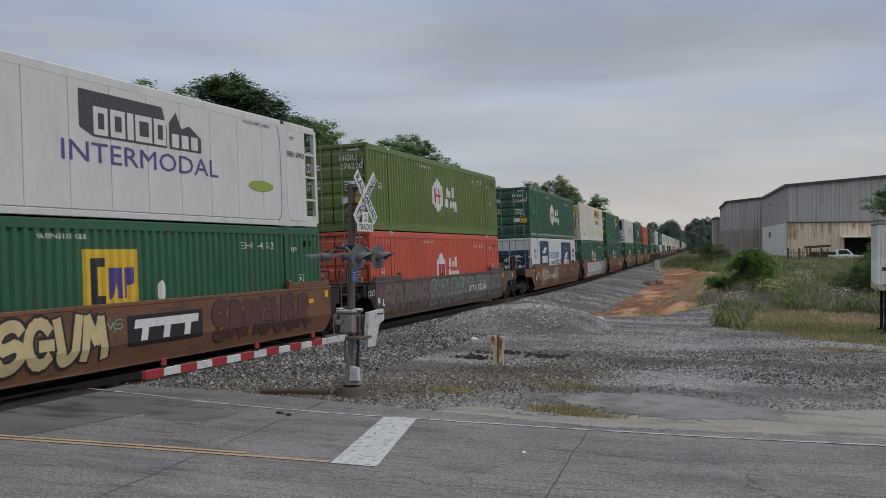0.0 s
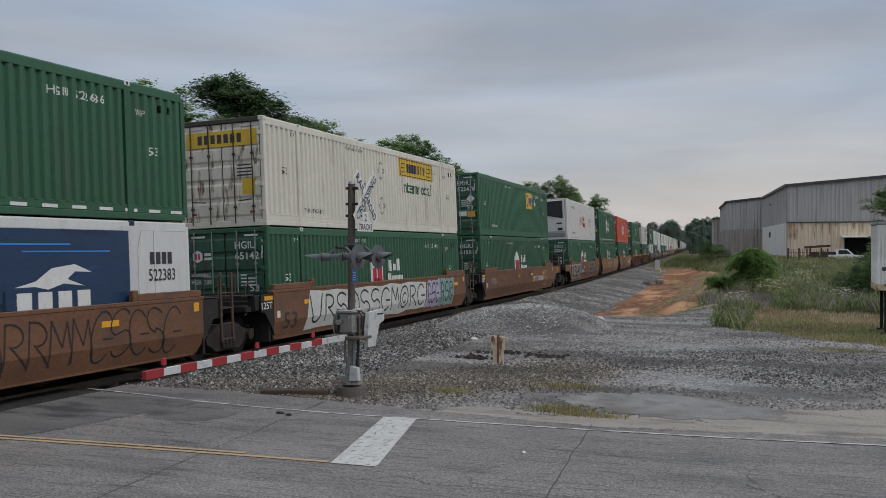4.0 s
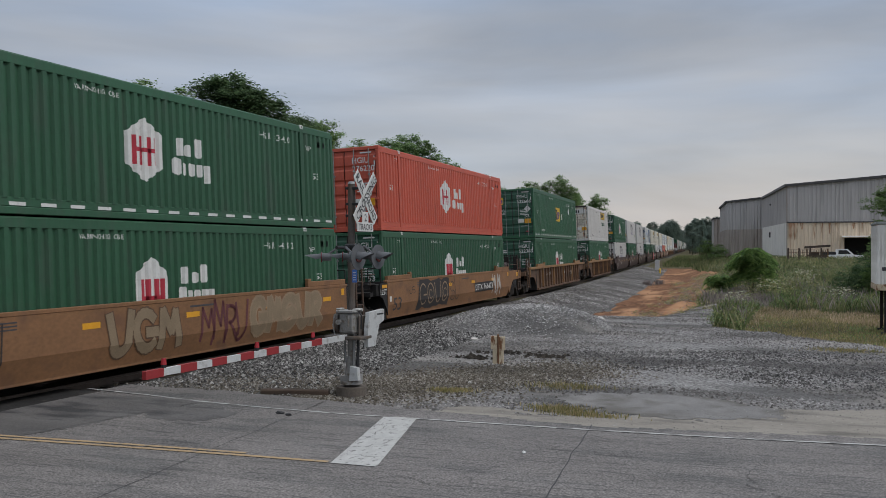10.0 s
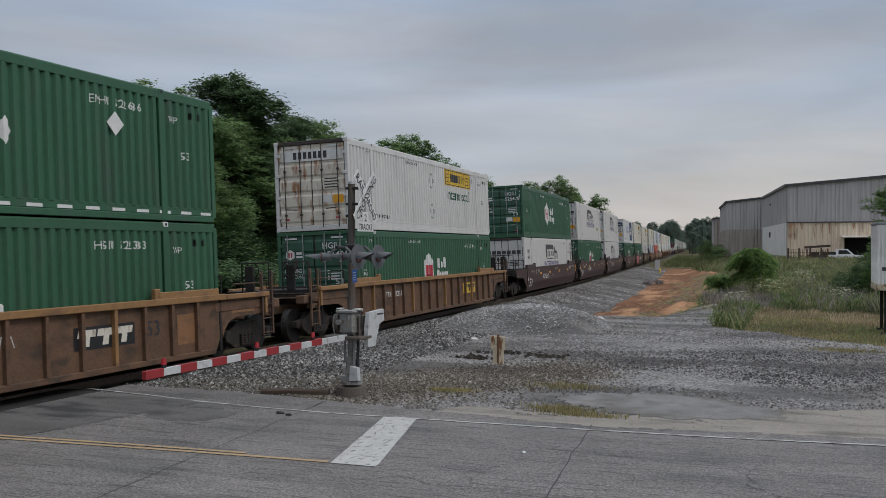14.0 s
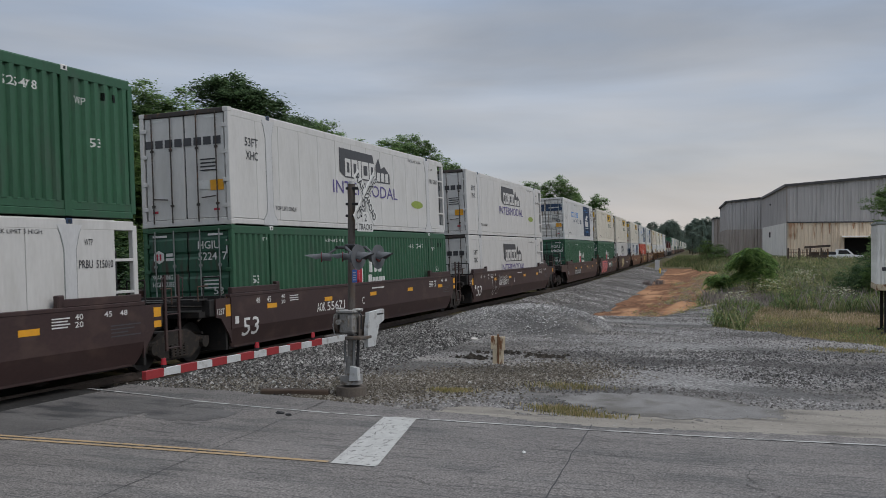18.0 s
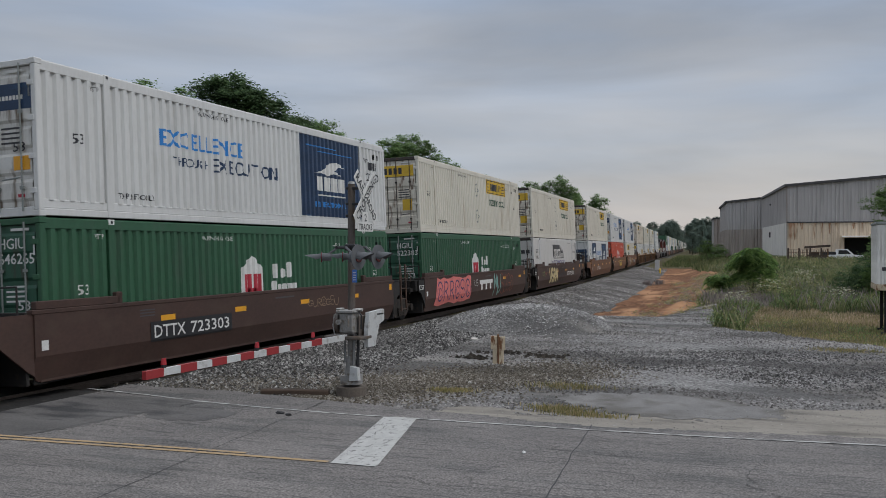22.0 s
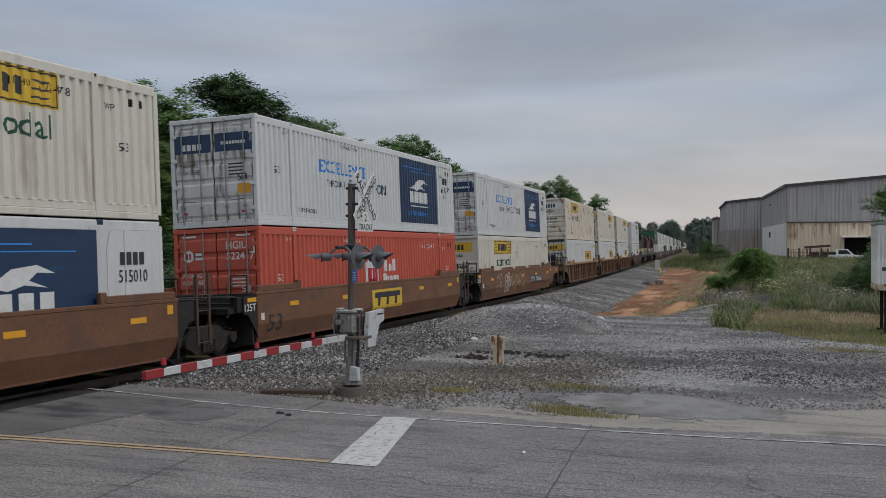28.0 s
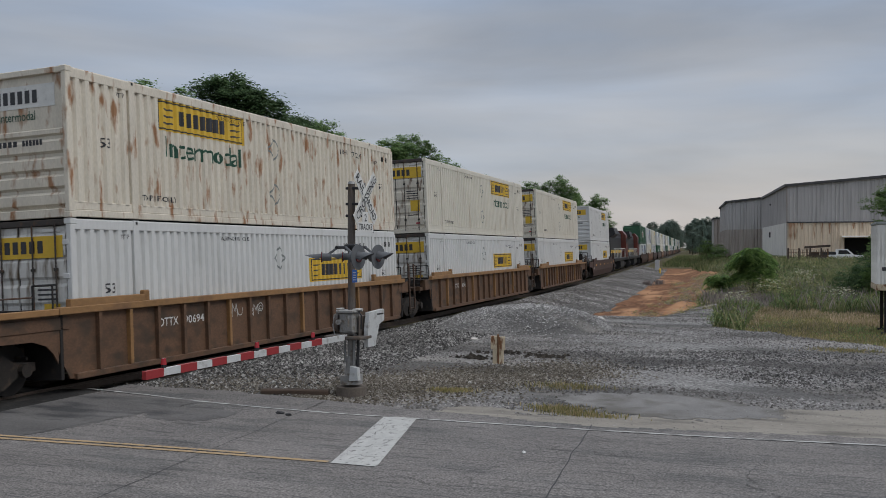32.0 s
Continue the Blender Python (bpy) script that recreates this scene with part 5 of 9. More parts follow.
def door_marks(ob, ink, number, badge, low=False):
    y = 0.018
    if badge not in ("sign", "navy", "slab", "pale"):
        lettering(number, "serial_number", 0.3, 1.12, 2.05, 2.25, y, "n", ink, ob)
        lettering("EMHU" if badge == "square" else "HGIU", "serial_mark", 0.3, 0.92, 2.33, 2.53, y, "n", ink, ob)
    for i in range(4):
        plate(("door_small", i), [rect(0.45, 0.88 + 0.05 * (i % 2), 1.62 - 0.09 * i, 1.655 - 0.09 * i)], y, "n", "weight_mark", ink, ob)
    if badge != "sign":
        plate("door_amber", [rect(0.72, 1.1, 0.86, 1.12)], y, "n", "amber_placard", M_AMBER, ob, "amber placard")
        plate("door_white", [rect(0.32, 0.68, 0.9, 1.12)], y, "n", "pale_placard", M_MKWHITE, ob)
    if badge in ("hexagon", "square", "navy"):
        lettering("WARNING", "warning", -1.06, -0.46, 1.6, 1.72, y, "n", ink, ob)
        lettering("HIGH CUBE", "warning", -1.06, -0.42, 1.42, 1.54, y, "n", ink, ob)
        lettering("53", "size_mark", 0.72, 1.0, 1.2, 1.38, y - 0.004, "n", ink, ob)
    for i, q in enumerate((rect(-1.02, -0.6, 2.66, 2.71), rect(0.6, 1.02, 2.66, 2.71), rect(1.1, 1.14, 2.2, 2.55))):
        plate(("door_bar", i), [q], y, "n", "reflective_strip", M_MKWHITE, ob)
    for i, a in enumerate((-0.98, 0.8)):
        plate(("door_red", i), [rect(a, a + 0.16, 0.36, 0.42)], y, "n", "red_reflector", M_MKRED, ob)
    if badge == "square":
        plate("door_square", [rect(-1.02, -0.52, 2.0, 2.42)], y, "n", "badge", M_MKYELLOW, ob)
        plate("door_square_bars", [rect(-0.96, -0.84, 2.08, 2.34), rect(-0.78, -0.66, 2.08, 2.28), rect(-0.63, -0.56, 2.08, 2.28)], y - 0.003, "n", "badge_mark", M_MKPURPLE, ob)
        plate("door_diamond", [[(0.9, 1.9), (1.1, 2.12 - 0.42 + 0.0), (0.9, 1.5), (0.7, 1.7)]], y - 0.002, "n", "diamond_placard", M_MKWHITE, ob)
    elif badge == "hexagon":
        c = -0.85
        plate("door_hexagon", [[(c, 2.34), (c + 0.15, 2.26), (c + 0.15, 2.08), (c, 2.0), (c - 0.15, 2.08), (c - 0.15, 2.26)]], y, "n", "badge", M_MKWHITE, ob)
        plate("door_hexagon_bars", [rect(c - 0.07, c - 0.02, 2.09, 2.25), rect(c + 0.02, c + 0.07, 2.09, 2.25)], y - 0.003, "n", "badge_mark", M_MKRED, ob)
        plate("door_name", [rect(-0.64, -0.44, 2.18, 2.26), rect(-0.64, -0.38, 2.07, 2.14)], y, "n", "name_mark", ink, ob)
    elif badge == "sign":
        plate("door_sign", [rect(-1.08, 1.08, 2.16, 2.58)], y, "n", "yellow_sign", M_MKYELLOW, ob)
        for i, q in enumerate(words_as_bars(-0.72, 0.68, 2.25, 2.49, 7, gap=0.34)):
            plate(("door_sign_name", i), [q], y - 0.003, "n", "sign_name_mark", M_MKBLACK, ob)
        plate("door_sign_low", [rect(0.6, 0.98, 0.86, 1.28)], y - 0.002, "n", "yellow_placard", M_MKYELLOW, ob)
    elif badge == "pale":
        plate("door_pale_sign", [rect(-1.02, 1.05, 2.24, 2.6)], y, "n", "pale_sign", M_MKWHITE, ob)
        for i, q in enumerate(words_as_bars(-0.62, 0.62, 2.31, 2.53, 7, gap=0.34)):
            plate(("door_pale_name", i), [q], y - 0.003, "n", "sign_name_mark", M_MKBLACK, ob)
    elif badge == "navy" and low:
        for i, (a, b) in enumerate(((-1.12, -0.05), (0.05, 1.12))):
            plate(("door_navy_big", i), [rect(a, b, 0.3, 2.2)], y, "n", "printed_panel", M_NAVY, ob, "navy printed door panel")
        plate("door_runner", [[(-0.7, 1.6), (-0.3, 1.7), (0.0, 1.9), (0.5, 1.95), (0.85, 1.78), (0.5, 1.8), (0.35, 1.7), (0.7, 1.55), (0.2, 1.62), (-0.1, 1.54), (-0.4, 1.6)]], y - 0.003, "n", "running_emblem", M_MKWHITE, ob)
        for i, q in enumerate(words_as_bars(-0.85, 0.95, 0.75, 1.35, 4, gap=0.2)):
            plate(("door_navy_bar", i), [q], y - 0.003, "n", "panel_name_mark", M_MKWHITE, ob)
    elif badge == "navy":
        plate("door_navy", [rect(-1.18, -0.06, 1.98, 2.46), rect(0.06, 1.18, 1.98, 2.46)], y, "n", "printed_panel", M_NAVY, ob)
        plate("door_navy_name", words_as_bars(-0.95, -0.3, 2.06, 2.22, 4) + words_as_bars(0.25, 1.0, 2.16, 2.24, 9), y - 0.003, "n", "panel_name_mark", M_MKWHITE, ob)
    elif badge == "slab":
        plate("door_slab", [rect(-1.12 + i * 0.28, -0.9 + i * 0.28, 2.0, 2.2) for i in range(8)], y, "n", "logo_slab", M_GREYPRINT, ob)


SERIALS = ["639420", "642152", "276220", "646265", "522686", "522383", "273242", "651421", "525478", "515010", "638377", "522417"]
WORDS = {"green": "dark green", "brightgreen": "bright green", "olive": "olive green", "orange": "orange-red", "white": "white", "kwhite": "cool white", "cream": "cream-white", "rusty": "rust-streaked cream"}
PAINT = {"green": M_GREEN, "brightgreen": M_BRIGHTGREEN, "olive": M_OLIVE, "orange": M_ORANGE, "white": M_WHITE, "kwhite": M_KWHITE, "cream": M_CREAM, "rusty": M_RUSTY}


def container(paint, style, livery, end, low=False, index=0, sign_at=9.7, far=False, taped=False):
    """A 53-foot container. end: what its near end shows (door, louvre, chiller)."""
    m = PAINT[paint]
    wall = "corrugated" if style == "corrugated" else "smooth-sided insulated"
    ob = thing("container", f"{WORDS[paint]} {wall} freight container {'low in' if low else 'stacked high on'} a rail car", "container", "containers of the train")
    open_end = style == "smooth" and livery == "slab_print"  # an open frame behind the insulated body
    body_end = 15.46 if open_end else CL - 0.1
    for sg in (1, -1):
        if far or sg < 0:
            part("side_panel", shared((style, "whole_side", sg), lambda: corrugated_side(sg, 0, CL) if style == "corrugated" else G().box(*sorted((sg * (CW - 0.04), sg * (CW - 0.006))), 0.1, body_end, 0.16, CH - 0.12)), m, ob)
        elif style == "corrugated":
            for yy in POSTS:
                part("post_recess", shared(("post_recess", yy), lambda: G().box(CW - 0.085, CW - 0.064, yy - 0.17, yy + 0.17, 0.3, CH - 0.2)), m, ob)
            for a, b in ((0.15, POSTS[0] - 0.145), (POSTS[0] + 0.145, POSTS[1] - 0.145), (POSTS[1] + 0.145, CL - 0.15)):
                part("side_panel", shared((style, "side", a), lambda: corrugated_side(1, a, b)), m, ob)
        else:
            part("side_liner", shared(("side_liner", open_end), lambda: G().box(CW - 0.05, CW - 0.022, 0.1, body_end, 0.16, CH - 0.12)), M_GREYPRINT, ob)
            n, pitch = (13, 1.18) if open_end else (14, 1.137)
            for i in range(n):
                part("side_panel", shared((style, "panel", open_end), lambda: G().box(CW - 0.03, CW - 0.006, 0.127, 0.114 + pitch, 0.17, CH - 0.13, 0.004)), m, ob, at=Matrix.Translation((0, i * pitch, 0)))
        if far and sg < 0:
            continue
        part("top_rail", shared(("top_rail", sg), lambda: G().box(*sorted((sg * (CW - 0.09), sg * (CW - 0.002))), 0.1, CL - 0.1, CH - 0.22, CH - 0.03, 0.012)), m, ob)
        part("bottom_rail", shared(("bottom_rail", sg), lambda: G().box(*sorted((sg * (CW - 0.09), sg * (CW - 0.002))), 0.1, CL - 0.1, 0.015, 0.15, 0.012).box(*sorted((sg * (CW - 0.1), sg * (CW - 0.02))), 0.1, CL - 0.1, 0.15, 0.32, 0.012)), m, ob)
        for yy in (POSTS if sg > 0 else ()):
            if style == "corrugated":
                part("stacking_post", shared(("stack_post", sg, yy), lambda: G().box(*sorted((sg * (CW - 0.07), sg * (CW + 0.004))), yy - 0.095, yy + 0.095, 0.02, CH - 0.1, 0.01)), m, ob)
            else:
                part("stacking_post", shared(("fluted_post", sg, yy, livery == "house_print"), lambda: fluted_post(sg, yy) if livery != "house_print" else G().box(CW - 0.03, CW + 0.003, yy - 0.16, yy + 0.16, 0.02, CH - 0.13, 0.01)), M_POST, ob, "grey-white stacking column")
                if livery != "house_print":
                    plate(("post_outline", yy), post_outline(yy), CW - 0.003, "r", "post_seal", M_RODS, ob, "grey outline round the column")
            if not far:
                part("lift_casting", shared(("lift_casting", sg, yy), lambda: G().box(*sorted((sg * (CW - 0.12), sg * (CW + 0.006))), yy - 0.09, yy + 0.09, CH - 0.12, CH - 0.005, 0.012)), (M_MKWHITE if livery == "house_print" else m) if style == "corrugated" else M_NAVY, ob)
                part("lift_slot", shared(("lift_slot", yy), lambda: G().box(CW + 0.004, CW + 0.009, yy - 0.03, yy + 0.03, CH - 0.09, CH - 0.03)), M_BLACK, ob)
    part("roof", shared(("roof", open_end), lambda: G().box(-CW + 0.02, CW - 0.02, 0.06, body_end + 0.04, CH - 0.06, CH - 0.012, 0.01)), m, ob)
    if not far:
        part("floor", shared("floor", lambda: G().box(-CW + 0.08, CW - 0.08, 0.1, CL - 0.1, 0.03, 0.15)), M_UNDER, ob)
    part("far_wall", shared(("far_wall", open_end), lambda: G().box(-CW + 0.1, CW - 0.1, body_end - 0.02, body_end + 0.05, 0.1, CH - 0.1)), m if not open_end else M_RODS, ob)
    if open_end:
        for zz in (0.75, 1.4, 2.05):
            part("frame_rung", shared(("frame_rung", zz), lambda: G().box(CW - 0.06, CW - 0.01, 15.46, CL - 0.1, zz, zz + 0.06, 0.008)), m, ob)
        part("genset", shared("genset", lambda: G().box(-1.0, 0.95, 15.52, 15.95, 0.3, 2.3, 0.04)), M_BLACK, ob, "dark refrigeration machinery in the end frame")
    for yy in (0.0, CL - 0.14):
        for sg in (1,) if far else (1, -1):
            part("corner_post", shared(("corner_post", sg, yy), lambda: G().box(*sorted((sg * (CW - 0.12), sg * CW)), yy, yy + 0.14, 0.11, CH - 0.11, 0.015)), m, ob)
    for zz in () if far else (0.1, CH - 0.13):
        part("end_beam", shared(("end_beam", zz), lambda: G().box(-CW + 0.12, CW - 0.12, 0.0, 0.11, zz - 0.09 if zz < 1 else zz, zz + 0.08 if zz < 1 else zz + 0.12, 0.012)), M_DARKROD if zz > 1 and end == "door" and livery in ("sign_print", "slab_print") else m, ob)
    if far:
        if end == "door":
            part("door", shared("door_both", lambda: door_leaf(-CW + 0.13, -0.01).box(0.01, CW - 0.13, 0.05, 0.09, 0.19, CH - 0.14)), m, ob)
        else:
            part("end_wall", shared("louvred_wall", louvred_wall), m, ob)
    else:
        for sg in (1, -1):
            for zz in (0.0, CH - 0.115):
                part("corner_casting", shared(("casting", sg, zz), lambda: G().box(*sorted((sg * (CW - 0.16), sg * (CW + 0.004))), -0.004, 0.175, zz, zz + 0.115, 0.012)), m, ob)
        if end == "door":
            leaf = door_leaf if style == "corrugated" else flat_leaf
            dm = M_RUSTY if paint == "rusty" or paint == "white" and livery == "sign_print" else M_DOORCREAM if paint == "cream" else M_DOORWHITE if paint in ("white", "kwhite") and style == "corrugated" else M_DOORGREEN if paint in ("green", "brightgreen") else m
            part("door_gasket", shared("door_gasket", lambda: G().box(-CW + 0.115, CW - 0.115, 0.075, 0.1, 0.17, CH - 0.12)), M_BLACK, ob, "black rubber door seal")
            part("door", shared((style, "door", 0), lambda: leaf(-CW + 0.155, -0.022)), dm, ob)
            part("door", shared((style, "door", 1), lambda: leaf(0.022, CW - 0.155)), dm, ob)
            for x in rods():
                part("lock_rod", shared(("rod", x), lambda: G().tube((x, -0.012, 0.1), (x, -0.012, CH - 0.08), 0.017).box(x - 0.04, x + 0.04, -0.03, 0.01, 0.5, 0.56).box(x - 0.04, x + 0.04, -0.03, 0.01, 1.9, 1.96)), M_DARKROD if livery in ("sign_print", "slab_print") else M_RODS, ob, "grey steel locking rod" if livery not in ("sign_print", "slab_print") else "grimy dark locking rod")
            for sg in (1, -1):
                part("door_handle", shared(("door_handle", sg), lambda: G().tube((sg * 0.9, -0.03, 0.72), (sg * 0.5, -0.03, 0.69), 0.016)), M_DARKROD if livery in ("sign_print", "slab_print") else M_RODS, ob)
            for sg in (1, -1):
                for zz in (0.42, 1.05, 1.75, 2.4):
                    part("hinge", shared(("hinge", sg, zz), lambda: G().box(*sorted((sg * (CW - 0.2), sg * (CW - 0.05))), -0.012, 0.02, zz, zz + 0.1, 0.008)), m, ob)
        elif end == "louvre":
            part("end_wall", shared("louvred_wall", louvred_wall), m, ob)
            plate("end_sign", [rect(-1.0, 0.98, 2.16, 2.6)], 0.054, "n", "yellow_sign" if paint != "rusty" else "pale_sign", M_MKYELLOW if paint != "rusty" else M_MKWHITE, ob)
            for i, q in enumerate(words_as_bars(-0.62, 0.62, 2.25, 2.5, 7, gap=0.34)):
                plate(("end_sign_name", i), [q], 0.05, "n", "sign_name_mark", M_MKBLACK, ob)
            lettering("Intermodal", "word_intermodal", -0.38, 0.5, 1.92, 2.1, 0.054, "n", M_MKGREEN, ob)
            plate("end_serial", words_as_bars(-0.4, 0.1, 1.42, 1.53, 4) + words_as_bars(0.2, 0.7, 1.42, 1.53, 6), 0.016, "n", "serial_mark", M_MKBLACK, ob)
        else:
            part("end_wall", shared("plain_wall", lambda: G().box(-CW + 0.1, CW - 0.1, 0.05, 0.1, 0.15, CH - 0.1)), m, ob)
            chill_unit(ob)
    # markings
    WAVE["on"] = style == "corrugated" and not far
    dark = livery in ("house_print", "square_print")
    ink = M_MKWHITE if dark and paint not in ("white",) else M_MKBLACK
    if not far:
        side_marks(ob, ink, style, livery, low, SERIALS[index % len(SERIALS)], taped)
        if end == "door":
            door_marks(ob, ink, SERIALS[index % len(SERIALS)], {"house_print": "hexagon", "square_print": "square", "slab_print": "slab", "navy_print": "navy", "sign_print": "sign" if paint not in ("white", "rusty") else "pale"}[livery], low)
    if livery == "house_print":
        house_logo(ob, paint, low or paint in ("green",) and low)
    elif livery == "square_print":
        if low:
            yellow_badge(ob, 6.32, 1.05, 1.6, 1.25)
        else:
            yellow_badge(ob, *((sign_at, 1.15) if sign_at != 9.7 else (10.15, 1.62)))
    elif livery == "slab_print":
        slab_logo(ob)
    elif livery == "navy_print":
        navy_marks(ob, low)
    elif livery == "sign_print":
        yellow_sign(ob, sign_at, not low or sign_at < 5)
    WAVE["on"] = False
    return ob


# ---- well cars ----
SILL = 1.50  # half width of a car


def sill_outline():
    """The side of a well: a deep plate with clipped lower corners."""
    a, b = -0.15, CL + 0.15
    return [(a, 1.52), (a, 0.46), (a + 0.12, 0.28), (a + 0.2, 0.24), (b - 0.2, 0.24), (b - 0.12, 0.28), (b, 0.46), (b, 1.52)]


def smooth_sill(sg):
    g = G()
    o = sill_outline()
    x0, x1 = sorted((sg * (SILL - 0.03), sg * SILL))
    g.prism([(o[0][0], 1.52), (o[0][0], FOLD), (o[-1][0], FOLD), (o[-1][0], 1.52)], "x", x0, x1)
    lowers = [(o[0][0], FOLD)] + [p for p in o if p[1] < FOLD] + [(o[-1][0], FOLD)]
    lean = lambda z: SILL - 0.14 * (FOLD - z) / 0.46
    n = len(lowers)
    g.add([(sg * lean(z), y, z) for y, z in lowers] + [(sg * (lean(z) - 0.03), y, z) for y, z in lowers], [tuple(range(n)), tuple(range(n, 2 * n))] + [(i, (i + 1) % n, n + (i + 1) % n, n + i) for i in range(n)])
    xi, xo = sorted((sg * (SILL - 0.14), sg * (SILL + 0.012)))
    g.box(xi, xo, -0.2, CL + 0.2, 1.45, 1.53, 0.01)
    g.box(*sorted((sg * (SILL - 0.26), sg * (SILL - 0.13))), 0.1, CL - 0.1, 0.22, 0.29, 0.01)
    return g


def ribbed_sill(sg):
    g = G()
    a, b = -0.35, CL + 0.35
    arc = [(a, 1.42), (a, 0.78), (a + 0.12, 0.5), (a + 0.3, 0.2), (b - 0.3, 0.2), (b - 0.12, 0.5), (b, 0.78), (b, 1.42)]
    x0, x1 = sorted((sg * (SILL - 0.13), sg * (SILL - 0.1)))
    return g.prism(arc, "x", x0, x1)


def end_ledge(sg, far):
    """The raised lip at each end of a side, with its stop."""
    a, b = (-0.1, 2.15) if not far else (CL - 2.15, CL + 0.1)
    x0, x1 = sorted((sg * (SILL - 0.12), sg * (SILL + 0.005)))
    g = G().box(x0, x1, a, b, 1.53, 1.68, 0.012)
    k = b if not far else a
    g.box(x0, x1, k - 0.09, k + 0.09, 1.50, 1.76, 0.02)
    return g


def truck_frame(sg):
    """The cast side of a three-piece bogie, with springs."""
    pts = [(-1.25, 0.42), (-1.25, 0.58), (-0.75, 0.62), (-0.42, 0.80), (0.42, 0.80), (0.75, 0.62), (1.25, 0.58), (1.25, 0.42), (0.85, 0.36), (0.5, 0.16), (-0.5, 0.16), (-0.85, 0.36)]
    x0, x1 = sorted((sg * 0.93, sg * 1.1))
    g = G().prism(pts, "x", x0, x1)
    xa, xb = sorted((sg * 1.1, sg * 1.16))
    for i in range(4):
        g.box(xa, xb, -0.3 + i * 0.16, -0.2 + i * 0.16, 0.22, 0.5, 0.01)
    for i in range(5):
        g.box(xa, xb + 0.0, -0.33, 0.33, 0.22 + i * 0.06, 0.245 + i * 0.06)
    for y in (-0.95, 0.95):
        xc, xd = sorted((sg * 1.08, sg * 1.2))
        g.tube((xc, y, 0.46), (xd, y, 0.46), 0.13, 10)
    return g


def bogie(car, y, whole=False):
    """Two axles under one end of a car; whole: one mesh, for cars that stay far off."""
    if whole:
        def build():
            g = G().box(-1.0, 1.0, -0.22, 0.22, 0.45, 0.78)
            for sg in (1, -1):
                f = truck_frame(sg)
                g.add(f.v, f.f)
                for dy in (-0.89, 0.89):
                    g.tube((sg * 0.66, dy, 0.46), (sg * 0.83, dy, 0.46), 0.47, 16)
            return g
        return part("bogie", shared("whole_bogie", build), M_TRUCK, car, at=Matrix.Translation((0, y, 0)))
    b = part("bogie", shared("bolster", lambda: G().box(-1.0, 1.0, -0.22, 0.22, 0.45, 0.78, 0.03)), M_UNDER, car, "grimy black cast-steel bogie", at=Matrix.Translation((0, y, 0)))
    for sg in (1, -1):
        part("side_frame", shared(("truck_frame", sg), lambda: truck_frame(sg)), M_TRUCK, b)
    for dy in (-0.89, 0.89):
        part("axle", shared(("axle", dy), lambda: G().tube((-1.0, dy, 0.46), (1.0, dy, 0.46), 0.08)), M_WHEEL, b)
        for sg in (1, -1):
            part("wheel", shared(("wheel", dy, sg), lambda: G().tube((sg * 0.69, dy, 0.46), (sg * 0.83, dy, 0.46), 0.46, 24).tube((sg * 0.66, dy, 0.46), (sg * 0.69, dy, 0.46), 0.485, 24)), M_WHEEL, b)
    return b


def ribbon(pts, w):
    out = []
    for (ya, za), (yb, zb) in zip(pts, pts[1:]):
        d = math.hypot(yb - ya, zb - za) or 1
        ny, nz = -(zb - za) / d * w / 2, (yb - ya) / d * w / 2
        ey, ez = (yb - ya) / d * w * 0.3, (zb - za) / d * w * 0.3
        out.append([(ya - ny - ey, za - nz - ez), (yb - ny + ey, zb - nz + ez), (yb + ny + ey, zb + nz + ez), (ya + ny - ey, za + nz - ez)])
    return out


def scrawl(rng, a0, a1, z0, z1, w, kind=None):
    """One spray-painted letter-like sign: loops, hooks and slanted strokes."""
    c, e, ra, rz = (a0 + a1) / 2, (z0 + z1) / 2, (a1 - a0) / 2, (z1 - z0) / 2
    tilt = rng.uniform(-0.15, 0.25)

    def arc(t0, t1, k=1.0, dy=0.0, dz=0.0, fy=1.0, fz=1.0):
        return [(c + dy + ra * k * fy * math.cos(t) + tilt * rz * math.sin(t), e + dz + rz * k * fz * math.sin(t)) for t in np.linspace(t0, t1, 14)]
    kind = rng.randrange(6) if kind is None else kind
    if kind == 0:
        return ribbon(arc(0.2, 6.4), w) + ribbon(arc(0.5, 5.6, 0.45, 0.0, -0.1 * rz), w * 0.8)
    if kind == 1:
        return ribbon([(c - ra, e - rz), (c - ra * 0.7, e + rz), (c + ra * 0.1, e - rz * 0.2), (c + ra * 0.6, e + rz * 0.9), (c + ra, e - rz)], w)
    if kind == 2:
        return ribbon(arc(0.6, 4.4, 1, 0, rz * 0.45, 0.9, 0.55) + arc(1.4, -2.6, 1, 0, -rz * 0.45, 0.9, 0.55), w)
    if kind == 3:
        return ribbon([(c - ra * 0.8, e - rz), (c - ra * 0.6, e + rz)], w) + ribbon(arc(1.9, -1.6, 1, -ra * 0.2, rz * 0.45, 0.9, 0.5), w) + ribbon([(c - ra * 0.3, e), (c + ra, e - rz)], w)
    if kind == 4:
        return ribbon(arc(0.7, 5.5), w) + ribbon([(c + ra * 0.1, e - rz * 0.1), (c + ra, e - rz * 0.1)], w)
    return ribbon([(c - ra, e + rz), (c - ra * 0.6, e - rz * 0.7)] + arc(3.6, 6.0, 0.7, 0, -rz * 0.3) + [(c + ra, e + rz * 1.1)], w)


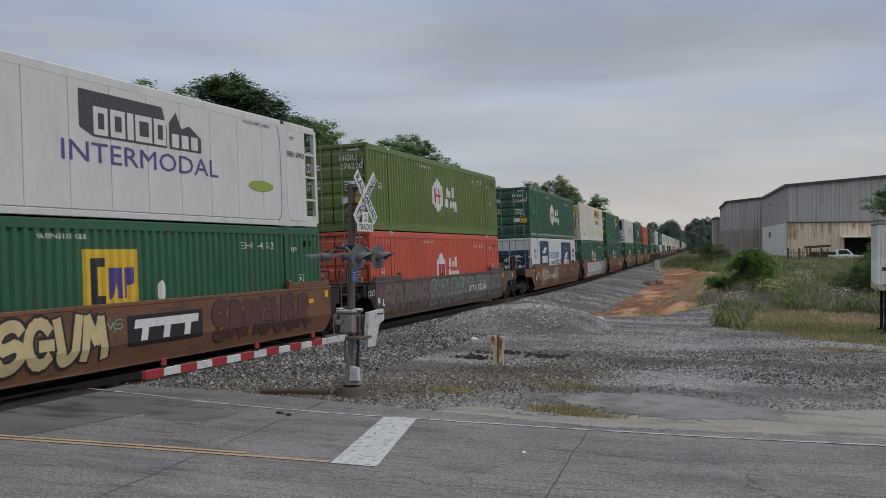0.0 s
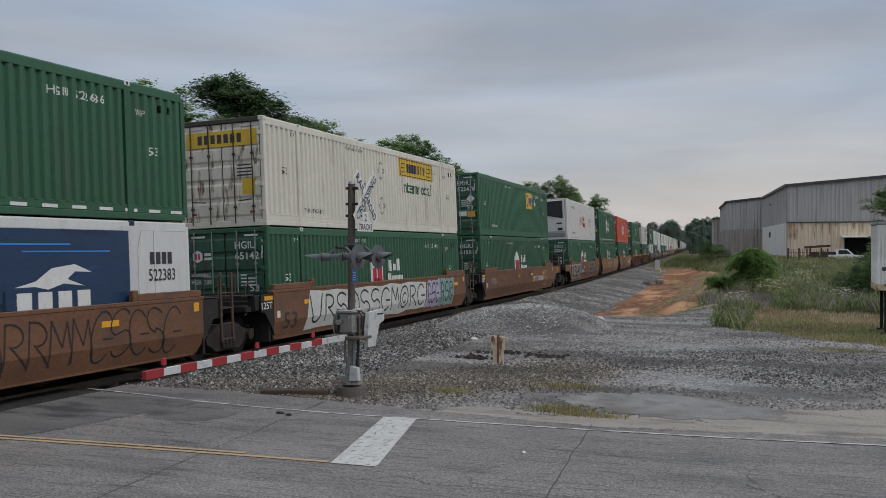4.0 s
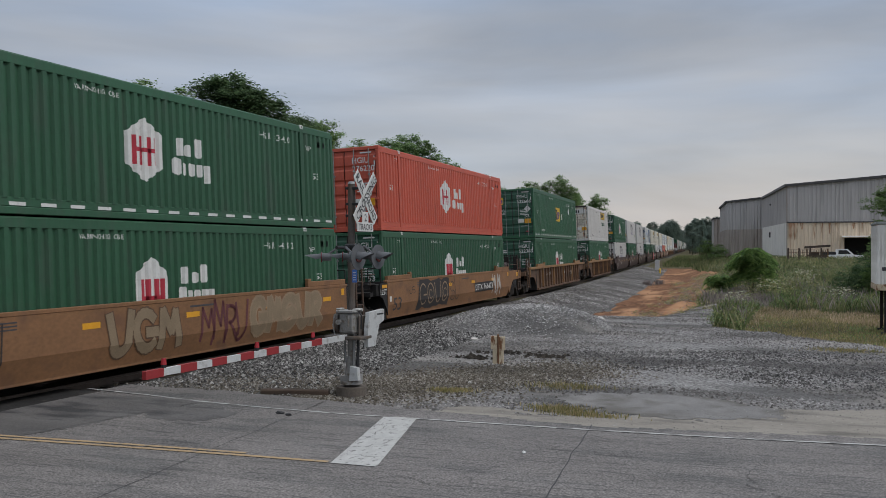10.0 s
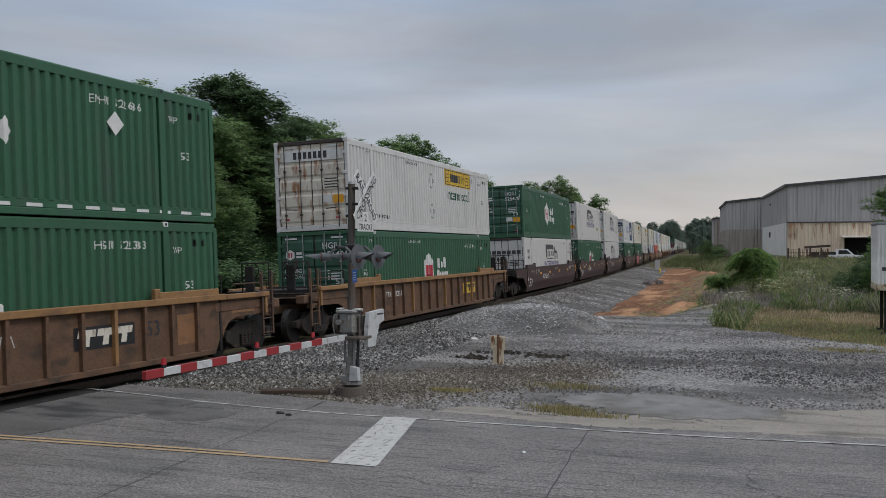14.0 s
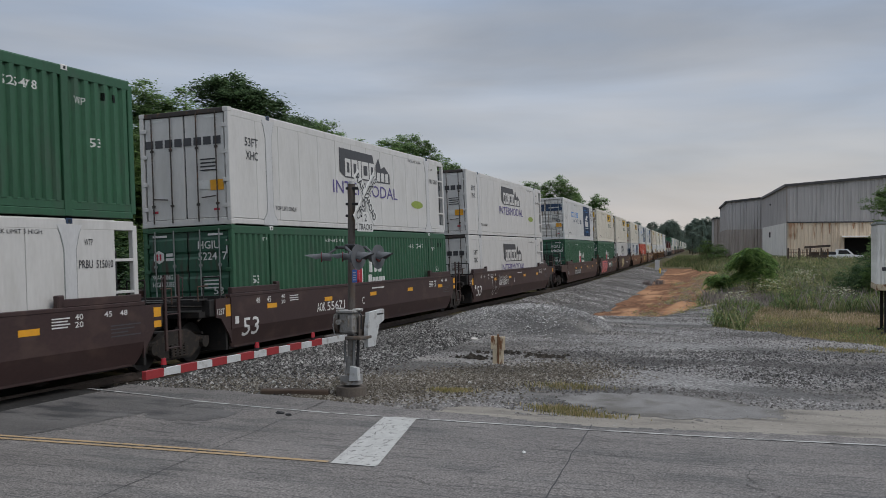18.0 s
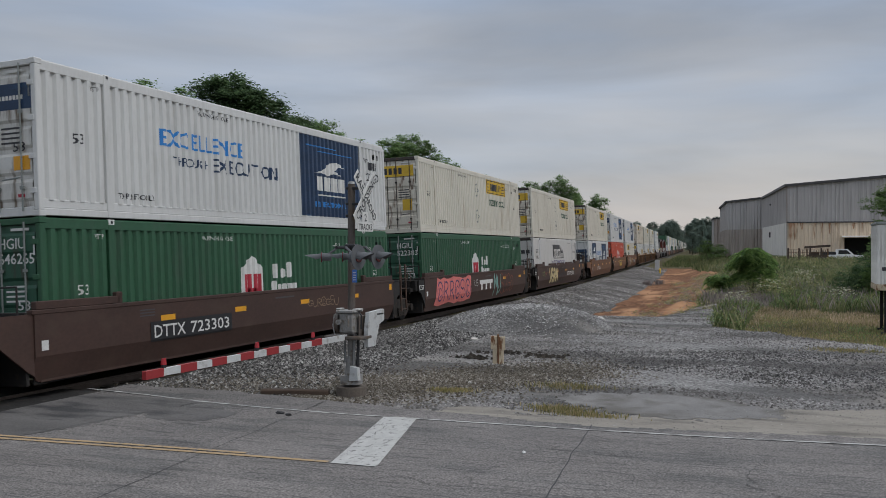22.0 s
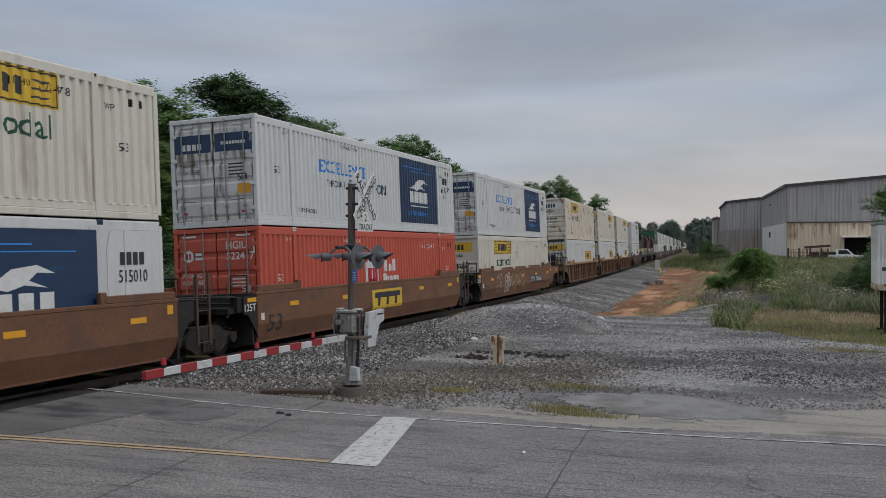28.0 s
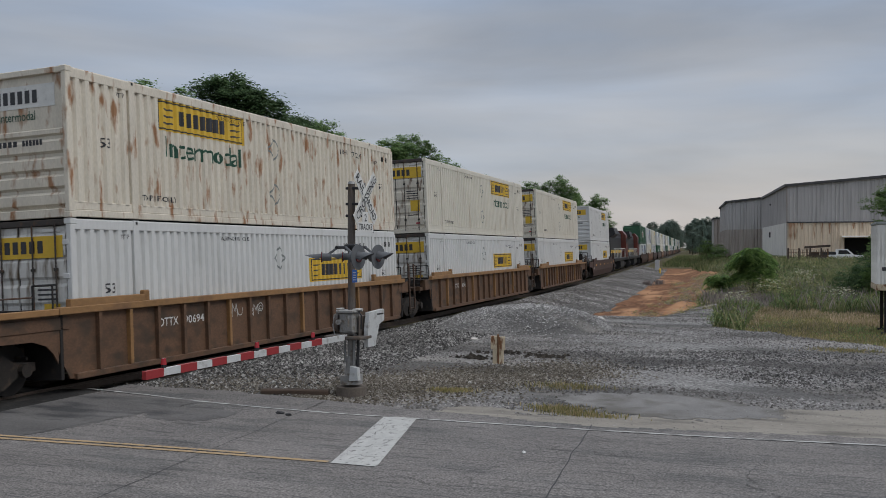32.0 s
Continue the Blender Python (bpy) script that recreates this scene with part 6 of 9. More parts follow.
def graffiti(car, kind, colours, y0, y1, seed, x=SILL + 0.006):
    rng = random.Random(seed)
    z0, z1 = (0.38, 1.42) if kind != "small" else (0.88, 1.3)
    if kind == "piece":
        top = [(y, z1 + 0.04 - 0.12 * rng.random()) for y in np.linspace(y0 + 0.3, y1, 12)]
        low = [(y, z0 - 0.06 + 0.12 * rng.random()) for y in np.linspace(y1 - 0.1, y0, 12)]
        plate(("piece", seed), [top + low], x, "r", "graffiti_fill", M_GRAF[colours[0]], car, f"{colours[0]} sprayed ground")
        n = max(3, round((y1 - y0) / 0.9))
        w = (y1 - y0 - 0.4) / n
        for i in range(n):
            plate(("piece_line", seed, i), scrawl(rng, y0 + 0.3 + i * w, y0 + 0.2 + (i + 1) * w, z0 + 0.15, z1 - 0.14, 0.06), x + 0.003, "r", "graffiti_stroke", M_GRAF[colours[1]], car, f"{colours[1]} sprayed line")
    elif kind in ("fat", "line"):
        n = max(2, round((y1 - y0) / 0.72))
        w = (y1 - y0) / n
        outer, inner = [], []
        order = rng.sample([1, 2, 3, 4, 5], 5)
        for i in range(n):
            seed_i = rng.randrange(10 ** 6)
            a, b, za, zb = y0 + i * w + 0.12, y0 + (i + 1) * w - 0.02, z0 + 0.16, z1 - 0.14
            outer += scrawl(random.Random(seed_i), a, b, za, zb, 0.33 if kind == "fat" else 0.27, order[i % 5])
            inner += scrawl(random.Random(seed_i), a, b, za, zb, 0.21, order[i % 5])
        plate(("fat_out", seed), outer, x, "r", "graffiti_outline", M_GRAF[colours[1]], car, f"{colours[1]} outline of sprayed letters", 0.00002)
        plate(("fat_in", seed), inner, x + 0.003, "r", "graffiti_fill", M_GRAF[colours[0]], car, f"{colours[0]} sprayed fill", 0.00002)
    else:
        n = max(2, round((y1 - y0) / (0.55 if kind != "small" else 0.26)))
        w = (y1 - y0) / n
        polys = []
        for i in range(n):
            polys += scrawl(rng, y0 + i * w, y0 + (i + 1.1) * w, z0 + 0.15 * rng.random(), z1 - 0.2 * rng.random(), {"thin": 0.035, "small": 0.022}.get(kind, 0.085))
        plate(("scrawl", seed), polys, x, "r", "graffiti_stroke", M_GRAF[colours[0]], car, f"{colours[0]} sprayed scrawl")


def ladder(car, x, y, material, z0=0.42, z1=2.05):
    """Two flat stiles with rungs and a bent grab iron beside each."""
    lad = part("ladder", shared(("ladder", x, y), lambda: G().box(x - 0.03, x + 0.02, y - 0.27, y - 0.2, z0, z1, 0.006).box(x - 0.03, x + 0.02, y + 0.2, y + 0.27, z0, z1, 0.006)), material, car, "rusty ladder stiles")
    for k in range(4):
        part("rung", shared(("rung", x, y), lambda: G().path([(x, y - 0.22, 0), (x, y + 0.22, 0)], 0.017)), material, lad, at=Matrix.Translation((0, 0, z0 + 0.06 + 0.36 * k)))
    for sg in (1, -1):
        part("grab_iron", shared(("grab_iron", x, y, sg), lambda: G().path([(x, y + sg * 0.25, z1 - 0.05), (x + 0.02, y + sg * 0.36, z1 - 0.08), (x + 0.02, y + sg * 0.36, z1 - 0.5), (x, y + sg * 0.25, z1 - 0.53)], 0.014)), material, lad)


def well_car(kind, paint, label, near_free, far_free, number="", number_at=10.25, detail=True, class_mark="C"):
    """One well of a rail car. near_free, far_free: its ends carry couplers, not a shared bogie."""
    car = thing("well_car", label, "rail car", "cars of the train")
    trim = M_CHORD if kind == "ribbed" else paint
    for sg in (1, -1):
        if kind == "ribbed":
            part("side_plate", shared(("ribbed_sill", sg), lambda: ribbed_sill(sg)), paint, car)
            part("top_chord", shared(("top_chord", sg), lambda: G().box(*sorted((sg * (SILL - 0.16), sg * (SILL + 0.02))), -0.4, CL + 0.4, 1.4, 1.54, 0.012)), trim, car, "tan flange along the top")
            part("bottom_chord", shared(("bottom_chord", sg), lambda: G().box(*sorted((sg * (SILL - 0.14), sg * (SILL - 0.02))), 0.05, CL - 0.05, 0.17, 0.29, 0.012)), paint, car)
            if sg < 0:
                def far_ribs():
                    g = G()
                    for i in range(17):
                        yy = 0.72 + i * (CL - 1.44) / 16
                        g.box(-SILL + 0.01, -SILL + 0.11, yy - 0.045, yy + 0.045, 0.28, 1.41)
                    return g
                tagged(part("ribs", shared("far_ribs", far_ribs), paint, car), kind="stuff")
                continue
            for i in range(17):
                yy = 0.72 + i * (CL - 1.44) / 16
                part("rib", shared(("rib", sg), lambda: G().prism([(SILL - 0.11, 0.27), (SILL - 0.015, 0.29), (SILL - 0.005, 1.41), (SILL - 0.11, 1.41)], "y", -0.045, 0.045)), trim if i % 4 == 1 else paint, car, at=Matrix.Translation((0, yy, 0)))
        else:
            part("side_sill", shared(("smooth_sill", sg), lambda: smooth_sill(sg)), paint, car)
        for fr in (False, True):
            part("end_ledge", shared(("end_ledge", sg, fr), lambda: end_ledge(sg, fr)), trim, car)
    if kind == "ribbed":
        for sg in (1, -1):
            for q in (0, 1):
                e, d = ((-0.34, -1), (CL + 0.34, 1))[q]
                if (near_free, far_free)[q]:
                    part("end_side_panel", shared(("ribbed_end_side", sg, q), lambda: G().prism([(e, 1.42), (e + d * 1.92, 1.42), (e + d * 1.92, 1.05), (e + d * 1.7, 0.98), (e + d * 0.62, 0.96), (e + d * 0.3, 0.86), (e + d * 0.12, 0.7), (e, 0.5)], "x", *sorted((sg * (SILL - 0.13), sg * (SILL - 0.1))))), paint, car, "side plate arched over the wheels")
                    part("end_flange", shared(("ribbed_end_flange", sg, q), lambda: G().box(*sorted((sg * (SILL - 0.16), sg * (SILL + 0.02))), *sorted((e + d * 0.08, e + d * 2.0)), 1.4, 1.52, 0.012).box(*sorted((sg * (SILL - 0.12), sg * (SILL - 0.01))), *sorted((e + d * 1.84, e + d * 1.94)), 0.98, 1.41, 0.008)), trim, car, "tan flange over the end plate")
                    part("end_sill", shared(("ribbed_end_sill", sg, q), lambda: G().box(*sorted((sg * 1.1, sg * 1.36)), *sorted((e + d * 1.95, e + d * 2.75)), 1.08, 1.3, 0.012).box(*sorted((sg * 1.2, sg * 1.38)), *sorted((e + d * 1.96, e + d * 2.3)), 0.92, 1.07, 0.01)), paint, car, "brown end sill")
    if kind != "ribbed":
        for sg in (1, -1):
            for q in (0, 1):
                e, d = ((-0.15, -1), (CL + 0.15, 1))[q]
                if (near_free, far_free)[q]:
                    part("end_side_panel", shared(("end_side", sg, q), lambda: G().prism([(e, 1.46), (e + d * 2.55, 1.46), (e + d * 2.6, 1.38), (e + d * 2.6, 1.04), (e + d * 0.86, 0.98), (e + d * 0.14, 0.44), (e, 0.36)], "x", *sorted((sg * (SILL - 0.07), sg * (SILL - 0.03))))), paint, car, "side of the end frame over the wheels")
                    continue
                part("end_gusset", shared(("gusset", sg, q), lambda: G().prism([(e, 1.44), (e + d * 0.62, 1.44), (e + d * 0.62, 1.0), (e + d * 0.42, 0.97), (e + d * 0.08, 0.55), (e + d * 0.01, 0.4), (e, 0.36)], "x", *sorted((sg * (SILL - 0.06), sg * (SILL - 0.02))))), M_UNDER if paint is not M_MAROON else paint, car, "end gusset over the wheel")
    for sg in (1, -1):
        for q in (0, 1):
            a, b = ((-0.04, 1.35), (CL - 1.35, CL + 0.04))[q]
            part("inner_skirt", shared(("inner_skirt", sg, q), lambda: G().box(*sorted((sg * 1.31, sg * 1.335)), a, b, 0.2, 1.45)), M_UNDER, car)
    part("well_floor", shared("well_floor", lambda: G().box(-1.36, 1.36, 0.6, CL - 0.6, 0.23, 0.3)), M_UNDER, car)
    for near in (True, False):
        free = near_free if near else far_free
        d = -1 if near else 1
        e = 0.0 if near else CL
        reach = 3.45 if free else 1.7

        def deck():
            g = G().box(-1.3, 1.3, *sorted((e + d * 0.28, e + d * 1.2)), 1.02, 1.16, 0.01)
            g.box(-0.35, 0.35, *sorted((e + d * 0.2, e + d * reach)), 0.78, 1.02, 0.02)
            for sg in (1, -1):
                a, b = sorted((e + d * 0.05, e + d * (0.95 if not free else 2.75)))
                g.box(*sorted((sg * 1.2, sg * 1.42)), a, b, 1.04 if not free else 1.12, 1.42 if not free else 1.36, 0.012)
            return g
        part("end_platform", shared(("deck", near, free), deck), M_UNDER if kind != "ribbed" else M_RIBBED, car, "grimy end platform over the bogie")
        part("bulkhead", shared(("bulkhead", near), lambda: G().box(-1.42, 1.42, *sorted((e + d * 0.22, e + d * 0.3)), 0.2, 1.5, 0.01)), M_UNDER, car)
        if detail and not near:
            ladder(car, 1.47, e + d * (1.15 if not free else 2.3), M_LADDER if paint not in (M_MAROON,) else M_MAROON)
        if detail:
            part("handrail", shared(("handrail", near, free), lambda: G().path([(1.36, e + d * 0.4, 1.45), (1.36, e + d * 0.4, 1.95), (0.9, e + d * 0.4, 1.95), (0.9, e + d * 0.4, 1.4)], 0.02)), M_UNDER, car)
            part("side_rail", shared(("side_rail", near, free), lambda: G().path([(1.35, e + d * (1.3 if not free else 2.5), 1.4), (1.35, e + d * (1.3 if not free else 2.5), 1.75), (1.35, e + d * 0.9, 1.75)], 0.018)), M_LADDER, car)
            part("cross_piping", shared(("piping", near, free), lambda: G().path([(-1.2, e + d * 0.6, 1.3), (1.2, e + d * 0.6, 1.25), (1.25, e + d * 1.2, 0.95)], 0.03).path([(-1.1, e + d * 0.8, 0.7), (1.1, e + d * 0.8, 0.66)], 0.035).box(0.2, 0.75, *sorted((e + d * 0.45, e + d * 0.85)), 0.5, 0.85, 0.03).box(-0.9, -0.35, *sorted((e + d * 0.45, e + d * 0.95)), 0.45, 0.9, 0.05)), M_TRUCK, car, "brake pipes and reservoirs")
            part("walkway", shared(("walkway", near, free), lambda: G().box(-1.35, 1.35, *sorted((e + d * 0.9, e + d * (1.5 if not free else 2.7))), 1.42, 1.46, 0.005)), M_UNDER, car, "grating walkway")
        if detail and near and free and kind == "ribbed":
            ladder(car, 1.42, e + d * 2.55, M_RIBBED)
        if detail and free and not near and kind != "ribbed":
            tank = part("air_reservoir", G().tube((0.8, e + 1.05, 1.68), (0.8, e + 2.25, 1.68), 0.2, 20).tube((0.8, e + 0.98, 1.68), (0.8, e + 2.32, 1.68), 0.15, 20), M_TANK, car, "dark red-brown air reservoir")
            part("strap", G().tube((0.8, e + 1.35, 1.68), (0.8, e + 1.41, 1.68), 0.208, 20).tube((0.8, e + 1.9, 1.68), (0.8, e + 1.96, 1.68), 0.208, 20), M_UNDER, tank)
        if free:
            bogie(car, e + d * 1.85, not detail)
            part("coupler", shared(("coupler", near), lambda: G().box(-0.14, 0.14, *sorted((e + d * 3.3, e + d * 3.82)), 0.72, 0.98, 0.03).box(-0.22, 0.22, *sorted((e + d * 3.55, e + d * 3.8)), 0.68, 1.02, 0.03)), M_UNDER, car)
            if detail:
                part("brake_stand", shared(("brake_stand", near), lambda: G().box(0.62, 0.88, *sorted((e + d * 2.62, e + d * 2.72)), 1.45, 2.18, 0.02).path([(1.3, e + d * 2.7, 1.4), (1.3, e + d * 2.7, 2.25), (0.5, e + d * 2.7, 2.25), (0.5, e + d * 2.7, 1.4)], 0.022).path([(1.3, e + d * 2.7, 1.85), (0.5, e + d * 2.7, 1.85)], 0.018)), M_UNDER, car, "hand brake stand with rails")
                part("brake_wheel", shared(("brake_wheel", near), lambda: G().path([(0.75 + 0.21 * math.cos(q * math.pi / 6), e + d * 2.78, 2.05 + 0.21 * math.sin(q * math.pi / 6)) for q in range(13)], 0.016).path([(0.54, e + d * 2.78, 2.05), (0.96, e + d * 2.78, 2.05)], 0.012).path([(0.75, e + d * 2.78, 1.84), (0.75, e + d * 2.78, 2.26)], 0.012)), M_UNDER, car)
                part("stirrup", shared(("stirrup", near), lambda: G().path([(1.42, e + d * 2.5, 1.0), (1.42, e + d * 2.5, 0.4), (1.42, e + d * 2.1, 0.4), (1.42, e + d * 2.1, 1.0)], 0.018)), M_UNDER, car)
        elif near:
            bogie(car, -1.775, not detail)
    # marks on the side
    x = SILL + 0.004 if kind != "ribbed" else SILL - 0.096
    if detail:
        for a in ((1.55, 4.85, 8.15, 11.48, 14.75) if near_free == far_free or number == "732665" else (3.45, 6.35, 9.67, 12.95)) if kind != "ribbed" else ():
            plate(("amber", kind, a), [rect(a, a + 0.5, 1.08, 1.2)], x, "r", "reflector", M_AMBER, car, "amber reflective strip")
        if kind != "ribbed":
            if paint is not M_MAROON:
                plate("end_amber", [rect(CL - 0.2, CL, 1.2, 1.4)], x, "r", "reflector", M_AMBER, car)
            plate("pale_placard", [rect(0.0, 0.17, 0.8, 0.98)], x, "r", "placard", M_MKWHITE, car)
            if paint is not M_DKBROWN:
                lettering("53", "size_mark", 0.36, 1.12, 0.47, 0.92, x, "r", M_MKBLACK if paint in (M_BROWN, M_TAN) else M_MKWHITE, car)
            if not near_free:
                lettering("125T", "load_mark", -0.74, -0.2 if paint is not M_MAROON else -0.42, 1.06, 1.24 if paint is not M_MAROON else 1.2, SILL - 0.015, "r", M_MKWHITE, car)
            if paint is M_MAROON:
                for i, q in enumerate([] if near_free else [rect(-0.37, -0.16, 1.0, 1.28)]):
                    plate(("load_amber", i), [q], SILL - 0.015, "r", "reflector", M_AMBER, car)
                for i, q in enumerate([] if far_free else [rect(CL + 0.5, CL + 0.74, 1.18, 1.38), rect(CL + 0.5, CL + 0.74, 0.96, 1.1)]):
                    plate(("end_pair", i), [q], SILL - 0.015, "r", "reflector", M_AMBER, car)
                for words, a, z in (("40", 14.33, 1.28), ("20", 14.33, 1.14), ("45", 15.13, 1.28), ("48", 15.58, 1.28)):
                    lettering(words, "size_mark", a, a + 0.22, z, z + 0.11, x, "r", M_MKWHITE, car)
                for i in range(4):
                    plate(("far_note", i), [rect(13.74, 14.2 - 0.06 * (i % 2), 1.32 - 0.055 * i, 1.345 - 0.055 * i)], x, "r", "note_mark", M_MKWHITE, car)
                    plate(("far_text", i), [rect(15.3, 16.2 - 0.2 * (i % 3), 1.08 - 0.07 * i, 1.105 - 0.07 * i)], x, "r", "note_mark", M_GREYPRINT, car)
            if paint in (M_BROWN, M_TAN):
                plate("load_strip", [rect(-0.75, -0.25, 0.88, 1.0) if near_free else rect(-0.6, -0.17, 1.28, 1.39)], SILL - 0.015, "r", "reflector", M_AMBER, car)
            if far_free:
                plate("far_end_strip", [rect(CL + 1.75, CL + 2.15, 1.14, 1.36)], SILL - 0.024, "r", "reflector", M_AMBER, car)
            for i, q in enumerate([rect(2.75, 3.25, 1.33 - 0.06 * j, 1.355 - 0.06 * j) for j in range(3)] + [rect(8.3, 9.3, 1.3, 1.34)]):
                plate(("note", i), [q], x, "r", "note_mark", M_MKWHITE if paint is M_MAROON else M_GREYPRINT, car)
        if number:
            if kind == "ribbed":
                lettering(number, "serial_number", 3.56, 4.32, 0.95, 1.13, x, "r", M_MKWHITE, car)
                lettering("DTTX", "serial_mark", 2.66, 3.34, 0.95, 1.13, x, "r", M_MKWHITE, car)
            elif paint is M_MAROON:
                lettering("AOK", "serial_mark", 4.35, 4.88, 0.8, 1.06, x, "r", M_MKWHITE, car)
                lettering(number, "serial_number", 5.0, 6.2, 0.8, 1.06, x, "r", M_MKWHITE, car)
                lettering(class_mark, "class_mark", 7.5, 7.68, 0.84, 1.08, x, "r", M_MKWHITE, car)
                lettering("48", "size_mark", 1.0, 1.2, 1.24, 1.38, x, "r", M_MKWHITE, car)
                lettering("45", "size_mark", 1.55, 1.75, 1.24, 1.38, x, "r", M_MKWHITE, car)
                lettering("40", "size_mark", 2.3, 2.5, 1.3, 1.4, x, "r", M_MKWHITE, car)
                lettering("20", "size_mark", 2.3, 2.5, 1.16, 1.26, x, "r", M_MKWHITE, car)
            else:
                lettering("DTTX", "serial_mark", number_at, number_at + 1.1, 0.74, 1.0, x + 0.0095, "r", M_MKWHITE, car)
                lettering(number, "serial_number", number_at + 1.3, number_at + 2.85, 0.74, 1.0, x + 0.0095, "r", M_MKWHITE, car)
    return car


# ---- the train, from the car nearest at the start to the last one seen ----
P = dict(brown=M_BROWN, tan=M_TAN, maroon=M_MAROON, greybrown=M_GREYBROWN, dark=M_DKBROWN, ribbed=M_RIBBED)
NUMBER_AT = {2: 3.5, 5: 3.55, 13: 3.2, 16: 3.75}
BODY = dict(brown="rust-brown smooth-sided", tan="tan-brown smooth-sided", maroon="dark maroon smooth-sided", greybrown="grey-brown smooth-sided", dark="dark brown smooth-sided", ribbed="weathered tan ribbed-side")
GREEN_BOX = ("green", "corrugated", "house_print", "door")
SLAB_BOX = ("white", "smooth", "slab_print", "door")
NAVY_BOX = ("kwhite", "corrugated", "navy_print", "door")
SIGN_BOX = ("cream", "corrugated", "sign_print", "door")
# start position, car paint, free ends, upper and lower container, car number, sprayed marks
TRAIN = [
    (8.1, "brown", 0, 0, SLAB_BOX, ("brightgreen", "corrugated", "square_print", "door"), "", [("fat", ("cream", "black"), 0.2, 6.6), ("small", ("mint",), 6.35, 7.1), ("line", ("maroon", "black"), 10.2, 14.9)]),
    (27.9, "greybrown", 0, 1, ("olive", "corrugated", "house_print", "door"), ("orange", "corrugated", "house_print", "door"), "732189", [("fat", ("smoke", "umber"), 0.5, 4.9), ("line", ("smoke", "mint"), 5.2, 13.6), ("thin", ("mint",), 13.8, 15.6)]),
    (51.7, "brown", 1, 0, GREEN_BOX, ("kwhite", "smooth", "navy_print", "door"), "727642", [("line", ("ghost", "white"), 1.75, 3.45), ("small", ("white",), 0.3, 1.5), ("line", ("ghost", "lilac"), 5.8, 7.4), ("thin", ("black",), 8.8, 15.4)]),
    (71.3, "brown", 0, 0, SIGN_BOX, GREEN_BOX, "", [("piece", ("white", "black"), 1.6, 11.4), ("piece", ("lilac", "black"), 11.3, 13.0), ("piece", ("teal", "black"), 12.8, 14.75)]),
    (90.9, "brown", 0, 1, ("brightgreen", "corrugated", "square_print", "door"), GREEN_BOX, "727842", [("line", ("body", "black"), 1.95, 6.7), ("small", ("white",), 0.9, 1.9), ("thin", ("umber",), 7.4, 10.0), ("thin", ("cream",), 13.2, 14.4)]),
    (114.7, "brown", 1, 0, ("white", "smooth", "house_print", "chiller"), GREEN_BOX, "766473", [("fat", ("black", "white"), 0.0, 4.7), ("thin", ("black",), 6.7, 7.5), ("fat", ("black", "grey"), 9.7, 13.3)]),
    (134.35, "tan", 0, 0, GREEN_BOX, GREEN_BOX, "", [("line", ("buff", "umber"), 5.5, 7.9), ("thick", ("plum",), 8.7, 10.65), ("fat", ("buff", "ghost"), 10.8, 14.6), ("thin", ("black",), 2.5, 2.9)]),
    (154.05, "tan", 0, 1, ("orange", "corrugated", "house_print", "door"), GREEN_BOX, "766473", [("piece", ("black", "ghost"), 2.7, 6.5), ("thin", ("black",), 6.6, 7.85), ("small", ("black",), 1.9, 2.5), ("thick", ("white",), 13.1, 14.5)]),
    (177.57, "ribbed", 1, 1, ("brightgreen", "corrugated", "square_print", "door"), GREEN_BOX, "58574", [("small", ("white",), 9.5, 10.1)]),
    (201.25, "ribbed", 1, 1, ("white", "corrugated", "sign_print", "door"), GREEN_BOX, "58211", []),
    (224.8, "maroon", 1, 0, GREEN_BOX, SLAB_BOX, "55671", []),
    (244.5, "maroon", 0, 0, SLAB_BOX, GREEN_BOX, "55671", []),
    (264.2, "maroon", 0, 1, SLAB_BOX, SLAB_BOX, "55671", [("thin", ("white",), 3.0, 4.3), ("thick", ("wine",), 3.3, 4.3), ("small", ("white",), 4.4, 6.2)]),
    (288.3, "dark", 1, 0, NAVY_BOX, GREEN_BOX, "723303", [("small", ("ghost",), 10.1, 12.0)]),
    (307.9, "dark", 0, 0, SIGN_BOX, GREEN_BOX, "", [("piece", ("pink", "navy"), 1.0, 5.95), ("small", ("white",), 6.4, 7.0), ("thick", ("mint",), 9.75, 11.0), ("thin", ("rust",), 11.0, 13.4)]),
    (327.6, "dark", 0, 1, SIGN_BOX, SLAB_BOX, "723303", [("small", ("olive",), 1.3, 2.2), ("small", ("rust",), 2.2, 3.1), ("fat", ("cream", "black"), 3.6, 6.5), ("thick", ("black",), 7.0, 10.0)]),
    (351.1, "brown", 1, 0, SIGN_BOX, ("kwhite", "smooth", "navy_print", "door"), "732665", []),
    (370.85, "brown", 0, 0, NAVY_BOX, ("orange", "corrugated", "house_print", "door"), "", []),
    (390.6, "brown", 0, 1, NAVY_BOX, ("cream", "corrugated", "sign_print", "louvre"), "732665", [("thin", ("white",), 2.6, 3.7), ("thick", ("white",), 4.2, 5.3), ("thin", ("cream",), 5.2, 9.0)]),
    (414.3, "ribbed", 1, 0, ("rusty", "corrugated", "sign_print", "louvre"), ("kwhite", "corrugated", "sign_print", "door"), "90694", [("small", ("white",), 5.25, 5.96), ("small", ("white",), 6.25, 6.93)]),
    (434.1, "ribbed", 0, 0, SIGN_BOX, ("kwhite", "corrugated", "sign_print", "door"), "90694", []),
    (454.1, "ribbed", 0, 1, SIGN_BOX, ("kwhite", "corrugated", "sign_print", "door"), "", []),
    (477.8, "dark", 1, 1, ("kwhite", "corrugated", "sign_print", "louvre"), ("kwhite", "corrugated", "sign_print", "louvre"), "", []),
]
SIGN_AT = {8: 7.47, 19: 2.86}
SIGN_LOW = {18: 2.9}
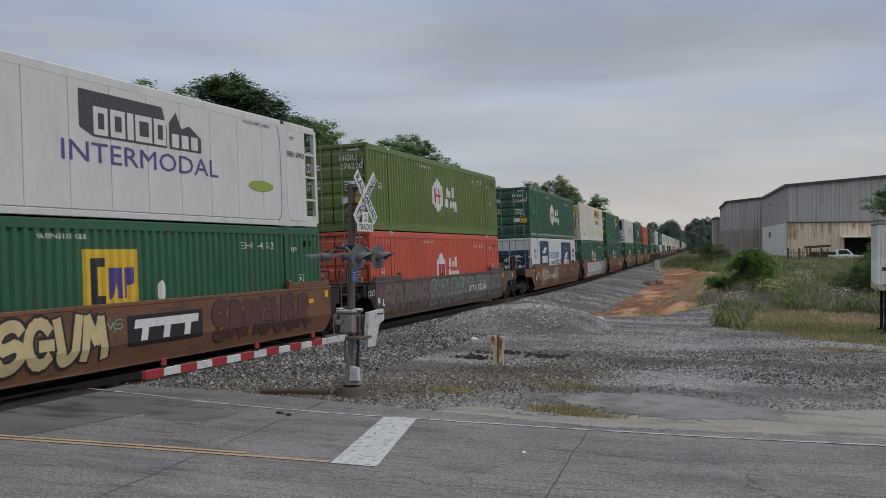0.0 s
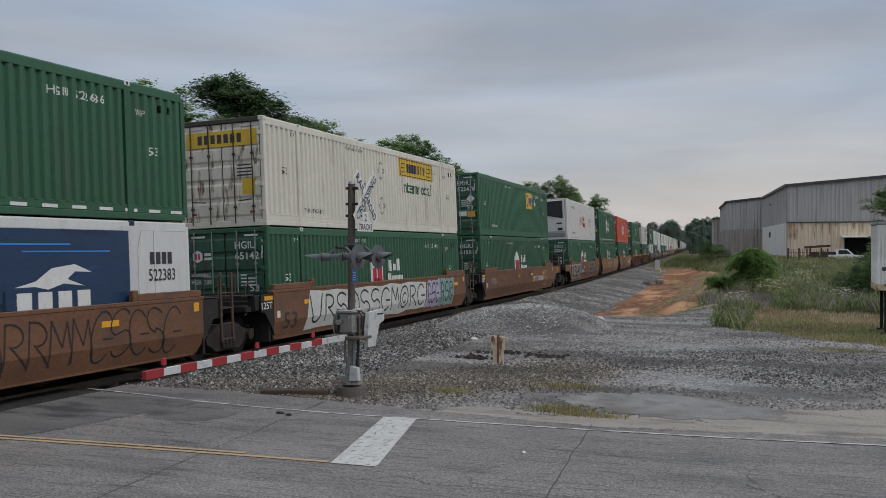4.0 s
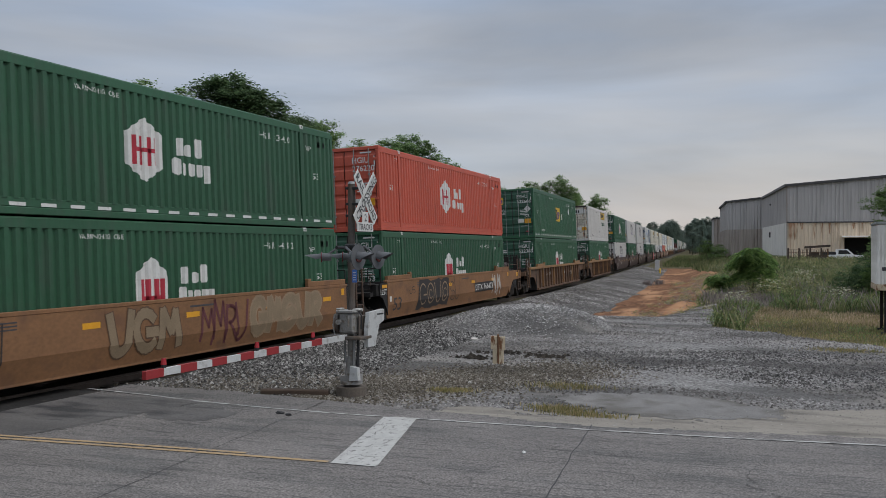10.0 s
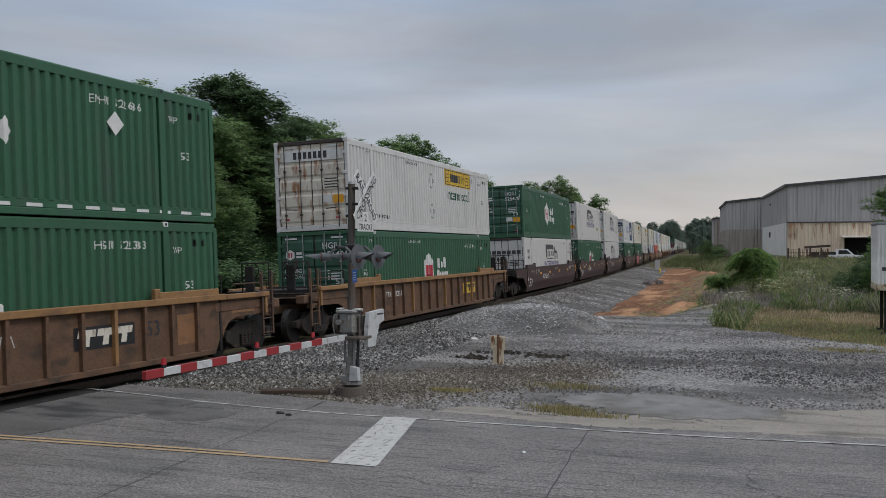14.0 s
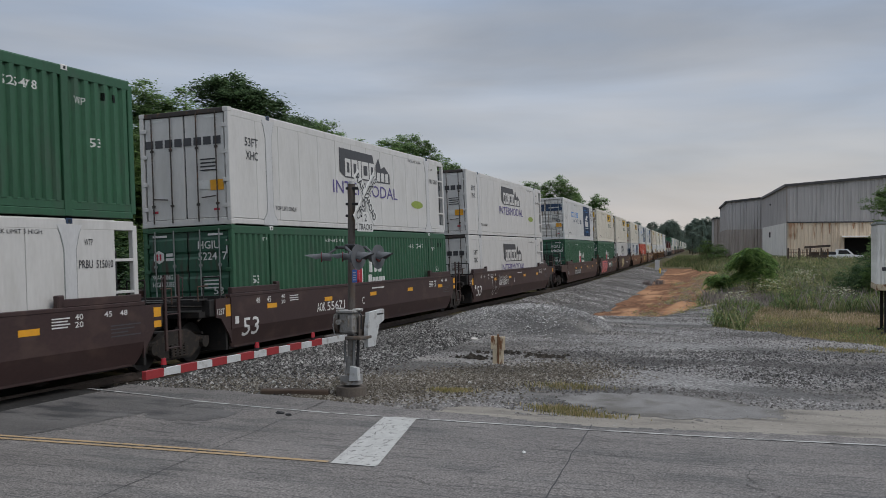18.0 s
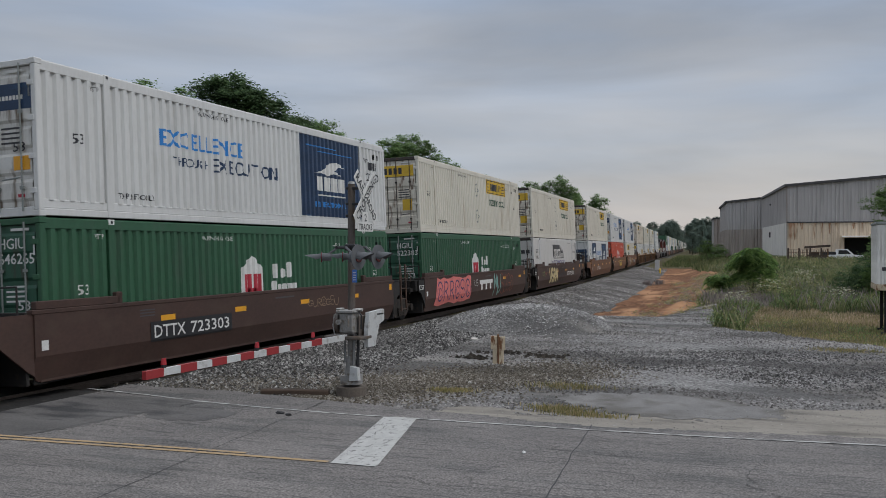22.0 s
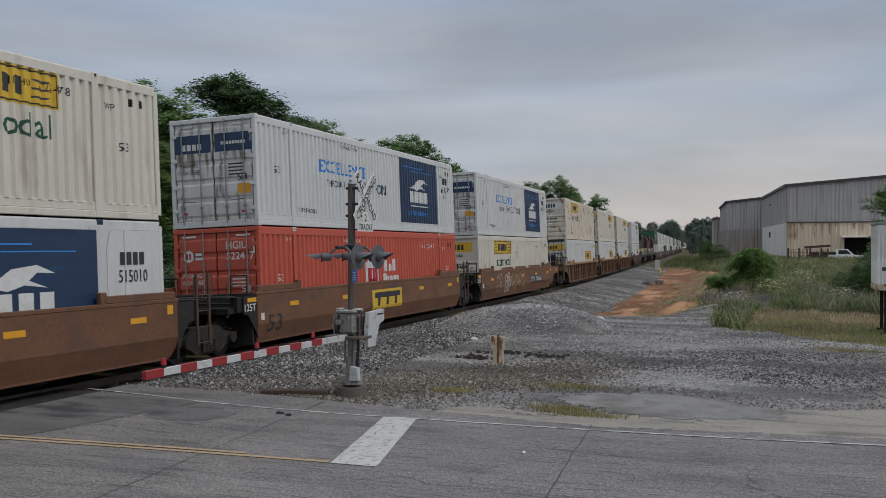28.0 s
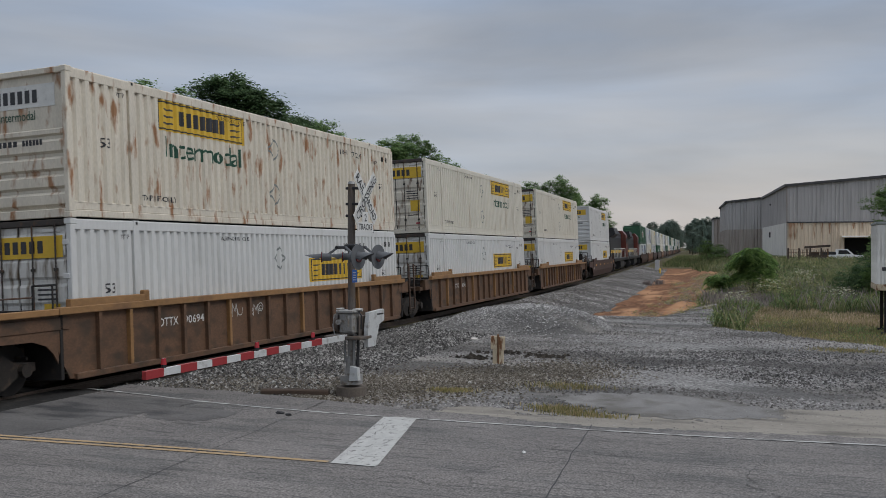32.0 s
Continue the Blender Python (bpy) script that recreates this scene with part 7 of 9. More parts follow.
BOX_SHIFT = {8: 0.42, 9: 0.36, 10: 0.3, 11: 0.33, 13: 0.28, 14: 0.2, 17: 0.4, 18: 0.32, 19: 0.2}  # how far the boxes sit from the middle of their well
UP_BASE, LOW_BASE = 3.223, 0.312
MOVING = []  # thing, its start along the track, its height
for k, (s, paint, nf, ff, upper, lower, number, sprays) in enumerate(TRAIN):
    kind = "ribbed" if paint == "ribbed" else "smooth"
    extra = " with sprayed graffiti" if sprays else ""
    car = well_car(kind, P[paint], f"{BODY[paint]} double-stack well car{extra}", bool(nf), bool(ff), number, NUMBER_AT.get(k, 10.25), class_mark={10: "B", 12: "A"}.get(k, "C"))
    if k in (0, 14, 17):
        c0, pa, pb = {0: (7.25, M_BLACK, M_MKWHITE), 14: (7.07, M_DKBROWN, M_MKWHITE), 17: (7.1, M_MKYELLOW, M_MKBLACK)}[k]
        plate(("slab_mark", c0), [rect(c0, c0 + 2.6, 0.62, 1.25)], SILL + 0.006, "r", "emblem_panel", pa, car)
        for q in range(3):
            e = c0 + 0.2 + 0.74 * q
            plate(("slab_mark_block", c0, q), [[(e + 0.2, 0.72), (e + 0.42, 0.72), (e + 0.48, 0.98), (e + 0.74, 0.98), (e + 0.78, 1.16), (e + 0.05, 1.16), (e, 0.98), (e + 0.26, 0.98)]], SILL + 0.009, "r", "emblem_block", pb, car)
    if k in (8, 9):
        xr = SILL - 0.094
        plate(("ribbed_mark", k), [rect(11.57, 13.32, 0.68, 1.12)], xr, "r", "emblem_panel", M_BLACK if k == 8 else M_MKYELLOW, car)
        for q in range(3):
            e = 11.66 + 0.54 * q
            plate(("ribbed_mark_block", k, q), [[(e + 0.15, 0.74), (e + 0.32, 0.74), (e + 0.35, 0.92), (e + 0.5, 0.92), (e + 0.52, 1.06), (e + 0.04, 1.06), (e, 0.92), (e + 0.19, 0.92)]], xr + 0.003, "r", "emblem_block", M_DOORCREAM if k == 8 else M_MKBLACK, car)
        if k == 8:
            lettering("53", "size_mark", 13.7, 14.14, 0.78, 1.1, xr, "r", M_MKBLACK, car)
            plate("worn_patch", [rect(14.75, 15.4, 0.5, 1.16)], xr, "r", "worn_patch", M_TAN, car, "pale worn paint patch")
            plate("end_worn_patch", [rect(16.9, 17.9, 1.06, 1.36)], xr, "r", "worn_patch", M_TAN, car, "pale worn paint patch")
    if k in (15, 18):
        for a, b in ((4.1, 6.15), (7.1, 9.2), (10.3, 12.9)):
            part("top_pad", G().prism([(a, 1.53), (a + 0.12, 1.64), (b - 0.12, 1.64), (b, 1.53)], "x", SILL - 0.13, SILL + 0.006), P[paint], car, "raised pad on the top edge")
    if k in (1, 5, 7, 13, 18):
        na = NUMBER_AT.get(k, 10.25)
        plate(("number_panel", na), [rect(na - 0.12, na + 2.98, 0.66, 1.08)], SILL + 0.0095, "r", "number_panel", M_BLACK, car, "black number panel")
    for q, (gk, cols, a, b) in enumerate(sprays):
        graffiti(car, gk, cols, a, b, 100 + k * 7 + q, SILL + 0.007 if kind == "smooth" else SILL - 0.09)
    MOVING.append((car, s, 0.0))
    box_up = container(*upper, low=False, index=k * 2, sign_at=SIGN_AT.get(k, 9.7), taped=k in (2, 6, 8))
    box_low = container(*lower, low=True, index=k * 2 + 1, sign_at=SIGN_LOW.get(k, 9.7))
    if k == 8:
        plate("diamond_placard", [[(12.4, 1.95), (12.66, 2.2), (12.92, 1.95), (12.66, 1.7)]], XR + 0.004, "r", "diamond_placard", M_MKWHITE, box_up, "pale diamond placard")
    shift = BOX_SHIFT.get(k, 0.0)
    MOVING.append((box_up, s + shift, UP_BASE))
    MOVING.append((box_low, s + shift, LOW_BASE))
M_LOCO = mat("locomotive_orange_red", (0.11, 0.02, 0.012), 0.45, var=0.2, dirt=(0.06, 0.03, 0.02), dirt_at=(0.5, 0.75))


def locomotive():
    """A six-axle road diesel, long hood towards the camera."""
    ob = thing("locomotive", "dark red and black diesel freight locomotive on the rails", "locomotive", "locomotives of the train")
    part("frame", G().box(-1.45, 1.45, 0.3, 22.2, 1.15, 1.5, 0.04), M_BLACK, ob)
    part("long_hood", G().box(-0.95, 0.95, 1.6, 16.2, 1.5, 4.3, 0.08), M_BLACK, ob, "black long hood")
    part("hood_roof", G().prism([(-1.0, 3.75), (-0.75, 4.55), (0.75, 4.55), (1.0, 3.75)], "y", 1.5, 16.25), M_BLACK, ob, "black hood roof")
    part("radiator", G().prism([(-1.5, 4.05), (-1.35, 4.7), (1.35, 4.7), (1.5, 4.05), (0.95, 3.7), (-0.95, 3.7)], "y", 1.6, 6.2), M_BLACK, ob, "flared radiator housing")
    cab = part("cab", G().prism([(-1.5, 1.5), (-1.5, 4.1), (-1.1, 4.65), (1.1, 4.65), (1.5, 4.1), (1.5, 1.5)], "y", 16.3, 19.2), M_LOCO, ob, "cab")
    part("window", G().box(1.49, 1.52, 16.7, 17.6, 3.1, 3.8, 0.01).box(1.49, 1.52, 17.8, 18.7, 3.1, 3.8, 0.01), M_BLACK, cab, "dark cab windows")
    part("short_hood", G().prism([(19.2, 1.5), (21.2, 1.5), (21.0, 3.2), (19.2, 3.5)], "x", -0.9, 0.9), M_LOCO, ob)
    part("fuel_tank", G().prism([(-1.4, 0.5), (-1.4, 1.1), (1.4, 1.1), (1.4, 0.5), (1.1, 0.25), (-1.1, 0.25)], "y", 8.4, 14.0), M_BLACK, ob, "fuel tank")
    part("stripe", G().box(0.952, 0.957, 2, 16, 2.05, 2.35), M_MKYELLOW, ob, "yellow stripe")
    for y in (0.5, 21.8):
        part("pilot", G().box(-1.4, 1.4, y - 0.12, y + 0.12, 0.25, 1.5, 0.03), M_BLACK, ob)
    for sg in (1, -1):
        rail = G().path([(sg * 1.4, 0.6, 2.5), (sg * 1.4, 16.2, 2.5)], 0.025)
        for i in range(9):
            rail.tube((sg * 1.4, 0.6 + i * 1.95, 1.5), (sg * 1.4, 0.6 + i * 1.95, 2.5), 0.022, 6)
        part("handrail", rail, M_MKWHITE, ob, "pale handrail")
    for y0 in (3.4, 18.2):
        b = part("bogie", G().box(-1.12, 1.12, y0 - 2.4, y0 + 2.4, 0.55, 0.85, 0.04), M_UNDER, ob, "three-axle bogie")
        for dy in (-1.85, 0, 1.85):
            for sg in (1, -1):
                part("wheel", shared(("loco_wheel", sg), lambda: G().tube((sg * 0.69, 0, 0.53), (sg * 0.83, 0, 0.53), 0.53, 20)), M_WHEEL, b, at=Matrix.Translation((0, y0 + dy, 0)))
    return ob


loco = locomotive()
MOVING.append((loco, 497.3, 0.0))
MOVING.append((copy_thing(loco, Matrix.Identity(4)), 520.4, 0.0))

# the rest of the train stays far off
FAR = [("green", "kwhite"), ("kwhite", "cream"), ("cream", "kwhite"), ("kwhite", "green"), ("cream", "cream"), ("kwhite", "kwhite"), ("cream", "green"), ("kwhite", "cream"), ("green", "kwhite"), ("cream", "kwhite"), ("kwhite", "green")]
LIV = {"green": "house_print", "kwhite": "navy_print", "cream": "sign_print"}
s = 547.6
templates = {}
far_car = {}
for i in range(17):
    up, low = FAR[i % len(FAR)]
    end3 = i % 3 == 2
    for colour, base, is_low in ((up, UP_BASE, False), (low, LOW_BASE, True)):
        key = (colour, is_low)
        if key not in templates:
            templates[key] = container(colour, "corrugated", LIV[colour], "door", low=is_low, far=True)
            ob = templates[key]
        else:
            ob = copy_thing(templates[key], Matrix.Identity(4))
        MOVING.append((ob, s, base))
    ck = (i % 3 == 0, end3)
    if ck not in far_car:
        far_car[ck] = well_car("smooth", M_BROWN if i % 2 else M_DKBROWN, "rust-brown smooth-sided double-stack well car", ck[0], ck[1], detail=False)
        ob = far_car[ck]
    else:
        ob = copy_thing(far_car[ck], Matrix.Identity(4))
    MOVING.append((ob, s, 0.0))
    s += 23.7 if end3 else 19.7


# ---- crossing signal ----
MX, MY = -8.0, 16.0
signal = thing("crossing_signal", "grey steel crossing signal with lowered gate arm and crossbuck", "crossing signal", m=Matrix.Translation((MX, MY, -0.08)))
M_CONC = mat("dirty_concrete", (0.12, 0.10, 0.083), 0.9, var=0.3, scale=3, bump=0.3)
M_GALV = mat("bright_galvanised_casting", (0.27, 0.265, 0.255), 0.55, metal=0.2, var=0.25, scale=5, dirt=(0.16, 0.13, 0.10), dirt_at=(0.54, 0.68))
M_OLDGREY = mat("dull_pale_grey_paint", (0.40, 0.395, 0.38), 0.6, var=0.2, scale=5, dirt=(0.2, 0.17, 0.14), dirt_at=(0.52, 0.68))
M_MAST = mat("weathered_mast_paint", (0.105, 0.09, 0.08), 0.6, metal=0.2, var=0.25, scale=3, dirt=(0.11, 0.075, 0.05), dirt_at=(0.5, 0.7), stretch=(1, 1, 0.5))
M_SIGNWHITE = mat("white_sign_sheet", (0.62, 0.62, 0.60), 0.5, var=0.06, scale=4)
M_ARMWHITE = mat("white_gate_sheet", (0.50, 0.51, 0.51), 0.45, var=0.12, scale=4, dirt=(0.26, 0.25, 0.23), dirt_at=(0.55, 0.72))
M_ARMRED = mat("red_gate_sheet", (0.28, 0.024, 0.028), 0.45, var=0.1, scale=4)
M_REDLENS = mat("red_lamp_lens", (0.36, 0.02, 0.03), 0.2, var=0.05, scale=4)
# black lamp paint lightened to blue-grey: the sky's reflection is in the colour
M_DISC = mat("lamp_disc_sky_grey", (0.10, 0.105, 0.112), 0.55, var=0.2, scale=4)
part("foundation", G().tube((0, 0, -0.1), (0, 0, 0.15), 0.285, 24), M_CONC, signal, "stained concrete footing")
part("base_casting", G().tube((0, 0, 0.2), (0, 0, 0.26), 0.21, 16).prism([(-0.16, -0.16), (0.16, -0.16), (0.16, 0.16), (-0.16, 0.16)], "z", 0.26, 0.36).tube((0, 0, 0.36), (0, 0, 0.72), 0.13, 12, 0.085), M_GALV, signal, "split base casting")
part("base_cover", G().prism([(0.05, 0.27), (0.23, 0.29), (0.21, 0.52), (0.07, 0.55)], "y", -0.2, -0.08), M_ARMWHITE, signal, "pale metal cover")
part("mast", G().tube((0, 0, 1.55), (0, 0, 3.98), 0.071, 16), M_MAST, signal, "tall weathered steel mast")
part("lower_mast", G().tube((0, 0, 0.68), (0, 0, 1.56), 0.068, 16), M_GALV, signal, "galvanised lower mast")
part("mast_cap", G().tube((0, 0, 3.98), (0, 0, 4.03), 0.078, 16, 0.05), M_STEEL, signal)
for z in (3.9, 3.6, 3.38):
    part("clamp", G().box(-0.1, 0.17, -0.06, 0.06, z - 0.025, z + 0.025, 0.008).tube((0.17, 0, z), (0.24, 0, z), 0.03), M_BLACK, signal, "black sign clamp")
part("conduit", G().path([(0.09, -0.1, 0.5), (0.1, -0.1, 1.1), (0.1, -0.1, 1.3)], 0.025), M_STEEL, signal)
part("conduit", G().path([(-0.1, -0.06, 0.6), (-0.11, -0.06, 1.06)], 0.022), M_STEEL, signal)
part("cable", G().path([(-0.2, -0.1, 1.55), (-0.3, -0.12, 1.5), (-0.33, -0.12, 1.3), (-0.3, -0.1, 1.12)], 0.014), M_OLDGREY, signal, "pale cable loop beside the motor box")
part("cable", G().path([(0.2, -0.1, 1.58), (0.28, -0.14, 1.5), (0.27, -0.14, 1.25)], 0.014), M_BLACK, signal, "black cable beside the motor box")
part("clamp_band", G().tube((0, 0, 1.42), (0, 0, 1.47), 0.09, 16).tube((0, 0, 1.2), (0, 0, 1.25), 0.09, 16), M_MAST, signal, "band clamps on the mast")
part("conduit", G().path([(0.13, -0.02, 0.3), (0.15, -0.02, 0.9), (0.15, -0.02, 1.15)], 0.03), M_BLACK, signal, "black cable pipe")
part("blue_notice", G().box(0.06, 0.16, -0.09, -0.085, 2.12, 2.36), mat("blue_notice_sheet", (0.06, 0.17, 0.52), 0.5), signal, "small blue notice plate")

for i in range(4):
    part("notice_line", G().box(0.075, 0.145 - 0.012 * (i % 2), -0.093, -0.0905, 2.16 + 0.045 * i, 2.175 + 0.045 * i), M_SIGNWHITE, signal)
cross = part("crossbuck", G().box(0.26, 0.28, -0.03, 0.03, 3.1, 4.0), M_STEEL, signal, "white crossbuck sign")
for k, ang in enumerate((45, -45)):
    blade = G()
    blade.box(0.285 + 0.012 * k, 0.293 + 0.012 * k, -0.61, 0.61, -0.115, 0.115, 0.003)
    at = Matrix.Translation((0, 0, 3.72)) @ Matrix.Rotation(radians(ang), 4, "X")
    b = part("blade", blade, M_SIGNWHITE, cross, "white reflective blade with black lettering", at=at)
for words, ang, a0, a1, kk in (("RAIL", -45, -0.56, -0.13, 1), ("ROAD", -45, 0.1, 0.56, 1), ("CROSSING", 45, -0.56, 0.56, 0)):
    ob = lettering(words, "letters", a0, a1, -0.075, 0.075, 0.313 if kk else 0.3135, "r", M_MKBLACK, cross)
    ob.matrix_basis = Matrix.Translation((0, 0, 3.72)) @ Matrix.Rotation(radians(ang), 4, "X")
count = part("track_count_sign", G().prism([(-0.34, 3.08), (0.34, 3.08), (0.34, 3.25), (0.13, 3.25), (0.13, 3.45), (-0.13, 3.45), (-0.13, 3.25), (-0.34, 3.25)], "x", 0.285, 0.293), M_SIGNWHITE, signal, "white sign with the number of tracks")
lettering("2", "letters", -0.05, 0.05, 3.27, 3.41, 0.297, "r", M_MKBLACK, count)
lettering("TRACKS", "letters", -0.29, 0.29, 3.105, 3.225, 0.297, "r", M_MKBLACK, count)

cross_arm = part("lamp_crossarm", G().tube((0.0, -0.62, 2.78), (0.0, 0.62, 2.78), 0.03, 8).box(-0.11, 0.11, -0.1, 0.1, 2.72, 2.84, 0.02), M_BLACK, signal, "black pipe crossarm")
M_LENS = mat("dark_red_lens", (0.12, 0.01, 0.012), 0.15, var=0.05)
for d, aim in ((1, -8), (-1, 25)):
    for y in (-0.43, 0.43):
        at = Matrix.Translation((d * 0.2, y, 2.6)) @ Matrix.Rotation(radians(aim), 4, "Z")
        lamp = part("lamp", G().tube((0, 0, 0), (d * 0.16, 0, 0), 0.10 if d > 0 else 0.07, 16).tube((-d * 0.12, 0, 0.18), (d * 0.06, 0, 0.05), 0.025, 6), M_DISC, signal, "flashing lamp housing", at=at)
        part("disc", G().tube((d * 0.16, 0, 0), (d * 0.175, 0, 0), 0.235 if d > 0 else 0.085, 28), M_DISC, lamp, "black backing disc")
        part("lens", G().tube((d * 0.175, 0, 0), (d * 0.19, 0, 0), 0.10, 20), M_LENS, lamp, "unlit dark red lens")
        visor = G()
        n = 14
        for i in range(n):
            a0, a1 = math.pi * (1.15 * i / n - 0.075), math.pi * (1.15 * (i + 1) / n - 0.075)
            vr = 0.105 if d > 0 else 0.068
            p = [(vr * math.cos(a), vr * math.sin(a)) for a in (a0, a1)]
            top = [0.18 + 0.33 * (0.35 + 0.65 * max(0, math.sin(a))) for a in (a0, a1)]
            visor.add([(d * 0.175, *p[0]), (d * 0.175, *p[1]), (d * top[1], p[1][0], p[1][1] - 0.03), (d * top[0], p[0][0], p[0][1] - 0.03)], [(0, 1, 2, 3)])
        part("visor", visor, M_DISC, lamp, "long hood over the lens")

gear = part("gate_mechanism", G().box(-0.16, 0.16, -0.22, 0.08, 1.16, 1.56, 0.03), M_GALV, signal, "galvanised gate motor box")
part("box_door", G().box(0.0, 0.14, -0.245, -0.215, 1.2, 1.53, 0.015), M_GALV, gear)
part("box_latch", G().tube((-0.13, -0.31, 1.38), (-0.13, -0.24, 1.38), 0.05, 10).box(-0.2, 0.15, -0.27, -0.22, 1.55, 1.6, 0.01).tube((0.08, -0.29, 1.3), (0.08, -0.29, 1.5), 0.02), M_GALV, gear)
part("lid", G().box(-0.2, 0.2, -0.24, 0.1, 1.56, 1.60, 0.015).box(-0.24, -0.14, -0.18, 0.0, 1.6, 1.635, 0.015).box(0.1, 0.24, -0.18, 0.02, 1.59, 1.63, 0.015), M_OLDGREY, gear, "pale lid")
part("shaft_arm", G().tube((-0.235, -0.06, 1.36), (-0.17, -0.06, 1.36), 0.21, 18).box(0.18, 0.22, -0.1, 0.2, 1.1, 1.5, 0.02), M_MAST, gear, "weathered pivot plates")
part("support_shelf", G().box(-0.42, 0.36, -0.34, 0.14, 1.06, 1.12, 0.012), M_MAST, signal, "rusty steel support shelf")
weight = part("counterweight", G().prism([(0.05, 1.55), (0.72, 1.58), (0.72, 1.36), (0.5, 1.3), (0.32, 0.9), (0.0, 0.9), (-0.02, 1.2)], "x", 0.27, 0.35), M_ARMWHITE, signal, "pale counterweight arm")
part("slot", G().box(0.35, 0.354, 0.4, 0.68, 1.48, 1.51), M_BLACK, weight)
arm = part("gate_arm", G().prism([(-0.25, 1.05), (-0.25, 1.15), (-6.0, 1.165), (-6.0, 1.065)], "x", -0.03, 0.03), M_ARMWHITE, signal, "lowered gate arm striped red and white")
for i in range(7):
    y = -6.005 + i * 0.735
    part("red_stripe", G().box(-0.034, 0.034, y, y + 0.37, 1.057, 1.168, 0.002), M_ARMRED, arm, "red band")
for y in (-5.6, -3.3, -1.5):
    lamp = part("arm_lamp", G().box(-0.03, 0.03, y - 0.03, y + 0.03, 1.16, 1.21, 0.01), M_BLACK, arm)
    part("lens", G().tube((0, y, 1.21), (0, y, 1.295), 0.04, 12, 0.03), M_REDLENS, lamp, "red lamp")


# ---- marker post, trackside boxes ----
post = thing("marker_post", "stubby rust-streaked white marker post in the gravel", "post", m=Matrix.Translation((-6.9, 21.7, -0.06)) @ Matrix.Rotation(radians(18), 4, "Z") @ Matrix.Diagonal((0.78, 0.9, 1, 1)))
M_OLDWHITE = mat("peeling_white_paint", (0.50, 0.42, 0.30), 0.7, var=0.25, scale=5, dirt=(0.17, 0.075, 0.03), dirt_at=(0.5, 0.6), stretch=(1, 1, 0.5))
M_RUSTY_STEEL = mat("rusty_steel", (0.15, 0.075, 0.035), 0.8, var=0.3, scale=6, bump=0.2)
part("rail_core", G().box(-0.028, 0.028, -0.085, 0.07, -0.1, 0.66, 0.01), M_RUSTY_STEEL, post, "rusty steel core")
part("flange", G().box(-0.17, -0.028, -0.06, 0.06, -0.1, 0.42, 0.01), M_OLDWHITE, post)
part("flange", G().box(0.028, 0.17, -0.06, 0.06, -0.1, 0.42, 0.01), M_OLDWHITE, post)
part("head", G().box(-0.23, -0.028, -0.075, 0.06, 0.3, 0.62, 0.012), M_OLDWHITE, post)
part("head", G().box(0.028, 0.22, -0.075, 0.06, 0.28, 0.6, 0.012), M_OLDWHITE, post)
def scrap(x, y, z, size, seed, material, name, label):
    """A small crumpled piece lying on the ground."""
    rng = random.Random(seed)
    bm = bmesh.new()
    bmesh.ops.create_icosphere(bm, subdivisions=2, radius=size)
    for v in bm.verts:
        v.co = Vector((v.co.x * 1.5, v.co.y * 0.8, v.co.z * 0.55)) * rng.uniform(0.55, 1.2)
    ob = thing(name, label, "litter", "litter on the road", m=Matrix.Translation((x, y, z + size * 0.3)) @ Matrix.Rotation(rng.uniform(0, 3), 4, "Z"))
    part("piece", G().bm(bm), material, ob)


scrap(-8.02, 13.41, -0.03, 0.055, 1, M_BLACK, "rubber_scrap", "twisted black rubber scrap lying on the road")
scrap(-7.81, 13.33, -0.03, 0.045, 2, M_BLACK, "rubber_scrap", "twisted black rubber scrap lying on the road")
scrap(-3.46, 12.02, -0.03, 0.035, 3, M_SIGNWHITE, "paper_scrap", "small white paper scrap lying on the road")
scrap(-3.9, 15.9, ground_z(-3.9, 15.9), 0.05, 4, M_SIGNWHITE, "paper_scrap", "small white paper scrap lying in the verge")
plank = thing("old_tie", "short rotten brown railway tie lying by the road", "railway tie", m=Matrix.Translation((-9.0, 15.62, -0.08)) @ Matrix.Rotation(radians(16), 4, "Z"))
part("timber", G().box(-0.65, 0.65, -0.1, 0.1, -0.02, 0.09, 0.02), mat("rotten_brown_timber", (0.075, 0.05, 0.035), 0.9, var=0.35, scale=4, stretch=(0.5, 3, 3), bump=0.5), plank)
for x, y, r, up in ((-9.2, 26.6, 0.15, 0.0), (-7.2, 35.2, 0.24, 0.0)):
    rr = random.Random(int(r * 100))
    rock = thing("white_rock", "pale whitish rock lying in the gravel", "rock", "pale rocks", m=Matrix.Translation((x, y, ground_z(x, y) + heap_z(x, y) + up)))
    bm = bmesh.new()
    bmesh.ops.create_icosphere(bm, subdivisions=2, radius=r)
    for v in bm.verts:
        v.co *= rr.uniform(0.8, 1.1)
        v.co.z *= 0.7
    part("stone", G().bm(bm), mat("pale_rock", (0.5, 0.48, 0.45), 0.9, var=0.15, scale=6) if "pale_rock" not in bpy.data.materials else bpy.data.materials["pale_rock"], rock)
cabinet = thing("trackside_cabinet", "small pale grey metal trackside cabinet", "cabinet", m=Matrix.Translation((-18.62, 130.0, -0.46)))
part("body", G().box(-0.28, 0.28, -0.25, 0.25, 0, 1.45, 0.03), M_POST, cabinet)
part("plinth", G().box(-0.33, 0.33, -0.3, 0.3, -0.3, 0.1, 0.02), M_CONC, cabinet)
marker = thing("yellow_marker", "yellow plastic cable marker post", "marker post", m=Matrix.Translation((-16.7, 119.0, -0.62)))
part("tube", G().tube((0, 0, -0.3), (0, 0, 0.5), 0.13, 10).tube((0, 0, 0.5), (0, 0, 0.72), 0.19, 10, 0.08), mat("yellow_plastic", (0.62, 0.42, 0.06), 0.5), marker)


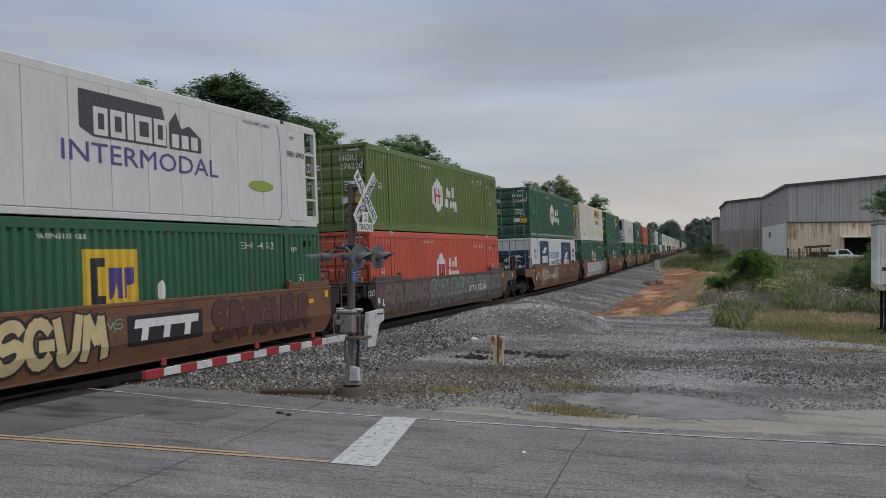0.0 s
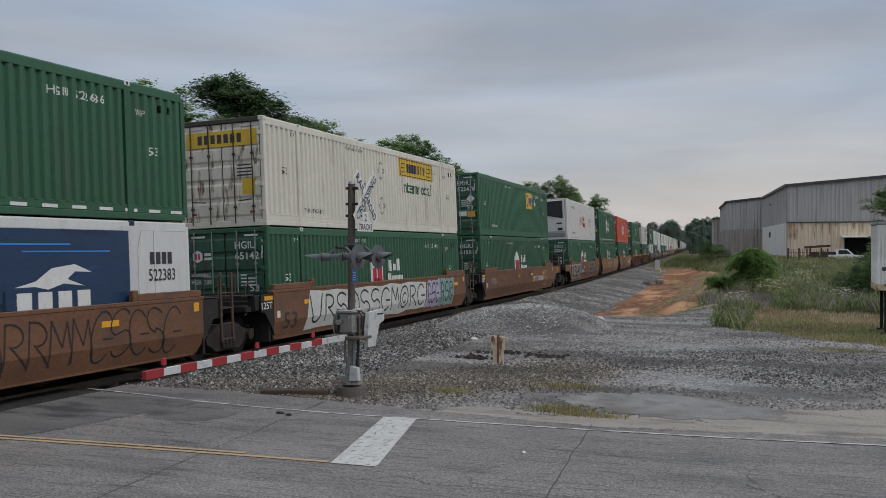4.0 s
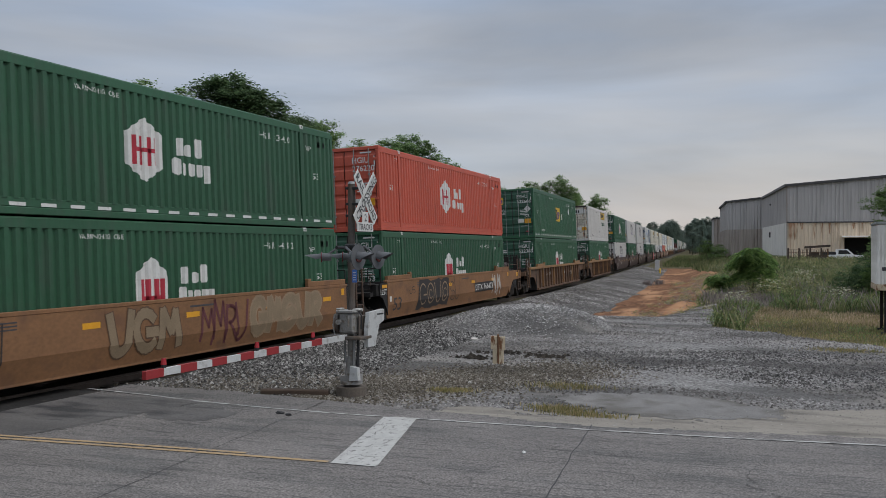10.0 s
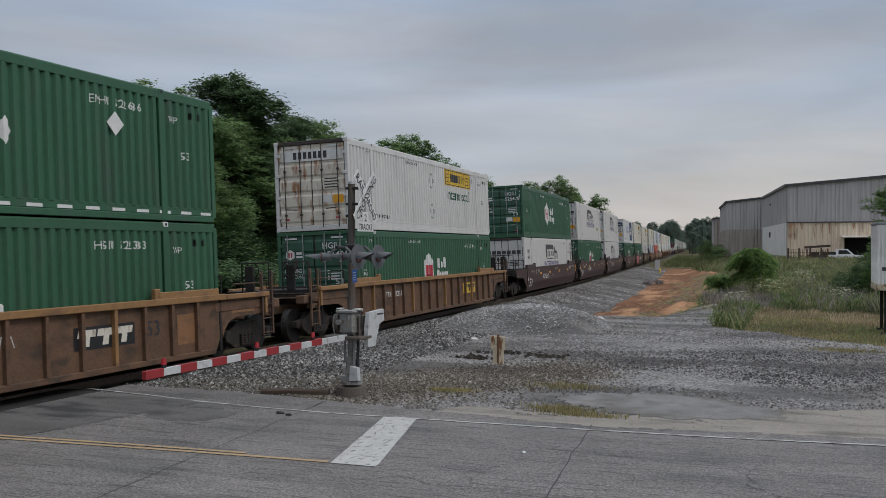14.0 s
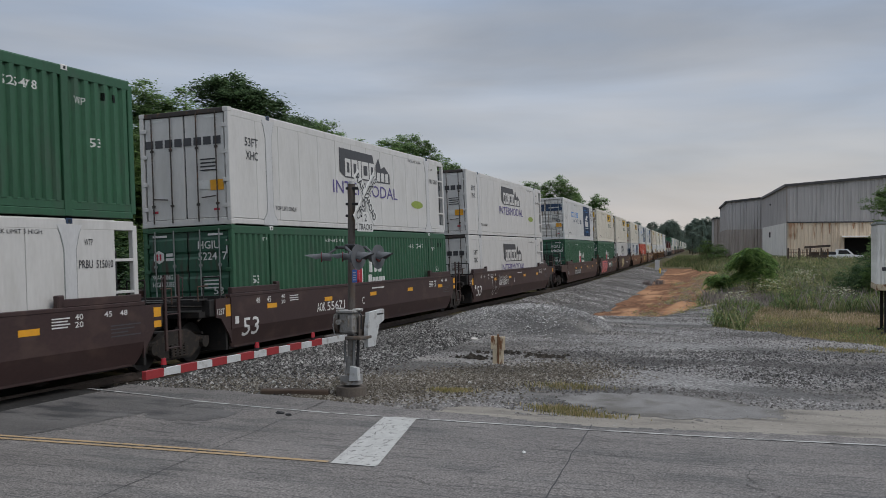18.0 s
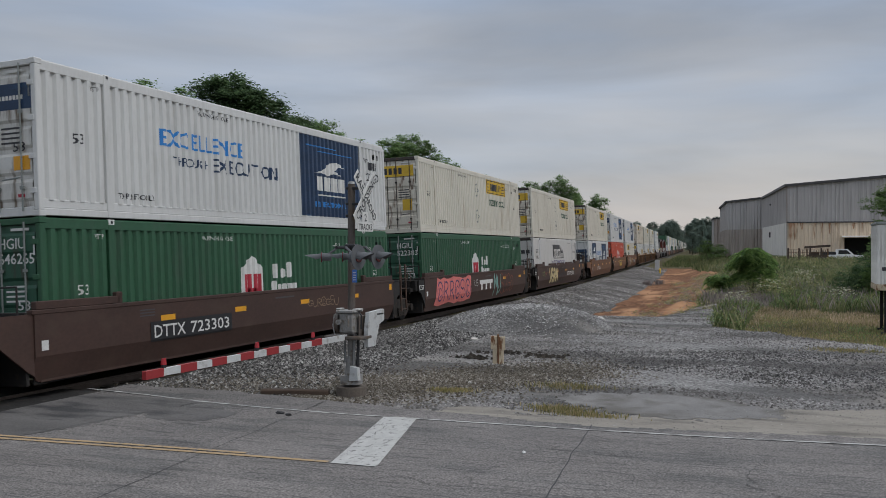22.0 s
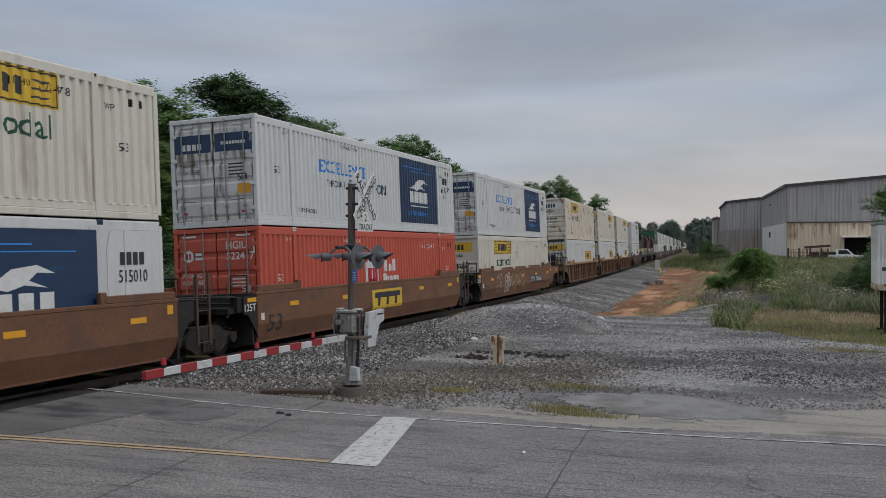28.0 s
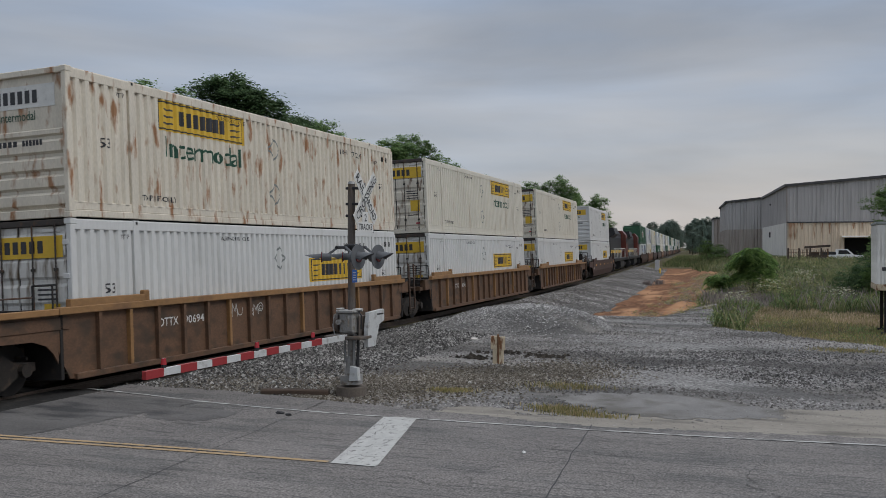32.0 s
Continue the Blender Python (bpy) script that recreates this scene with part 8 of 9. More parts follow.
# ---- warehouse ----
M_SIDING = mat("grey_metal_siding", (0.46, 0.44, 0.43), 0.55, var=0.08, scale=0.5, stretch=(3, 3, 0.15), dirt=(0.27, 0.255, 0.245), dirt_at=(0.5, 0.75))
M_SIDING_TAN = mat("weathered_tan_siding", (0.72, 0.60, 0.46), 0.6, var=0.16, scale=0.6, stretch=(3, 3, 0.2), dirt=(0.42, 0.28, 0.18), dirt_at=(0.55, 0.72))
M_SIDING_PALE = mat("pale_metal_siding", (0.76, 0.74, 0.70), 0.6, var=0.1, scale=0.6, stretch=(3, 3, 0.2), dirt=(0.42, 0.40, 0.36), dirt_at=(0.55, 0.8))
M_BRONZE = mat("brown_grey_siding", (0.37, 0.325, 0.29), 0.6, var=0.12, scale=0.6, stretch=(3, 3, 0.2), dirt=(0.2, 0.165, 0.14), dirt_at=(0.5, 0.75))
M_TRIM = mat("dark_roof_trim", (0.06, 0.058, 0.06), 0.6, var=0.15)
M_DARK = mat("dark_doorway_interior", (0.03, 0.03, 0.032), 0.9)
GZ = 1.0


def siding(name, p, q, z0, z1, material, parent, z1b=None, pitch=0.46):
    """Ribbed sheet between two corners of a plan, p on the left as seen from outside. z1b: the height at q."""
    z1b = z1 if z1b is None else z1b
    p, q = Vector((*p, 0)), Vector((*q, 0))
    d = (q - p)
    n = max(2, int(d.length / pitch))
    nor = Vector((d.y, -d.x, 0)).normalized()
    g = G()
    for i in range(n):
        a, b = i / n, (i + 1) / n
        ks = [(a, 0.0), (a + 0.72 / n, 0.0), (a + 0.78 / n, 0.09), (a + 0.94 / n, 0.09), (b, 0.0)]
        for (ta, oa), (tb, obb) in zip(ks, ks[1:]):
            A, B = p + d * ta + nor * oa, p + d * tb + nor * obb
            g.add([(A.x, A.y, z0), (B.x, B.y, z0), (B.x, B.y, z1 + (z1b - z1) * tb), (A.x, A.y, z1 + (z1b - z1) * ta)], [(0, 1, 2, 3)])
    return part(name, g, material, parent)


def warehouse():
    ob = thing("warehouse", "long low-roofed metal warehouse with grey upper and tan lower siding", "warehouse")
    A, R, B = (-2.0, 130.0), (42.0, 134.0), (-6.2, 162.0)
    z_a, z_r = 10.8, 14.3
    siding("upper_wall", A, R, 5.9, z_a, M_SIDING, ob, z_r)
    low_a, low_b = (4.9, 130.63), (9.3, 131.03)
    siding("lower_wall", A, low_a, GZ - 1, 5.9, M_SIDING_TAN, ob)
    siding("lower_wall", low_b, R, GZ - 1, 5.9, M_SIDING_TAN, ob)
    siding("lower_wall", low_a, low_b, 3.9, 5.9, M_SIDING_TAN, ob)
    part("doorway", G().box(4.9, 9.3, 133.5, 133.7, GZ - 1, 4.0).box(4.8, 4.9, 130.7, 133.6, GZ - 1, 4).box(9.3, 9.4, 131.1, 133.6, GZ - 1, 4).box(4.9, 9.3, 131, 133.6, 3.9, 4.0), M_DARK, ob, "dark loading doorway")
    siding("side_upper_wall", B, A, 5.9, z_a, M_SIDING, ob)
    siding("side_lower_wall", B, A, GZ - 1, 5.9, M_SIDING_PALE, ob)
    part("ledge", G().prism([(-2.0, 129.85), (42, 133.85), (42, 134.1), (-2, 130.1)], "z", 5.88, 6.02), M_TRIM, ob)
    roof = G().add([(-2.3, 129.7, z_a + 0.1), (42, 133.7, z_r + 0.1), (38, 166, z_r + 0.1), (-6.5, 162.2, z_a + 0.1), (-2.3, 129.7, z_a - 0.22), (42, 133.7, z_r - 0.22), (38, 166, z_r - 0.22), (-6.5, 162.2, z_a - 0.22)], [(0, 1, 2, 3), (4, 7, 6, 5), (0, 4, 5, 1), (1, 5, 6, 2), (2, 6, 7, 3), (3, 7, 4, 0)])
    part("roof", roof, M_TRIM, ob, "low metal roof with dark trim")
    part("corner_trim", G().box(-2.08, -1.95, 129.9, 130.03, GZ - 1, z_a), M_BRONZE, ob)
    srng = random.Random(91)
    m_streak = mat("rust_streak", (0.37, 0.20, 0.115), 0.9, var=0.4, scale=1.5, dirt=(0.60, 0.47, 0.34), dirt_at=(0.44, 0.58), stretch=(3, 3, 0.3))
    for i in range(16):
        x = -1.8 + 5.0 * srng.random() ** 1.6 if i < 11 else srng.uniform(3, 18)
        w, h = srng.uniform(0.08, 0.24), srng.uniform(0.5, 2.6) * (1 if i < 11 else 0.6)
        y = 129.88 + (x + 2) * 4 / 44
        part("rust_streak", G().flat([(x - w, y, 5.86), (x + w, y + 0.02, 5.86), (x + w * 0.5, y, 5.86 - h * 0.6), (x + w * 0.1, y, 5.86 - h), (x - w * 0.4, y, 5.86 - h * 0.7)]), m_streak, ob, "rust run down from the ledge")
    part("side_vent", G().box(-4.85, -4.55, 149.6, 150.4, 4.2, 5.0).box(-4.7, -4.5, 147.2, 147.5, 8.9, 9.15), M_TRIM, ob, "louvred wall vent")
    part("awning", G().prism([(129.2, 3.98), (130.9, 4.1), (130.9, 4.2), (129.2, 4.08)], "x", 4.6, 9.8), M_SIDING_PALE, ob, "flat steel awning")
    C, D = (-12.0, 165.0), (-15.2, 191.0)
    siding("rear_wall", C, (-6.2, 163.5), 5.7, 10.35, M_SIDING, ob, 10.9)
    siding("rear_lower_wall", C, (-6.2, 163.5), GZ - 1, 5.7, M_BRONZE, ob)
    siding("rear_side_wall", D, C, 5.7, 10.35, M_SIDING, ob)
    siding("rear_side_lower_wall", D, C, GZ - 1, 5.7, M_BRONZE, ob)
    r2 = G().add([(-12.3, 164.7, 10.5), (-6, 163.2, 11.05), (-2, 191, 11.05), (-15.5, 191, 10.5), (-12.3, 164.7, 10.2), (-6, 163.2, 10.75), (-2, 191, 10.75), (-15.5, 191, 10.2)], [(0, 1, 2, 3), (4, 7, 6, 5), (0, 4, 5, 1), (1, 5, 6, 2), (2, 6, 7, 3), (3, 7, 4, 0)])
    part("rear_roof", r2, M_TRIM, ob, "roof of the rear bay")
    siding("annex_wall", (-16.4, 191.5), (-15.1, 191.2), GZ - 1, 8.3, M_BRONZE, ob)
    siding("annex_side_wall", (-18.3, 209), (-16.4, 191.5), GZ - 1, 8.3, M_SIDING, ob)
    part("annex_roof", G().prism([(-16.6, 191.2), (-15.0, 191.0), (-14, 209), (-18.6, 209)], "z", 8.3, 8.55), M_TRIM, ob)
    return ob


warehouse()

M_FENCE = mat("old_brown_fence_wood", (0.085, 0.062, 0.05), 0.9, var=0.3, scale=5)
# lean-to shelter beside the warehouse
shelter = thing("shelter", "small open lean-to with a rusty flat roof", "shelter", m=Matrix.Translation((1.5, 118.0, 0.9)))
part("roof", G().prism([(-1.4, 1.66), (1.4, 1.86), (1.4, 2.12), (-1.4, 1.92)], "y", -1.3, 1.2), M_FENCE, shelter)
part("workbench", G().box(-1.15, 1.1, -0.6, 0.5, 0.6, 0.95, 0.03).box(-0.9, 0.2, -0.5, 0.3, 0.95, 1.3, 0.03), M_FENCE, shelter, "clutter stacked under the roof")
for x in (-1.2, 1.05):
    part("leg", G().box(x, x + 0.15, -0.9, -0.75, -0.6, 1.66, 0.01), M_RUSTY_STEEL, shelter)

fence = thing("wire_fence", "low brown wire and picket fence by the warehouse", "fence")
for i in range(4):
    part("post", shared("fence_post", lambda: G().box(-0.09, 0.09, -0.09, 0.09, -0.4, 1.7, 0.01)), M_FENCE, fence, at=Matrix.Translation((-1.6 + i * 1.15, 112.0 + 0.1 * i, ground_z(-1.6 + i * 1.15, 112.0))))
for z in (0.4, 0.8, 1.2, 1.55):
    part("wire", G().tube((-1.6, 112.0, ground_z(-1.6, 112) + z), (2.4, 112.35, ground_z(2.4, 112) + z), 0.02, 5), M_RUSTY_STEEL, fence)

for i in range(26):
    x = -1.5 + i * 0.15 + 0.03 * math.sin(i * 2.3)
    part("picket", shared("fence_picket", lambda: G().box(-0.022, 0.022, -0.02, 0.02, -0.3, 1.45)), M_FENCE, fence, at=Matrix.Translation((x, 112.06 + (x + 1.6) * 0.087, ground_z(x, 112.1))))

# pickup truck, mostly behind the weeds
M_CARWHITE = mat("white_car_paint", (0.74, 0.75, 0.76), 0.3, var=0.04)
M_GLASS = mat("dark_car_glass", (0.02, 0.022, 0.025), 0.1, var=0.05)
truck = thing("pickup_truck", "white pickup truck with a dark bed cover parked by the warehouse", "pickup truck", m=Matrix.Translation((4.35, 126.0, 0.85)) @ Matrix.Rotation(radians(6), 4, "Z") @ Matrix.Scale(0.88, 4))
part("body", G().prism([(-2.7, 0.5), (-2.75, 0.75), (-2.7, 1.05), (0.6, 1.1), (1.7, 1.08), (2.75, 0.98), (2.8, 0.5), (2.3, 0.42), (-2.3, 0.42)], "y", -0.95, 0.95), M_CARWHITE, truck)
part("cab", G().prism([(-0.75, 1.08), (-0.6, 1.82), (0.75, 1.85), (1.55, 1.08)], "y", -0.85, 0.85), M_CARWHITE, truck)
part("window", G().prism([(-0.5, 1.15), (-0.45, 1.7), (0.62, 1.72), (1.2, 1.15)], "y", -0.865, 0.865), M_GLASS, truck, "dark side windows")
part("bed_cover", G().box(-2.68, -0.8, -0.85, 0.85, 1.06, 1.5, 0.05), M_BLACK, truck, "black bed cover")
for x in (-1.75, 1.8):
    for y in (-0.88, 0.88):
        part("wheel", G().tube((x, y - 0.12, 0.38), (x, y + 0.12, 0.38), 0.39, 20), M_BLACK, truck)

# box trailer at the edge of the yard
trailer = thing("box_trailer", "white ribbed box trailer standing on its landing legs in the grass", "trailer", m=Matrix.Translation((2.18, 33.0, -0.1)))
M_TRAILER = mat("weathered_white_trailer", (0.82, 0.81, 0.77), 0.5, var=0.1, scale=1.2, stretch=(1, 1, 0.3), dirt=(0.35, 0.33, 0.3), dirt_at=(0.5, 0.8))
part("box", G().box(0.03, 12, 0.03, 2.55, 1.6, 3.6), M_TRAILER, trailer)
rib = G().box(0.0, 0.05, -0.012, 0.03, 1.62, 3.5).mesh("rib")
for i in range(30):
    part("rib", rib, M_TRAILER, trailer, at=Matrix.Translation((0.06 + i * 0.1, 0, 0)))
rib = G().box(-0.012, 0.03, 0.1, 0.16, 1.62, 3.5).mesh("rib")
for i in range(12):
    part("rib", rib, M_TRAILER, trailer, at=Matrix.Translation((0, i * 0.2, 0)))
part("top_rail", G().box(-0.012, 12, -0.012, 2.57, 3.53, 3.62, 0.015), M_RODS, trailer)
part("bottom_rail", G().box(-0.012, 12, -0.012, 2.57, 1.42, 1.62, 0.015), M_OLDWHITE, trailer)
part("note", G().box(0.16, 0.32, -0.018, -0.013, 2.05, 2.17), M_GREYPRINT, trailer)
for x in (0.25, 2.2):
    part("landing_leg", G().box(x, x + 0.1, 0.3, 0.4, 0.05, 1.45).box(x - 0.08, x + 0.18, 0.22, 0.48, 0.0, 0.06), M_UNDER, trailer)
    part("landing_leg", G().box(x, x + 0.1, 2.1, 2.2, 0.05, 1.45).box(x - 0.08, x + 0.18, 2.02, 2.28, 0.0, 0.06), M_UNDER, trailer)
part("skirt_pipe", G().tube((0.85, 0.2, 0.75), (0.85, 0.2, 1.45), 0.06).tube((0.85, 0.2, 0.2), (0.85, 0.2, 0.75), 0.09), M_SIGNWHITE, trailer)


# ---- plants ----
M_LEAF = island_mat("broad_leaves", ((0.085, 0.14, 0.065), (0.15, 0.24, 0.10), (0.215, 0.32, 0.13), (0.29, 0.40, 0.165)), 0.65, 0.3, 0.5)
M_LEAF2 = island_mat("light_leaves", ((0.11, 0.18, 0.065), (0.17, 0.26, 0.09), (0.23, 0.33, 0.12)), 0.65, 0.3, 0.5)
M_BUSH = island_mat("dark_bush_leaves", ((0.03, 0.06, 0.028), (0.05, 0.10, 0.045), (0.085, 0.15, 0.06), (0.15, 0.24, 0.09)), 0.65, 0.3, 0.35)
M_PINE = island_mat("dark_pine_needles", ((0.07, 0.115, 0.06), (0.115, 0.18, 0.09), (0.17, 0.25, 0.115)), 0.7, 0.25, 0.4)
# distance haze is mixed into this leaf colour as a pale blue tint
M_FARLEAF = island_mat("far_leaves_haze_tint", ((0.14, 0.19, 0.175), (0.20, 0.26, 0.22), (0.265, 0.325, 0.26)), 0.8, 0.1, 0.45)
M_SUMAC = island_mat("drooping_sumac_leaves", ((0.07, 0.13, 0.045), (0.13, 0.215, 0.07), (0.20, 0.31, 0.095), (0.29, 0.40, 0.13)), 0.6, 0.3, 0.4)
M_OLIVEWEED = island_mat("olive_yellow_weeds", ((0.16, 0.165, 0.06), (0.25, 0.245, 0.095), (0.36, 0.33, 0.15), (0.47, 0.42, 0.24)), 0.7, 0.2, 0.4)
M_BARK = mat("grey_brown_bark", (0.09, 0.07, 0.055), 0.9, var=0.3, scale=3, bump=0.5, stretch=(2, 2, 0.4))


def leaf_cloud(rng, lobes, clumps, per, size):
    """Leaves in flat clumps spread over the outside of the lobes of a crown."""
    V, F = [], []
    for (bx, by, bz, r, rz) in lobes:
        n = max(6, int(clumps * r * (r + rz) * 0.5))
        for _ in range(n):
            d = np.array([rng.gauss(0, 1), rng.gauss(0, 1), rng.gauss(0.25, 1)])
            d /= np.linalg.norm(d) + 1e-6
            k = rng.uniform(0.5, 1.03)
            cx, cy, cz = bx + d[0] * k * r, by + d[1] * k * r, bz + d[2] * k * rz
            q = rng.uniform(0.28, 0.6)
            for _ in range(per):
                px, py, pz = cx + rng.gauss(0, q * 0.45), cy + rng.gauss(0, q * 0.45), cz + rng.gauss(0, q * 0.2)
                a, t = rng.uniform(0, 6.28), rng.uniform(-0.7, 0.7)
                s = size * rng.uniform(0.6, 1.3)
                ax, ay, az = math.cos(a) * s, math.sin(a) * s, t * s * 0.6
                ex, ey, ez = -math.sin(a) * s * 0.5, math.cos(a) * s * 0.5, rng.uniform(-0.35, 0.35) * s
                o = len(V)
                V += [(px - ax, py - ay, pz - az), (px + ex, py + ey, pz + ez), (px + ax, py + ay, pz + az), (px - ex, py - ey, pz - ez)]
                F.append((o, o + 1, o + 2, o + 3))
    return V, F


def tree_meshes(kind, seed):
    """Trunk with limbs, and a crown of leaf clumps; about 12 m high."""
    rng = random.Random(seed)
    tg = G()
    lobes = []
    H = 12.0
    if kind == "pine":
        tg.tube((0, 0, -0.6), (0.1, 0.1, H * 0.9), 0.26, 8, 0.07)
        for i in range(30):
            t = (i + rng.random()) / 30
            z = H * (0.1 + 0.82 * t)
            w = 3.6 * math.sqrt(max(0.02, 1 - (max(t - 0.35, 0) / 0.66) ** 2.2)) * (0.75 + 0.25 * min(1, t / 0.35))
            a, q = rng.uniform(0, 6.28), w * rng.uniform(0.3, 0.85)
            p = (q * math.cos(a), q * math.sin(a), z)
            tg.tube((0, 0, max(1, z - 0.8)), p, 0.06, 5, 0.02)
            lobes.append((*p, rng.uniform(1.1, 1.6), rng.uniform(0.7, 1.0)))
        clumps, per, size = 60, 46, 0.088
    elif kind == "shrub":
        H = 4.0
        for i in range(12):
            a, q = rng.uniform(0, 6.28), 1.8 * math.sqrt(rng.random())
            z = rng.uniform(0.7, 2.9) * (1 - 0.14 * q)
            lobes.append((q * math.cos(a), q * math.sin(a), z, rng.uniform(0.8, 1.2), rng.uniform(0.6, 1.0)))
            tg.tube((0, 0, -0.3), (q * math.cos(a) * 0.8, q * math.sin(a) * 0.8, z), 0.05, 5, 0.015)
        clumps, per, size = 18, 26, 0.095
    else:
        lean = rng.uniform(-0.4, 0.4)
        tg.tube((0, 0, -0.6), (lean, 0, H * 0.62), 0.24, 8, 0.1)
        for i in range(20):
            t = (i + rng.random()) / 20
            z = H * (0.13 + 0.74 * t)
            w = (3.0 if kind == "wide" else 2.2) * (math.sin(math.pi * (0.15 + 0.77 * t)) ** 0.7)
            a, q = rng.uniform(0, 6.28), w * math.sqrt(rng.uniform(0.1, 0.8))
            p = (q * math.cos(a) + lean * t, q * math.sin(a), z)
            tg.tube((lean * t, 0, max(1.0, z - 1.8)), p, 0.07, 5, 0.02)
            lobes.append((*p, rng.uniform(1.1, 1.8), rng.uniform(0.9, 1.5)))
        for i in range(10):
            a, q = rng.uniform(0, 6.28), rng.uniform(0.2, 2.0)
            z = H * rng.uniform(0.84, 0.97) - q * 0.5
            lobes.append((q * math.cos(a) + lean, q * math.sin(a), z, rng.uniform(0.3, 0.5), rng.uniform(0.7, 1.1)))
        clumps, per, size = 24, 44, 0.10
    V, F = leaf_cloud(rng, lobes, clumps, per, size)
    me = bpy.data.meshes.new("crown_" + kind)
    me.from_pydata(V, [], F)
    me.materials.append(None)
    return tg.mesh("trunk_" + kind), me


TREES = {k: tree_meshes(*v) for k, v in dict(pine=("pine", 2), wide=("wide", 3), tall=("tall", 5), wide_b=("wide", 8), tall_b=("tall", 11), shrub=("shrub", 4), shrub_b=("shrub", 14)).items()}
LABELS = dict(pine="dark dense round-topped evergreen tree behind the railway", wide="broad leafy green tree in the wood behind the railway", tall="slender leafy green tree in the wood behind the railway", shrub="leafy green shrub at the edge of the wood")


def tree(kind, x, y, height, spread=1.0, leaf=None, label="", turn=0.0, category=""):
    base = kind.split("_")[0]
    full = 3.5 if base == "shrub" else 12.3
    k = height / full
    ob = thing("shrub" if base == "shrub" else "tree", label or LABELS[base], category or ("shrub" if base == "shrub" else "tree"), "trees and shrubs")
    ob.matrix_basis = Matrix.Translation((x, y, base_z(x, y) - 0.02)) @ Matrix.Rotation(turn, 4, "Z")
    tm, cm = TREES[kind]
    sc = Matrix.Diagonal((k * spread, k * spread, k, 1))
    part("trunk", tm, M_BARK, ob, at=sc)
    part("crown", cm, leaf or (M_PINE if base == "pine" else M_LEAF), ob, at=sc)
    return ob


def at_bearing(deg, dist):
    """A place deg to the left of the track's direction, dist away."""
    return -dist * math.sin(radians(deg)), dist * math.cos(radians(deg))


SKYLINE = [("tall", 46.0, 52, 9.6, 1.1), ("wide", 42.6, 57, 11.4, 0.75), ("tall_b", 38.2, 61, 12.8, 1.3), ("tall", 37.2, 62, 12.0, 1.0), ("pine", 33.7, 72, 15.8, 1.22), ("pine", 30.2, 80, 14.2, 0.95), ("wide", 28.5, 88, 14.9, 0.9), ("wide_b", 26.2, 96, 13.6, 1.0), ("wide", 24.7, 98, 14.2, 1.0), ("wide_b", 23.6, 99, 14.4, 0.9), ("wide", 22.6, 100, 15.1, 0.8), ("tall_b", 20.7, 112, 13.4, 1.2), ("tall", 18.5, 118, 12.0, 1.0), ("wide", 15.4, 150, 13.4, 1.1), ("wide_b", 13.9, 150, 14.4, 1.15), ("wide", 12.9, 155, 12.4, 1.0), ("wide_b", 11.7, 182, 13.4, 1.1)]
rng = random.Random(21)
for kind, deg, dist, hh, sp in SKYLINE:
    x, y = at_bearing(deg, dist)
    tree(kind, x, y, hh, sp, turn=rng.uniform(0, 6))
for i in range(62):
    d = 9.0 + i * 0.66
    dist = float(np.interp(d, [9, 12, 15, 20, 25, 30, 38, 52], [190, 165, 140, 106, 92, 78, 58, 46])) + rng.uniform(-3, 6)
    x, y = at_bearing(d, dist)
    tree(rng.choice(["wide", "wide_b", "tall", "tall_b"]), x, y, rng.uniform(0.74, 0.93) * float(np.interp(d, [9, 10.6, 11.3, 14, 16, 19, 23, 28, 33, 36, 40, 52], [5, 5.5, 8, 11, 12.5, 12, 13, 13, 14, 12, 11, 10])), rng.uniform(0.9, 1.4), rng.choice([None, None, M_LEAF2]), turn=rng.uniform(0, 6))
    x, y = at_bearing(d + 0.4, dist - rng.uniform(2, 5))
    tree(rng.choice(["shrub", "shrub_b"]), x, y, rng.uniform(2.6, 4.4), rng.uniform(1.0, 1.5), M_BUSH, turn=rng.uniform(0, 6))
for i in range(30):
    s = 24 + i * 2.1
    x, y = beside(s, rng.uniform(-10.5, -7.5))
    tree(rng.choice(["shrub", "shrub_b"]), x, y, rng.uniform(1.5, 2.8), rng.uniform(0.9, 1.4), M_BUSH, "dark green undergrowth shrub beside the track", turn=rng.uniform(0, 6))
# far wood round the end of the line
for i in range(76):
    d = rng.uniform(4.0, 13.5)
    dist = rng.uniform(340, 470)
    x, y = at_bearing(d, dist)
    if -9 < lateral(x, y) < 7:
        continue
    low = 1.2 if d < 7.3 else 0.56
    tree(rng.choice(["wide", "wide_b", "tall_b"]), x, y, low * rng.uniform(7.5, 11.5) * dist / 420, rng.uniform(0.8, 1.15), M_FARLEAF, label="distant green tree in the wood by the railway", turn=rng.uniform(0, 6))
for i in range(32):
    x, y = at_bearing(rng.uniform(4.4, 7.3), rng.uniform(420, 560))
    if lateral(x, y) > 6:
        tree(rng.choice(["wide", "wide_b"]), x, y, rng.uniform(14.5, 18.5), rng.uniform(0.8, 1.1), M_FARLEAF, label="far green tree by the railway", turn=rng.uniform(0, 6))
for i in range(34):
    x, y = at_bearing(rng.uniform(5.2, 9.6), rng.uniform(640, 860))
    if abs(lateral(x, y)) > 5:
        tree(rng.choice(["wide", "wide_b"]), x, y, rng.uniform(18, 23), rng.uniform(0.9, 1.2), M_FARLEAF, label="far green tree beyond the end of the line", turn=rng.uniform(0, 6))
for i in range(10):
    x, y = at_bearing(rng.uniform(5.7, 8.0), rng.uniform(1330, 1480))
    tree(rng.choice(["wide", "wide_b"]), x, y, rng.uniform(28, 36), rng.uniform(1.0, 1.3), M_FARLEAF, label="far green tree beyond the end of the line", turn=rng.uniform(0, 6))
